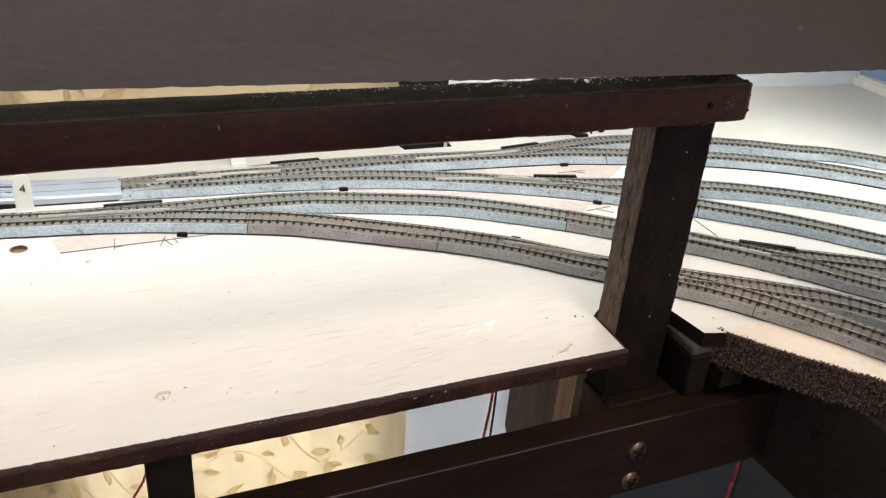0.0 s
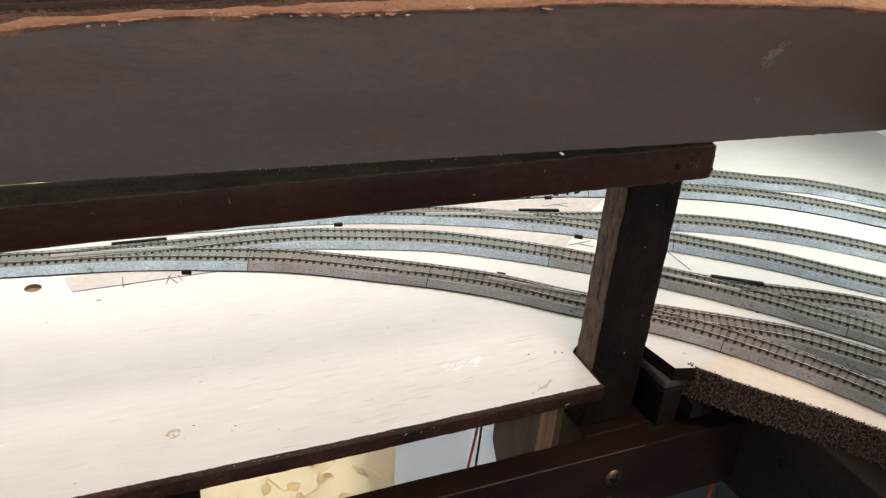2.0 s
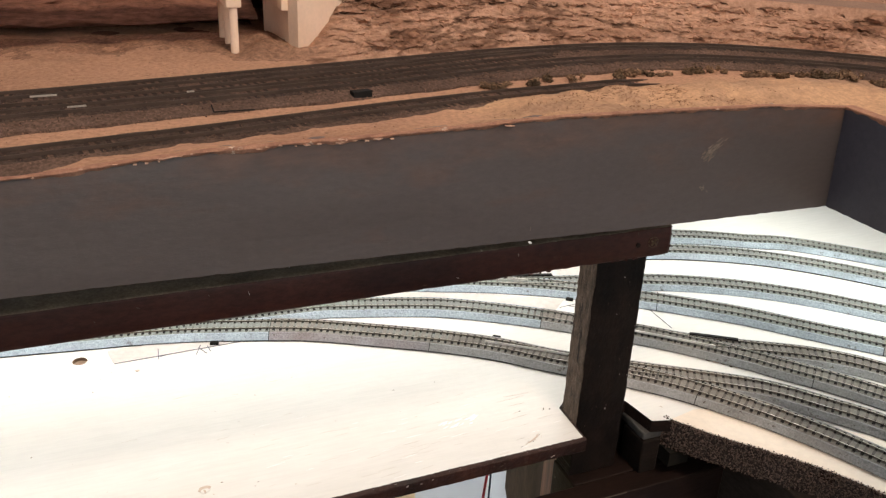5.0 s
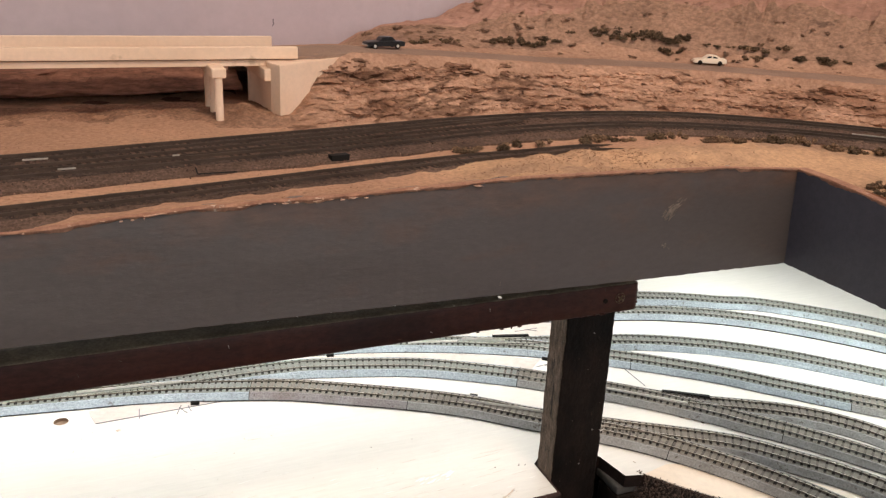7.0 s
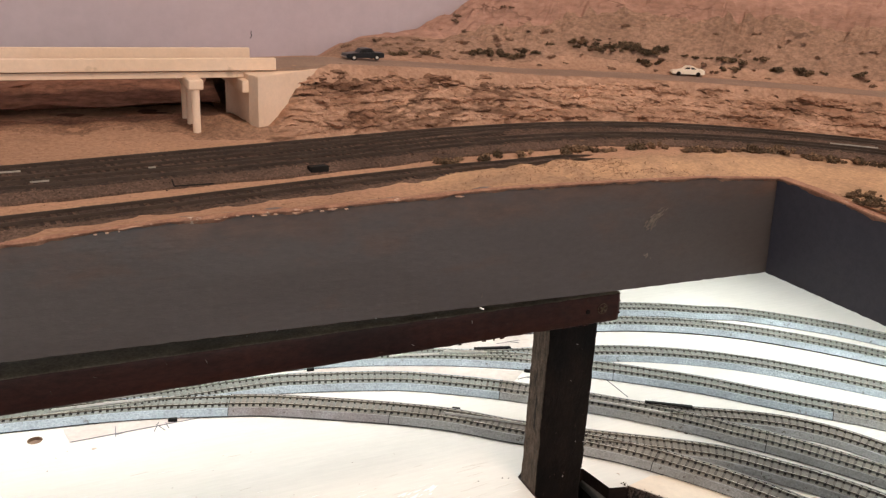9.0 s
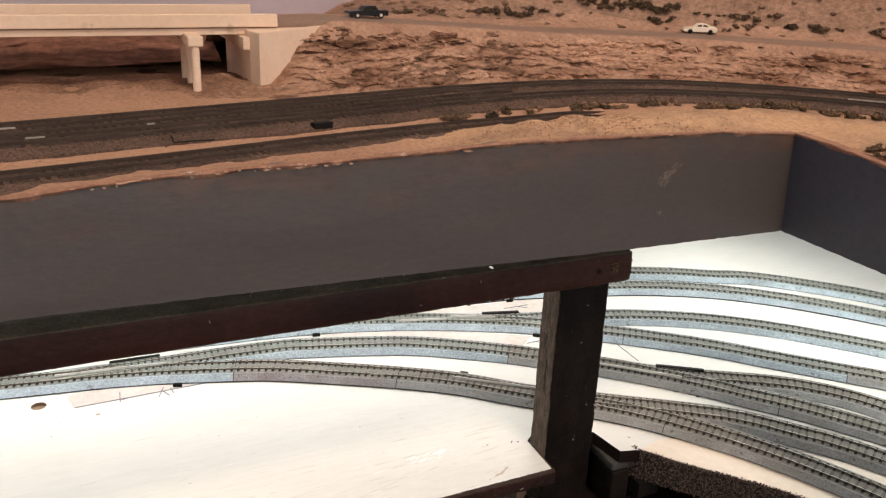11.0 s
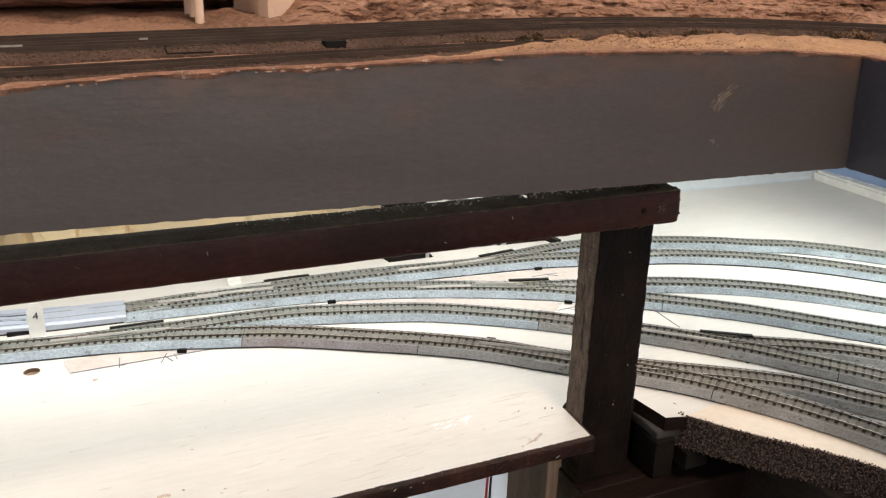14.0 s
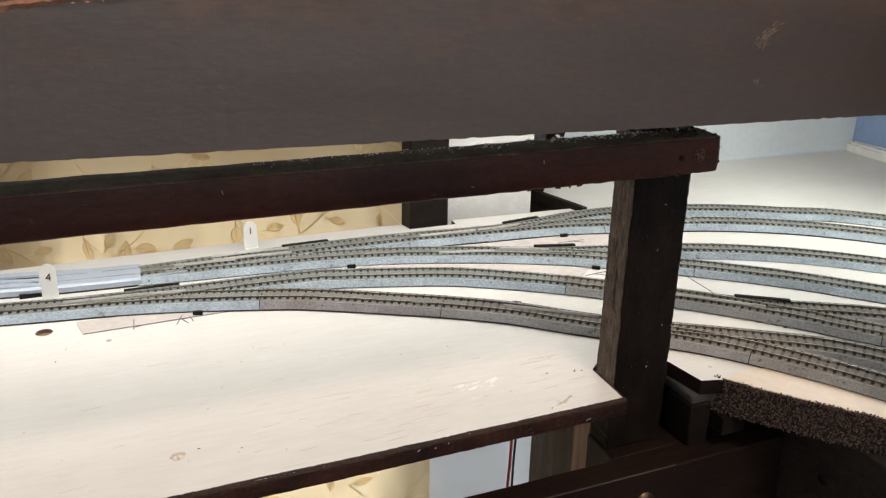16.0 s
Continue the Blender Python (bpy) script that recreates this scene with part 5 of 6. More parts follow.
def wire(pts, r, material, label):
    l = smooth_line(pts, 0.01)
    bb = bmesh.new()
    for p, q in zip(l, l[1:]):
        rod(p, q, r, 8, bm=bb)
    return solo("hanging_wire", bb, material, label, "wire", smooth=True)


wire([(0.050, 0.19, -0.0075), (0.049, 0.192, -0.10), (0.0525, 0.20, -0.18), (0.049, 0.20, -0.225), (0.03, 0.2, -0.40)], 0.0011, RED_WIRE, "red wire hanging below the baseboard")
wire([(0.056, 0.19, -0.0075), (0.054, 0.192, -0.10), (0.0555, 0.20, -0.18), (0.055, 0.20, -0.225), (0.05, 0.2, -0.40)], 0.0009, BLUE_WIRE, "dark blue wire hanging below the baseboard")
wire([(0.213, 0.10, -0.0075), (0.212, 0.10, -0.12), (0.2117, 0.1, -0.21), (0.208, 0.10, -0.30), (0.21, 0.1, -0.5)], 0.0012, RED_WIRE, "red wire hanging below the baseboard")
wire([(-0.185, 0.10, -0.0075), (-0.193, 0.10, -0.07), (-0.2027, 0.10, -0.1079), (-0.2075, 0.10, -0.1156), (-0.225, 0.1, -0.16), (-0.25, 0.1, -0.4)], 0.0006, RED_WIRE, "red wire hanging below the baseboard")
# ---- the upper level: board and fascia ----
TOP_X = [-0.6, -0.245, -0.218, -0.189, -0.158, -0.124, -0.093, -0.047, 0.013, 0.063, 0.1125]
TOP_Z = [0.1765, 0.1768, 0.1790, 0.1808, 0.1813, 0.1816, 0.1823, 0.1837, 0.1827, 0.1815, 0.1778]


def fascia_low_y(x):
    return float(np.interp(x, [-0.6, -0.24, 0.0, 0.113], [-0.0205, -0.0202, -0.0198, -0.0182]))


def fascia_low_z(x):
    return float(np.interp(x, [-0.6, -0.24, -0.15, -0.0565, 0.0, 0.113], [0.1438, 0.1364, 0.1343, 0.1320, 0.1305, 0.1278]))


def sheet(rows, thick_dir, thickness):
    """A board from rows of front points, given thickness along a direction."""
    bb = bmesh.new()
    front = [[bb.verts.new(p) for p in r] for r in rows]
    back = [[bb.verts.new(Vector(p) + Vector(thick_dir) * thickness) for p in r] for r in rows]
    nr, nc = len(rows), len(rows[0])
    for g, flip in ((front, False), (back, True)):
        for i in range(nr - 1):
            for j in range(nc - 1):
                q = (g[i][j], g[i][j + 1], g[i + 1][j + 1], g[i + 1][j])
                bb.faces.new(q[::-1] if flip else q)
    ring = [(0, j) for j in range(nc)] + [(i, nc - 1) for i in range(1, nr)] + [(nr - 1, j) for j in range(nc - 2, -1, -1)] + [(i, 0) for i in range(nr - 2, 0, -1)]
    for (i, j), (k, l) in zip(ring, ring[1:] + ring[:1]):
        bb.faces.new((front[i][j], front[k][l], back[k][l], back[i][j]))
    return bb


xs = np.linspace(-0.55, 0.1128, 220)
rows = []
for u in np.linspace(0, 1, 9):
    r = []
    for x in xs:
        z0 = fascia_low_z(x) + 0.0004 * noise.noise((x * 260, 0, 3)) + 0.0003 * noise.noise((x * 900, 0, 3))
        z1 = float(np.interp(x, TOP_X, TOP_Z)) + 0.0007 * noise.noise((x * 120, 7, 0)) - 0.0003
        r.append((x, fascia_low_y(x) * (1 - u) + -0.0155 * u + 0.0003 * noise.noise((x * 20, u * 3, 1)), z0 + (z1 - z0) * u))
    rows.append(r)
fascia = thing("fascia", "dark grey painted fascia board with a flaking sandy upper edge", "fascia board", base=(-0.2, 0.0, 0.1285))
part("board", sheet(rows, (0, 1, 0), 0.0055), FASCIA, fascia, smooth=False)
rows = []
for u in np.linspace(0, 1, 7):
    r = []
    for y in np.linspace(-0.0180 + 0.0025 * u, -0.36, 120):
        z0 = 0.1277 + 0.0004 * noise.noise((y * 260, 0, 9))
        z1 = float(np.interp(-y, [0.0165, 0.0366, 0.0537, 0.0753, 0.2], [0.1774, 0.1769, 0.1758, 0.1741, 0.171])) + 0.0006 * noise.noise((y * 120, 3, 0))
        r.append((0.1129, y, z0 + (z1 - z0) * u))
    rows.append(r)
part("side_board", sheet(rows, (1, 0, 0), 0.0055), FASCIA_BLUE_LIT, fascia, "board at a right angle, coloured slate blue for the light on it")
rng = random.Random(21)
rows = []  # the ragged lip of sandy plaster that hangs over the upper edge
lip_x = np.linspace(-0.55, 0.1120, 420)
for u in range(3):
    r = []
    for x in lip_x:
        top = float(np.interp(x, TOP_X, TOP_Z))
        hang = max(0.0003, 0.0011 + 0.0016 * nz(x, 3, 0, 55) + 0.0008 * nz(x, 9, 0, 260))
        r.append((x, -0.0155 - (0.0009, 0.0012, 0.0002)[u] - 0.0004 * nz(x, u, 5, 160), top + 0.0008 - (0.0, 0.35, 1.0)[u] * (hang + 0.0008)))
    rows.append(r)
part("plaster_lip", sheet(rows[::-1], (0, 1, 0), 0.0016), CHIP, fascia, "ragged sandy plaster lip")
rows = []
for u in range(3):
    r = []
    for y in np.linspace(-0.0150, -0.36, 260):
        top = float(np.interp(-y, [0.0165, 0.0366, 0.0537, 0.0753, 0.2], [0.1774, 0.1769, 0.1758, 0.1741, 0.171]))
        hang = max(0.0003, 0.0010 + 0.0014 * nz(3, y, 0, 60) + 0.0008 * nz(9, y, 0, 240))
        r.append((0.1129 - (0.0007, 0.0009, 0.0002)[u], y, top + 0.0010 - (0.0, 0.35, 1.0)[u] * (hang + 0.0008)))
    rows.append(r)
part("plaster_lip", sheet(rows[::-1], (1, 0, 0), 0.0060), CHIP, fascia, "ragged sandy plaster lip")
b = bmesh.new()
for k in range(34):  # pale flakes where the plaster has broken, most of them towards the left-hand end
    x = rng.gauss(-0.17, 0.055) if k % 4 else rng.uniform(-0.26, 0.1)
    if x > 0.108:
        continue
    z = float(np.interp(x, TOP_X, TOP_Z)) + rng.uniform(-0.0012, 0.0005)
    l, h = (rng.uniform(0.0003, 0.0013), rng.uniform(0.00012, 0.00030)) if k % 6 else (rng.uniform(0.0014, 0.0030), rng.uniform(0.0002, 0.00038))
    n = 11
    rim = [(l * math.cos(2 * math.pi * q / n) * rng.uniform(0.45, 1.2), h * math.sin(2 * math.pi * q / n) * rng.uniform(0.3, 1.5)) for q in range(n)]
    turn = rng.uniform(-0.12, 0.06)
    flake = [Vector((x + u * math.cos(turn) - w * math.sin(turn), -0.0169 - 0.0002 * (k % 3), z + u * math.sin(turn) + w * math.cos(turn))) for u, w in rim]
    f0 = [b.verts.new(v) for v in flake]
    f1 = [b.verts.new(v + Vector((0, 0.0010, 0))) for v in flake]
    b.faces.new(f0)
    for q in range(n):
        b.faces.new((f0[q], f1[q], f1[(q + 1) % n], f0[(q + 1) % n]))
bmesh.ops.recalc_face_normals(b, faces=b.faces[:])
tagged(part("flaking_plaster", b, FLAKE, fascia, "flaking pale plaster along the edge"), kind="stuff")
b = bmesh.new()
marks = [(0.0320, 0.1460, 0.0022, 0.2), (0.0325, 0.1452, 0.0018, 1.0), (-0.0565, 0.1370, 0.0018, 1.5)]
marks += [(0.0322 + 0.00026 * k + rng.gauss(0, 0.0013), 0.1600 + 0.00026 * k + rng.gauss(0, 0.0008), rng.uniform(0.0008, 0.0034), rng.uniform(0.4, 1.1)) for k in (*range(30), *range(22), *range(14), *range(10))]
marks += [(0.0325 + rng.gauss(0, 0.0010), 0.1462 + rng.gauss(0, 0.0010), rng.uniform(0.0004, 0.0012), rng.uniform(0, 3)) for k in range(9)]
for x, z, l, a in marks:
    u = (z - 0.1285) / 0.052
    y = fascia_low_y(x) * (1 - u) - 0.0155 * u - 0.0004
    bb = box(-l / 2, l / 2, -0.0001, 0.0001, -0.0001, 0.0001, turn=Matrix.Translation((x, y, z)) @ Matrix.Rotation(-a, 4, "Y"))
    merge(b, bb)
tagged(part("scratched_smear", b, mat("scratched_paint", (0.26, 0.205, 0.165), 0.75, dark=(0.13, 0.105, 0.09), scale=300), fascia, "pale scratches in the paint"), kind="stuff")
b = bmesh.new()
bmesh.ops.create_icosphere(b, subdivisions=1, radius=0.0009, matrix=Matrix.Translation((-0.0565, fascia_low_y(-0.0565) - 0.0003, 0.1310)) @ Matrix.Rotation(0.5, 4, "Y") @ Matrix.Diagonal((1.5, 0.5, 0.6, 1)))
part("paint_flecks", b, TAG, fascia, "white flecks along the lower edge")

OUT_UP = [(-0.55, 0.036), (0.1, -0.008), (0.1195, -0.014), (0.1195, -0.36), (0.44, -0.36), (0.44, 0.02), (0.36, 0.26), (0.16, 0.36), (-0.55, 0.335)]
solo("upper_baseboard", prism(OUT_UP, 0.1487, 0.170), STAIN, "dark stained upper baseboard carrying the desert scene", "baseboard")

# ---- the upper level: ground ----
BASE_Z = 0.1785
C_PTS = [(-0.13, 0.109), (-0.08, 0.1195), (-0.009, 0.134), (0.078, 0.1335), (0.151, 0.117), (0.213, 0.080), (0.258, 0.044), (0.295, -0.004), (0.327, -0.06), (0.36, -0.16), (0.375, -0.30)]
CL = smooth_line(C_PTS, 0.002)
CT, CN = normals(CL)


def ground_z(x, y):
    z = BASE_Z + 0.0006 * nz(x, y, 0, 60) + 0.0008 * nz(x, y, 4, 18)
    if x < 0.1125:
        front = float(np.interp(x, TOP_X, TOP_Z))
        z = z + (front - z) * (1 - sstep(y, -0.012, 0.002))
    else:
        front = float(np.interp(-y, [0.0165, 0.0366, 0.0537, 0.0753, 0.2], [0.1774, 0.1769, 0.1758, 0.1741, 0.171]))
        z = z + (front - z) * (1 - sstep(x, 0.116, 0.14)) * (1 - sstep(y, -0.03, 0.01))
    heap = sstep(x - 1.1 * y, -0.088, -0.05) * (1 - sstep(x, 0.12, 0.19)) * sstep(y, -0.0155, -0.004) * (1 - sstep(y, 0.024, 0.036))
    z += heap * (0.0009 + 0.0022 * nz(x, y, 6, 42) + 0.0014 * nz(x, y, 9, 95))
    z += 0.0041 * sstep(x, -0.07, -0.01) * (1 - sstep(x, 0.10, 0.17)) * sstep(y, -0.0155, 0.012) * (1 - sstep(y, 0.020, 0.037))
    z += 0.002 * sstep(y, 0.11, 0.15) * (1 - sstep(x, -0.13, -0.10)) * (0.6 + nz(x, y, 2, 40))
    return z


b = bmesh.new()
gx, gy = np.arange(-0.55, 0.44, 0.003), np.arange(-0.36, 0.30, 0.003)
cells = {}


def gv(i, j):
    if (i, j) not in cells:
        x, y = float(gx[i]), float(gy[j])
        y = max(y, -0.0152) if x <= 0.1165 else y
        cells[i, j] = b.verts.new((max(x, 0.1165) if y < -0.016 else x, y, ground_z(x, y)))
    return cells[i, j]


for i in range(len(gx) - 1):
    for j in range(len(gy) - 1):
        x, y = gx[i], gy[j]
        if (x < 0.1125 and gy[j + 1] < -0.0150) or (x < 0.1085 and y < -0.0195):
            continue
        b.faces.new((gv(i, j), gv(i + 1, j), gv(i + 1, j + 1), gv(i, j + 1)))
solo("ground", b, SAND, "orange sandy desert ground of the model scene", "ground", kind="structure", smooth=True)

# brown dirt lying over the sand below the bridge and beside its piers
b = bmesh.new()
dx, dy = np.arange(-0.40, -0.070, 0.0016), np.arange(0.105, 0.205, 0.0016)
dirt = []
for x in dx:
    col_v = []
    for y in dy:
        x, y = float(x), float(y)
        near = sstep(y, 0.128, 0.170) + 0.75 * sstep(x, -0.175, -0.135) * sstep(y, 0.118, 0.145) - 0.45
        m = near * sstep(y, 0.105, 0.125) * sstep(x, -0.40, -0.36) * (1 - sstep(x, -0.09, -0.072)) + 0.55 * nz(x, y, 3, 45) + 0.25 * nz(x, y, 6, 170)
        heap = 0.0048 * math.exp(-((x + 0.128) / 0.016) ** 2 - ((y - 0.162) / 0.022) ** 2) + 0.0036 * math.exp(-((x + 0.106) / 0.016) ** 2 - ((y - 0.139) / 0.011) ** 2)
        col_v.append(b.verts.new((x, y, ground_z(x, y) - 0.0006 + 0.0016 * max(-1.0, min(1.0, m)) + heap * (1 + 0.5 * nz(x, y, 9, 120)))))
    dirt.append(col_v)
for r, s in zip(dirt, dirt[1:]):
    for k in range(len(r) - 1):
        b.faces.new((r[k], s[k], s[k + 1], r[k + 1]))
solo("dirt", b, DIRT, "brown dirt lying over the sand below the bridge", "ground", kind="structure", smooth=True)


def road_z(x):
    return float(np.interp(x, [-0.2, -0.06, 0.015, 0.1, 0.18, 0.25, 0.4], [0.2115, 0.2115, 0.2068, 0.2018, 0.2006, 0.1996, 0.1985]))


def land(name, ds, height, material, label, category, shift=None, first=0, kind="structure", line=None, seams=None):
    """A strip of land that follows the foot of the cliff at distances ds behind it. seams: how far its near and far edges wander at a point of the line."""
    bb, rings = bmesh.new(), []
    pts = CL if line is None else line
    across = CN if line is None else normals(line)[1]
    for i in range(first, len(pts)):
        p, n = pts[i], across[i]
        r = []
        near, far = seams(p) if seams else (0.0, 0.0)
        for d in ds:
            d = d + near + (far - near) * (d - ds[0]) / (ds[-1] - ds[0])
            x, y = p[0] + n[0] * d, p[1] + n[1] * d
            z = height(x, y, d)
            if shift:
                e = shift(x, y, z, d)
                x, y = x - n[0] * e, y - n[1] * e
            r.append(bb.verts.new((x, y, z)))
        rings.append(r)
    for r, s in zip(rings, rings[1:]):
        for k in range(len(ds) - 1):
            bb.faces.new((r[k], s[k], s[k + 1], r[k + 1]))
    return solo(name, bb, material, label, category, kind=kind, smooth=False)


CW = 0.056  # from the cliff's foot to its brow


def cliff_height(x, y, d):
    top = BASE_Z + (road_z(x) - 0.0006 - BASE_Z) * sstep(x, -0.124, -0.074)
    u = max(0.0, d) / CW
    u = u + 0.055 * nz(x, y, 0, 38) + 0.025 * nz(x, y, 5, 120)

    def ledges(v, many):
        k = math.floor(v * many)
        return (k + sstep(v * many - k, 0.35, 0.95)) / many

    u = 0.30 * u + 0.36 * ledges(u, 5) + 0.34 * ledges(u + 0.045 * nz(x, y, 7, 55, 2) + 0.016 * nz(x, y, 2, 190, 2), 15)
    z = BASE_Z - 0.001 + (top - BASE_Z + 0.001) * min(1, max(0, u)) ** 0.9
    edge = sstep(d, 0.0, 0.006) * (1 - sstep(d, CW - 0.006, CW))
    z += edge * (0.0030 * nz(x, y, 1, 70) + 0.0016 * nz(x * 0.6, y, 8, 230, 3)) * sstep(x, -0.12, -0.07)
    return min(z, top) if d < CW - 0.0005 else top


def cliff_shift(x, y, z, d):
    """How far the rock stands out: thin wandering beds of stone, each broken off unevenly."""
    lay = nz(x * 0.35, y * 0.35, z * 3.2, 90, 3) + 0.4 * nz(x, y, z * 2.5, 260, 3)
    s = z / 0.0027 + 2.6 * nz(x, y, 0, 24, 3) + 1.2 * nz(x, y, 3, 70, 2)
    k = math.floor(s)
    bed = noise.noise((x * 46, y * 46, k * 7.31)) + 0.6 * noise.noise((x * 170, y * 170, k * 3.17))
    out = 0.0042 * lay + 0.0038 * bed * (1 - 0.55 * (s - k)) + 0.0005 * noise.noise((x * 700, y * 700, z * 900))
    return out * sstep(d, 0.002, 0.010) * (1 - sstep(d, CW - 0.008, CW - 0.001))


land("cliff", list(np.linspace(-0.004, CW, 96)), cliff_height, ROCK, "layered red sandstone cliff of the model scene", "cliff", cliff_shift, 8, line=smooth_line(C_PTS, 0.0011))
land("road", [CW - 0.001, CW + 0.002, CW + 0.020, CW + 0.044], lambda x, y, d: road_z(x) + 0.0002 * nz(x, y, 0, 90), ROAD, "faded brown asphalt road along the cliff top", "road", None, 14)


def ridge(x):
    return float(np.interp(x, [-0.10, -0.030, -0.012, 0.0124, 0.0561, 0.0874, 0.1019, 0.16, 0.5], [0.193, 0.199, 0.2085, 0.2150, 0.2205, 0.2330, 0.2405, 0.266, 0.275]))


def hill_height(x, y, d):
    z = road_z(x) - 0.0008 + 0.0013 * sstep(d, CW + 0.040, CW + 0.046) + 0.0015 * sstep(d, 0.1, 0.11) * (0.5 + nz(x, y, 0, 30)) - 0.020 * sstep(d, 0.10, 0.125) * (1 - sstep(x, -0.050, 0.008))
    top = ridge(x) + 0.0022 * nz(x, y, 2, 25) + 0.0010 * nz(x, y, 2, 90)
    u = sstep(d, 0.112, 0.178)
    w = u * 6 + 0.9 * nz(x, y, 12, 30, 2) + 0.35 * nz(x, y, 14, 120, 2)
    u = u + 0.75 * sstep(x, 0.0, 0.06) * ((math.floor(w) + sstep(w - math.floor(w), 0.45, 0.95)) - w) / 6 * (1 - abs(2 * u - 1)) ** 0.5
    rise = max(0.0, top - z) * (0.22 * sstep(d, 0.105, 0.135) + 0.78 * u)
    crag = 1 - abs(nz(x, y, 3, 55, 3)) * 2
    z += rise + (0.0040 * nz(x, y, 1, 45) + 0.0022 * nz(x, y, 6, 140) + 0.0022 * crag) * sstep(d, 0.11, 0.14) * min(1, max(0.0, top - z) / 0.02) * (0.45 + 0.55 * sstep(x, 0.05, 0.11))
    return z if d < 0.190 else z - (d - 0.190) * 2


def seam_low(p):
    return 0.0040 * nz(p[0], p[1], 5, 34, 2) + 0.0022 * nz(p[0], p[1], 8, 210, 2)


def seam_high(p):
    return 0.0075 * nz(p[0], p[1], 15, 22, 2) + 0.0030 * nz(p[0], p[1], 18, 160, 2) + 0.034 * (1 - sstep(p[0], 0.010, 0.075))


land("road_shoulder", list(np.linspace(CW - 0.013, CW + 0.004, 14)), lambda x, y, d: road_z(x) - 0.0004 + 0.0009 * (1 - sstep(d, CW + 0.001, CW + 0.004)) - 0.0085 * sstep(-d, 0.0015 - CW, 0.013 - CW) + (0.0004 + 0.0012 * sstep(-d, -CW, 0.008 - CW)) * nz(x, y, 4, 170, 3), VERGE, "sandy shoulder between the road and the cliff's brow", "ground", None, 14, seams=lambda p: (0.003 * nz(p[0], p[1], 9, 60, 2), 0.0016 * nz(p[0], p[1], 3, 90, 2)))
land("verge", list(np.linspace(CW + 0.0405, 0.1165, 14)), hill_height, VERGE, "pale sandy verge behind the cliff-top road", "ground", None, 14, seams=lambda p: (0.0014 * nz(p[0], p[1], 6, 110, 2), seam_low(p)))
land("scrubland", list(np.linspace(0.1165, 0.1450, 20)), hill_height, SCRUB, "dry brown scrubland between road and hill", "ground", None, 14, seams=lambda p: (seam_low(p), seam_high(p)))
land("hillside", list(np.linspace(0.1450, 0.210, 52)), hill_height, HILL, "pale red rocky hillside behind the road", "hill", None, 14, seams=lambda p: (seam_high(p), 0.0))

b = bmesh.new()
ks = []
for x in np.linspace(-0.55, -0.122, 120):
    ks.append([b.verts.new((x, y + 0.005 * nz(x, u, 0, 24) + 0.002 * nz(x, u * 0.4, 3, 110), BASE_Z - 0.001 + u * 0.027 + (0.0035 * nz(x * 0.5, u * 0.1, 0, 35)) * min(1, 4 * u))) for y, u in ((0.186, 0.0), (0.190, 0.03), (0.206, 0.045), (0.232, 0.055), (0.240, 0.12), (0.236, 0.19), (0.216, 0.25), (0.211, 0.30), (0.213, 0.38), (0.224, 0.50), (0.229, 0.58), (0.232, 0.66), (0.244, 0.78), (0.252, 0.86), (0.27, 0.95), (0.30, 1.0))])
for r, s in zip(ks, ks[1:]):
    for k in range(len(r) - 1):
        b.faces.new((r[k], s[k], s[k + 1], r[k + 1]))
solo("rock_bank", b, BANK, "dark red rock bank behind the bridge", "rock", kind="structure")
line = np.array([(x, 0.335) for x in np.linspace(-0.7, -0.06, 60)])
back = offset_line(CL, 0.208)
back = back[back[:, 0] > 0.03]
line = smooth_line(list(map(tuple, line[::8])) + list(map(tuple, back[::14])), 0.01)
solo("backdrop", sweep(line, [(0.0, 0.0), (0.0, 0.36), (0.004, 0.36), (0.004, 0.0)], 0.165), SKYPAINT, "lavender-grey painted sky backdrop board", "backdrop", kind="structure")
b = bmesh.new()
for p, q in (((-0.0745, 0.2125), (-0.0730, 0.2143)), ((-0.0730, 0.2143), (-0.0738, 0.2160)), ((-0.0738, 0.2160), (-0.0734, 0.2178))):
    rod((p[0], 0.3343, p[1]), (q[0], 0.3343, q[1]), 0.00028, 6, bm=b)
solo("backdrop_crack", b, INK, "fine dark crack in the sky backdrop", "crack", kind="structure")


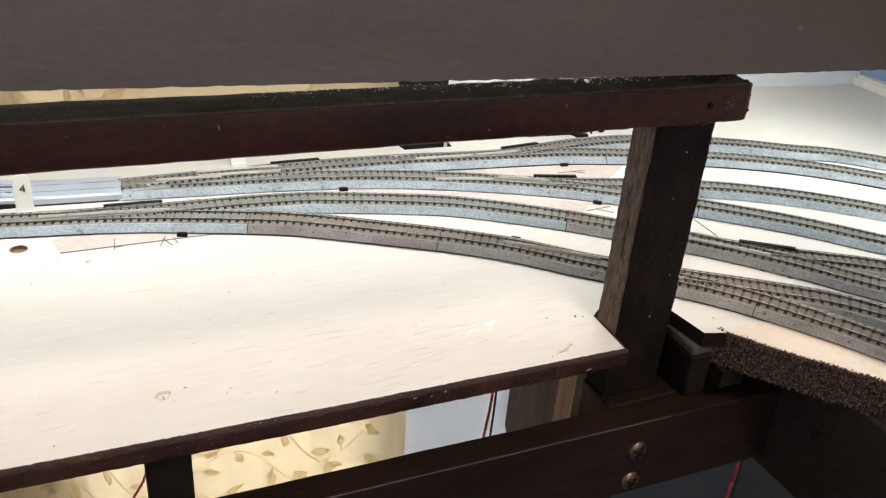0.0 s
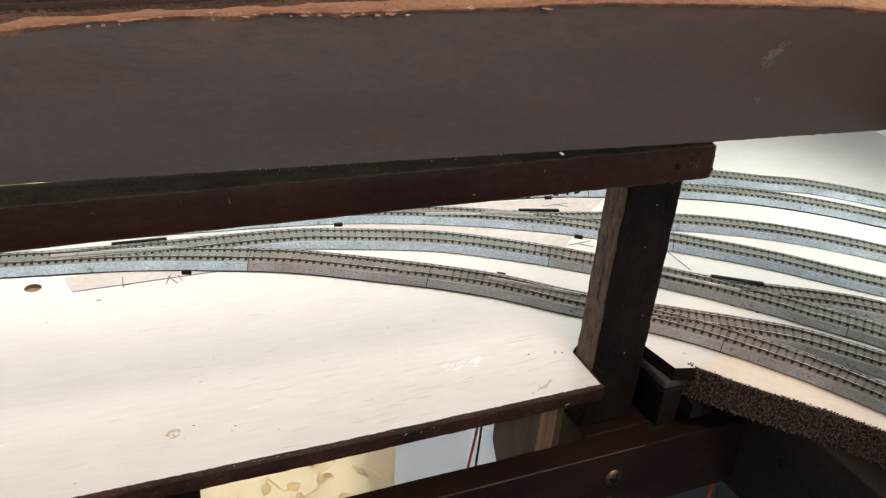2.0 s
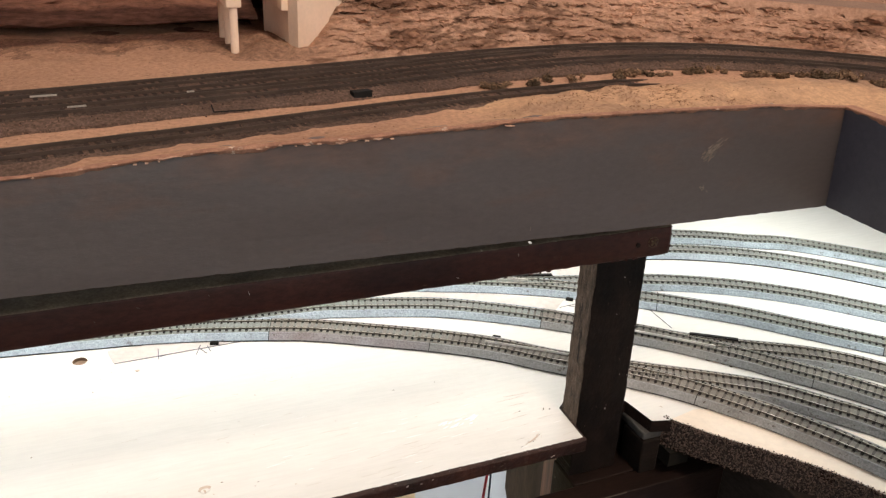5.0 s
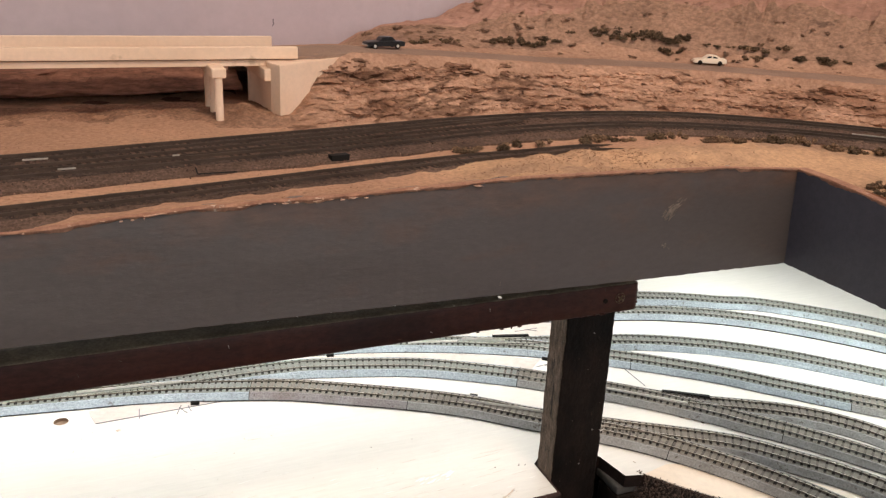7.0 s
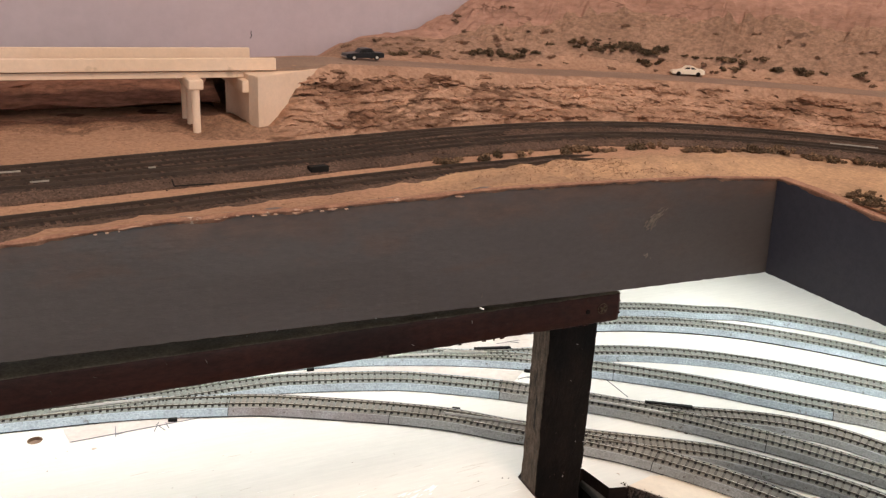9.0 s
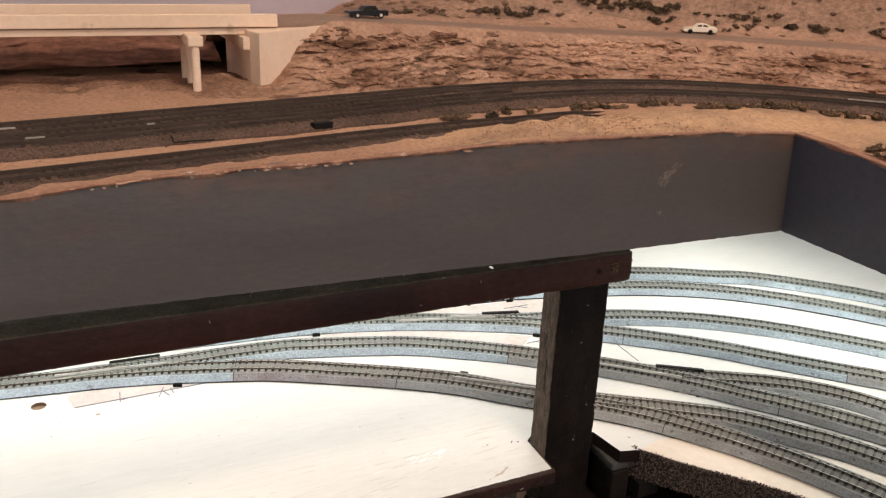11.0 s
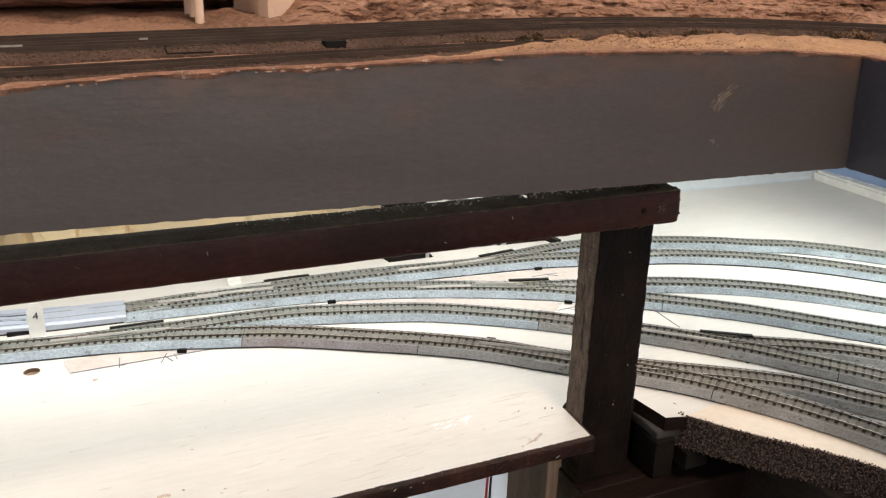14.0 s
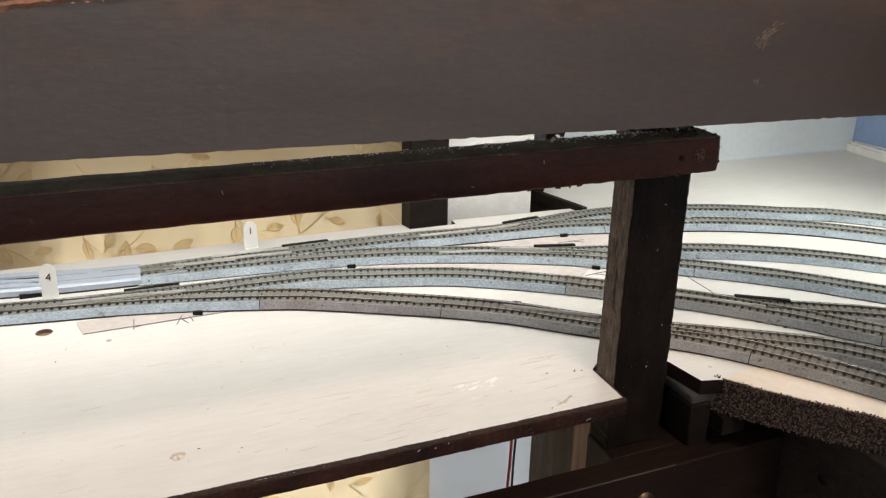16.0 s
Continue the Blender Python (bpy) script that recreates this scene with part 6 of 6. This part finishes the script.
# ---- the upper level: tracks ----
def cinder_track(label, pts, wide, low=0.0, sink=0.0, skirt=0.0, sooty=True):
    base_z = BASE_Z + low
    line = smooth_line(pts, 0.004)
    end = line[-1][0]

    def settle(ob):
        """Lets the track's far end sink under the sand."""
        for v in ob.data.vertices:
            v.co.z -= sink * sstep(v.co.x, end - 0.07, end)

    t = thing("cinder_track", label, "model track", group="scenic tracks", base=(*line[len(line) // 2], base_z))
    w = wide / 2
    bb = sweep(line, [(-w - skirt, -0.002 - skirt * 0.08), (-w * 0.95 - skirt, 0.0006 - skirt * 0.06), (-0.0088, 0.0026), (0.0088, 0.0026), (w * 0.95, 0.0006), (w, -0.002)], base_z + 0.0003)
    for v in bb.verts:
        v.co += Vector((0, 0, 0.0004)) * noise.noise(v.co * 400) + Vector((0.0006 * noise.noise(v.co * 160), 0.0012 * noise.noise(v.co * 150 + Vector((9, 9, 9))), 0))
    for v in bb.verts:  # the fascia's edge holds the stones back
        if v.co.x < 0.11:
            v.co.y = max(v.co.y, -0.0146)
    part("cinder_bed", bb, BALLAST, t)
    bb = sweep(line, [(-0.0092, 0.0010), (-0.0086, 0.0027), (0.0086, 0.0027), (0.0092, 0.0010)], base_z + 0.0003)
    for v in bb.verts:
        v.co += Vector((0, 0, 0.0002)) * noise.noise(v.co * 400) + 0.0009 * noise.noise_vector(v.co * 210)
    if sooty:
        part("sooty_bed", bb, SOOT, t, "oil-darkened cinders between the rails")
    for side in (-1, 1):
        part("rail", sweep(offset_line(line, side * 0.0045), [(-0.0004, 0), (-0.0003, 0.0013), (0.0003, 0.0013), (0.0004, 0)], base_z + 0.0032), RAIL_DULL, t)
    tl = smooth_line(pts, 0.0038)
    tt, _ = normals(tl)
    vs, fs = [], []
    for p, d in zip(tl, tt):
        o = len(vs)
        n = (-d[1], d[0])
        for z in (base_z + 0.0020, base_z + 0.0030):
            for a, c in ((-0.0009, -0.008), (0.0009, -0.008), (0.0009, 0.008), (-0.0009, 0.008)):
                vs.append((p[0] + d[0] * a + n[0] * c, p[1] + d[1] * a + n[1] * c, z))
        fs += [(o + 4, o + 5, o + 6, o + 7), (o, o + 1, o + 5, o + 4), (o + 1, o + 2, o + 6, o + 5), (o + 2, o + 3, o + 7, o + 6), (o + 3, o, o + 4, o + 7)]
    me = bpy.data.meshes.new("sleeper_run")
    me.from_pydata(vs, [], fs)
    me.materials.append(CINDER_TIE)
    ob = new("sleeper_run", me)
    ob.parent, ob.matrix_parent_inverse = t, t.matrix_basis.inverted()
    tagged(ob, kind="stuff")
    if sink:
        for ch in t.children:
            settle(ch)
    return t


F_PTS = [(-0.40, -0.0265), (-0.30, -0.0075), (-0.241, 0.0030), (-0.203, 0.0092), (-0.159, 0.0174), (-0.107, 0.0278), (-0.047, 0.0374), (-0.014, 0.0398), (0.021, 0.0440), (0.05, 0.0485), (0.085, 0.0500)]
M1_PTS = [(-0.55, 0.026), (-0.40, 0.034), (-0.30, 0.0405), (-0.242, 0.0455), (-0.2, 0.0505), (-0.153, 0.0575), (-0.1, 0.066), (-0.024, 0.0805), (0.012, 0.0850), (0.0516, 0.0865), (0.088, 0.0825), (0.125, 0.070), (0.172, 0.043), (0.210, 0.006), (0.236, -0.035), (0.257, -0.10), (0.267, -0.2), (0.272, -0.34)]
M2_PTS = [(-0.55, 0.060), (-0.40, 0.0655), (-0.30, 0.0685), (-0.242, 0.0735), (-0.197, 0.0815), (-0.144, 0.0910), (-0.0826, 0.1025), (-0.010, 0.1150), (0.07, 0.1180), (0.1365, 0.1025), (0.19, 0.070), (0.240, 0.024), (0.268, -0.02), (0.290, -0.09), (0.300, -0.2), (0.305, -0.34)]
tF = cinder_track("dark cinder ballasted track along the layout's front edge", F_PTS, 0.024, -0.0022, 0.0045, 0.010)
tM1 = cinder_track("dark cinder ballasted main track curving along the cliff", M1_PTS, 0.034)
tM2 = cinder_track("dark cinder ballasted main track at the cliff foot", M2_PTS, 0.033)
xo = cinder_track("dark crossover track between the main lines", [(-0.30, 0.0480), (-0.24, 0.0545), (-0.19, 0.0645), (-0.14, 0.0750), (-0.08, 0.0875), (-0.03, 0.0990), (0.02, 0.1085)], 0.026, -0.0003, sooty=False)
part("track_clip", box(-0.0046, 0.0046, -0.0022, 0.0022, 0, 0.003, 0.0003, turn=Matrix.Translation((-0.1092, 0.0500, BASE_Z + 0.0006)) @ Matrix.Rotation(0.15, 4, "Z")), BLACK, tM1, "black plastic clip")
# pale bars laid on worn rail tops, painting their highlights
for x, y, l, a in ((-0.2385, 0.0655, 0.010, 0.07), (-0.2265, 0.0462, 0.007, 0.11), (-0.1815, 0.0600, 0.003, 0.15), (0.2073, 0.0190, 0.026, -0.765)):
    part("shiny_rail_joint", box(-l / 2, l / 2, -0.00035, 0.00035, 0, 0.0006, turn=Matrix.Translation((x, y, BASE_Z + 0.0043)) @ Matrix.Rotation(a, 4, "Z")), RAIL_TOP, tM1, "pale bar for a worn, glinting stretch of rail")
b = rod((-0.176, 0.0352, BASE_Z + 0.002), (-0.1597, 0.0345, BASE_Z + 0.0022), 0.0003, 6)
rod((-0.176, 0.0352, BASE_Z + 0.002), (-0.1765, 0.0372, BASE_Z + 0.0045), 0.0003, 6, bm=b)
solo("point_wire", b, BLACK, "thin dark bent wire lying on the sand", "wire")



# ---- loose grit ----
def grit(name, label, material, spots, seed, low, high):
    """Many small angular grains lying at the given places."""
    r = random.Random(seed)
    vs, fs = [], []
    for x, y, z in spots:
        s = r.uniform(low, high)
        q = Euler((r.uniform(0, 6), r.uniform(0, 6), r.uniform(0, 6))).to_matrix()
        o = len(vs)
        vs += [Vector((x, y, z)) + q @ Vector(v) * s * r.uniform(0.7, 1.3) for v in ((1, 0, -0.4), (-0.6, 0.8, -0.4), (-0.6, -0.8, -0.4), (0, 0, 0.9))]
        fs += [(o, o + 1, o + 2), (o, o + 1, o + 3), (o + 1, o + 2, o + 3), (o + 2, o, o + 3)]
    me = bpy.data.meshes.new(name)
    me.from_pydata(vs, [], fs)
    me.materials.append(material)
    return tagged(new(name, me), label, "gravel", kind="stuff")


rng = random.Random(91)
grains = []
for pts, wide, low in ((F_PTS, 0.024, -0.0022), (M1_PTS, 0.034, 0.0), (M2_PTS, 0.033, 0.0)):
    line = smooth_line(pts, 0.0012)
    _, across = normals(line)
    for p, n in zip(line, across):
        if -0.29 < p[0] < 0.27 and p[1] > -0.09:
            for _ in range(16 if wide > 0.03 else 12):
                a = rng.choice((-1, 1)) * (wide / 2) * (rng.uniform(0.42, 1.08) if rng.random() < 0.66 else rng.uniform(0, 0.42))
                h = 0.0006 + 0.0022 * (1 - sstep(abs(a), 0.0085, wide / 2))
                fade = 0.004 * sstep(p[0], 0.015, 0.085) if wide < 0.03 else 0.0
                grains.append((p[0] + n[0] * a + rng.uniform(-0.0008, 0.0008), p[1] + n[1] * a + rng.uniform(-0.0008, 0.0008), BASE_Z + low + h - fade))
grit("cinder_grit", "loose dark cinder grit along the scenic tracks", CINDER, grains, 5, 0.00022, 0.00060)
grains = []
for k in range(5200):
    x, y = rng.uniform(-0.27, 0.30), rng.uniform(-0.014, 0.16)
    if nz(x, y, 3, 30) + 0.35 * nz(x, y, 8, 120) > 0.02 and y < 0.10 - 0.45 * max(0.0, x - 0.12) + 0.06 * (x < -0.09):
        grains.append((x, y, ground_z(x, y)))
for k in range(3200):  # a gravelly patch on the front of the heap
    x, y = rng.gauss(0.015, 0.032), rng.uniform(-0.013, 0.022)
    if nz(x, y, 5, 45) + 0.4 * nz(x, y, 8, 150) > -0.02:
        grains.append((x, y, ground_z(x, y)))
grit("desert_grit", "small brown grit scattered over the sand", PEBBLE, grains, 6, 0.00016, 0.00045)

# ---- the upper level: bridge ----
bridge = thing("road_bridge", "cream concrete model road bridge with solid parapets", "bridge", base=(-0.25, 0.18, 0.18))
part("deck_slab", box(-0.55, -0.1015, 0.1635, 0.2025, 0.2088, 0.2125, 0.0003), CONCRETE, bridge)
part("edge_beam", box(-0.55, -0.1008, 0.1612, 0.1640, 0.2074, 0.2107, 0.0003), CONCRETE, bridge)
# brown strip coloured as the shadow line under the overhanging parapet
part("drip_groove", box(-0.55, -0.1010, 0.1618, 0.1642, 0.2107, 0.2115), SCRUB, bridge, "brown strip painted as the parapet's shadow")
part("front_parapet", box(-0.55, -0.1000, 0.1592, 0.1632, 0.2114, 0.2182, 0.0005), CONCRETE, bridge)
part("rear_parapet", box(-0.55, -0.1055, 0.2000, 0.2030, 0.2126, 0.2196, 0.0005), CONCRETE, bridge)
part("bridge_road", box(-0.55, -0.1, 0.1632, 0.2000, 0.2126, 0.2132), ROAD, bridge)
for px_ in (-0.147, -0.36):
    pier = part("pier_cap", box(px_ - 0.0040, px_ + 0.0040, 0.1455, 0.192, 0.2032, 0.2086, 0.0008), CONCRETE, bridge)
    for y in (0.1485, 0.1665, 0.1845):
        part("column", rod((px_, y, 0.1765), (px_, y, 0.2033), 0.0022, 16), CONCRETE, pier, smooth=False)
abut = thing("bridge_abutment", "cream concrete abutment with a wing wall", "abutment", base=(-0.09, 0.18, 0.178))
part("wing_wall", prism([(-0.1150, 0.1410), (-0.060, 0.1815), (-0.060, 0.2145), (-0.1180, 0.2145), (-0.1180, 0.1500)], 0.176, 0.2104, 0.0004), CONCRETE, abut)
part("bearing_shelf", box(-0.1215, -0.1148, 0.1500, 0.2145, 0.2005, 0.2072, 0.0006), CONCRETE, abut)
part("road_end", prism([(-0.1165, 0.1634), (-0.085, 0.1655), (-0.052, 0.1855), (-0.052, 0.2146), (-0.1165, 0.2146)], 0.2103, 0.2121), ROAD, abut)


# ---- the upper level: bushes and cars ----
def bush_mesh(name, seed, w, h, material, leaves=150):
    r = random.Random(seed)
    vs, fs = [], []
    lumps = [(r.uniform(-0.6, 0.6) * w, r.uniform(-0.4, 0.4) * w, r.uniform(0.25, 0.7) * h, r.uniform(0.25, 0.5)) for _ in range(5)]
    for _ in range(leaves):
        lx, ly, lz, lr = r.choice(lumps)
        d = Vector((r.gauss(0, 1), r.gauss(0, 1), r.gauss(0, 0.8)))
        d.normalize()
        k = lr * r.uniform(0.3, 1.0)
        c = Vector((lx + d.x * w * k, ly + d.y * w * k, max(0.0002, lz + d.z * h * k)))
        s = r.uniform(0.0003, 0.0008)
        q = Euler((r.uniform(0, 6), r.uniform(0, 6), r.uniform(0, 6))).to_matrix()
        o = len(vs)
        vs += [c + q @ Vector(v) * s for v in ((1, 0, 0), (-0.6, 0.8, 0), (-0.6, -0.8, 0), (0, 0, 1.1))]
        fs += [(o, o + 1, o + 2), (o, o + 1, o + 3), (o + 1, o + 2, o + 3), (o + 2, o, o + 3)]
    me = bpy.data.meshes.new(name)
    me.from_pydata(vs, [], fs)
    me.materials.append(material)
    return me


DARK_BUSH = [bush_mesh("desert_bush", 40 + k, 0.0048, 0.0046, BUSH, 260) for k in range(4)]
TAN_BUSH = [bush_mesh("dry_bush", 60 + k, 0.0046, 0.0040, BUSH_TAN, 220) for k in range(3)]
rng = random.Random(77)


def bush(x, y, z, tan=False, size=1.0, where="on the sand"):
    ob = new("desert_bush", rng.choice(TAN_BUSH if tan else DARK_BUSH))
    tagged(ob, ("dry tan" if tan else "dark olive") + " scrubby model bush " + where, "bush", "desert bushes")
    ob.matrix_basis = Matrix.Translation((x, y, z)) @ Matrix.Rotation(rng.uniform(0, 6), 4, "Z") @ Matrix.Diagonal((size * rng.uniform(1.0, 1.5), size, size * rng.uniform(0.65, 1.0), 1))


m1 = smooth_line(M1_PTS, 0.003)
m1f = offset_line(m1, -0.0258)
for i, p in enumerate(m1f):
    if -0.055 < p[0] < 0.205 and p[1] > -0.02 and i % 2 == 0 and rng.random() < (0.70 if p[0] < 0.12 else 0.6):
        x, y = p[0] + rng.uniform(-0.002, 0.002), p[1] + rng.uniform(-0.004, 0.003)
        bush(x, y, ground_z(x, y) - 0.0004, rng.random() < 0.7, rng.uniform(0.7, 1.5), "beside the curving track")
for x, y in ((0.1250, -0.0520), (0.1225, -0.0590), (0.1285, -0.0600), (0.1240, -0.0660), (0.1310, -0.0530), (0.1215, -0.0720)):
    bush(x, y, ground_z(x, y) - 0.0004, rng.random() < 0.5, 1.0, "near the corner of the fascia")
# rows of bushes behind the road: (from, distance, to, distance, bushes for each step)
for i0, d0, i1, d1, many in ((72, 0.1180, 89, 0.1235, 0.8), (99, 0.1250, 112, 0.1180, 1.3), (114, 0.1215, 124, 0.1250, 1.0), (129, 0.1250, 134, 0.1235, 1.6), (135, 0.1238, 148, 0.1232, 2.3),
                             (148, 0.1215, 152, 0.1250, 1.8), (155, 0.1212, 189, 0.1208, 0.62), (184, 0.1165, 212, 0.1165, 0.7), (145, 0.1140, 152, 0.1140, 0.3), (164, 0.1150, 174, 0.1152, 0.9), (212, 0.119, 260, 0.119, 0.5)):
    for i in range(i0, i1 + 1):
        many_here = many * 0.62
        for _ in range(int(many_here) + (rng.random() < many_here - int(many_here))):
            d = d0 + (d1 - d0) * (i - i0) / (i1 - i0) + rng.gauss(0, 0.0012)
            x, y = CL[i] + CN[i] * d + CT[i] * rng.uniform(-0.001, 0.001)
            bush(x, y, hill_height(x, y, d) - 0.0006, rng.random() < 0.2, rng.uniform(0.7, 1.35), "behind the cliff-top road")
vs, fs = [], []  # low brushwood on the slope, too small to count
for k in range(110):
    i = rng.randrange(60, 116) if k < 30 else rng.randrange(64, 235)
    d = rng.uniform(0.120, 0.172) if k < 30 else rng.uniform(0.106, 0.140) if k < 100 else 0.145 + seam_high(CL[i]) + rng.gauss(-0.004, 0.0045)
    x, y = CL[i] + CN[i] * d
    s, turn = rng.uniform(0.4, 1.2) if k < 100 else rng.uniform(0.3, 0.75), Matrix.Rotation(rng.uniform(0, 6), 3, "Z")
    src = rng.choice(TAN_BUSH)
    o = len(vs)
    base = Vector((x, y, hill_height(x, y, d) - 0.0010))
    vs += [base + turn @ Vector((v.co.x * s * 1.3, v.co.y * s, v.co.z * s * 0.7)) for v in src.vertices]
    fs += [tuple(o + q for q in p.vertices) for p in src.polygons]
me = bpy.data.meshes.new("brushwood")
me.from_pydata(vs, [], fs)
me.materials.append(BRUSH)
tagged(new("brushwood", me), "low dry brown brushwood on the hill's flank", "brushwood", kind="stuff")


def model_car(label, side, roof, glass, paint, at, turn, length, width, hub):
    """A small car: body from its side outline, with a cabin, glass, bumpers and wheels. Its nose points along -x."""
    c = thing("model_car", label, "car", group="cars on the cliff road", base=at)
    m = Matrix.Translation(at) @ Matrix.Rotation(turn, 4, "Z")

    def slab(pts, w, z=0.0):
        bb = prism([(u * length, v * length) for u, v in pts], -w / 2, w / 2)
        bmesh.ops.bevel(bb, geom=[e for e in bb.edges if e.calc_face_angle(0) > 0.9], offset=length * 0.008, segments=2, affect="EDGES")
        bmesh.ops.transform(bb, matrix=m @ Matrix.Rotation(radians(90), 4, "X"), verts=bb.verts)
        return bb

    body = part("body", slab(side, width), paint, c)
    part("cabin", slab(roof, width * 0.84), paint, c)
    for g in glass:
        part("side_window", slab(g, width * 0.86), CAR_GLASS, c)
    for u in (-0.30, 0.30):
        for s in (-1, 1):
            r = length * 0.068
            a, e = m @ Vector((u * length, s * width * 0.36, r)), m @ Vector((u * length, s * width * 0.51, r))
            w = part("wheel", rod(a, e, r, 20), TYRE, c)
            part("hubcap", rod(a + (e - a) * 0.98, e + (e - a) * 0.06, r * 0.55, 16), hub, w)
    for u in (-0.5, 0.5):
        part("bumper", slab([(u - 0.008, 0.07), (u + 0.008, 0.07), (u + 0.008, 0.105), (u - 0.008, 0.105)], width * 0.96), CHROME if hub is CHROME else paint, c)
    return c


SEDAN = [(-0.49, 0.06), (0.49, 0.055), (0.5, 0.15), (0.47, 0.175), (0.2, 0.185), (-0.2, 0.18), (-0.47, 0.16), (-0.5, 0.12)]
SEDAN_ROOF = [(-0.17, 0.17), (-0.08, 0.27), (0.02, 0.285), (0.17, 0.28), (0.26, 0.18)]
SEDAN_GLASS = [[(-0.13, 0.19), (-0.07, 0.258), (0.03, 0.262), (0.03, 0.19)], [(0.05, 0.19), (0.05, 0.262), (0.15, 0.258), (0.20, 0.19)]]
MODERN = [(-0.49, 0.055), (0.49, 0.055), (0.5, 0.17), (0.46, 0.205), (0.2, 0.20), (-0.2, 0.185), (-0.44, 0.15), (-0.5, 0.10)]
MODERN_ROOF = [(-0.22, 0.17), (-0.06, 0.285), (0.06, 0.30), (0.20, 0.28), (0.40, 0.195)]
MODERN_GLASS = [[(-0.16, 0.20), (-0.06, 0.268), (0.04, 0.278), (0.04, 0.20)], [(0.065, 0.20), (0.065, 0.278), (0.17, 0.262), (0.26, 0.205)]]
model_car("small black four-door model saloon with chrome hubcaps on the road", SEDAN, SEDAN_ROOF, SEDAN_GLASS, CAR_BLACK, (-0.0250, 0.2225, road_z(-0.025) + 0.0003), 0.05, 0.0272, 0.0100, CHROME)
model_car("small white model saloon with dark windows on the road", MODERN, MODERN_ROOF, MODERN_GLASS, CAR_WHITE, (0.2265, 0.1922, road_z(0.2265) + 0.0003), -0.50, 0.0245, 0.0095, TYRE)
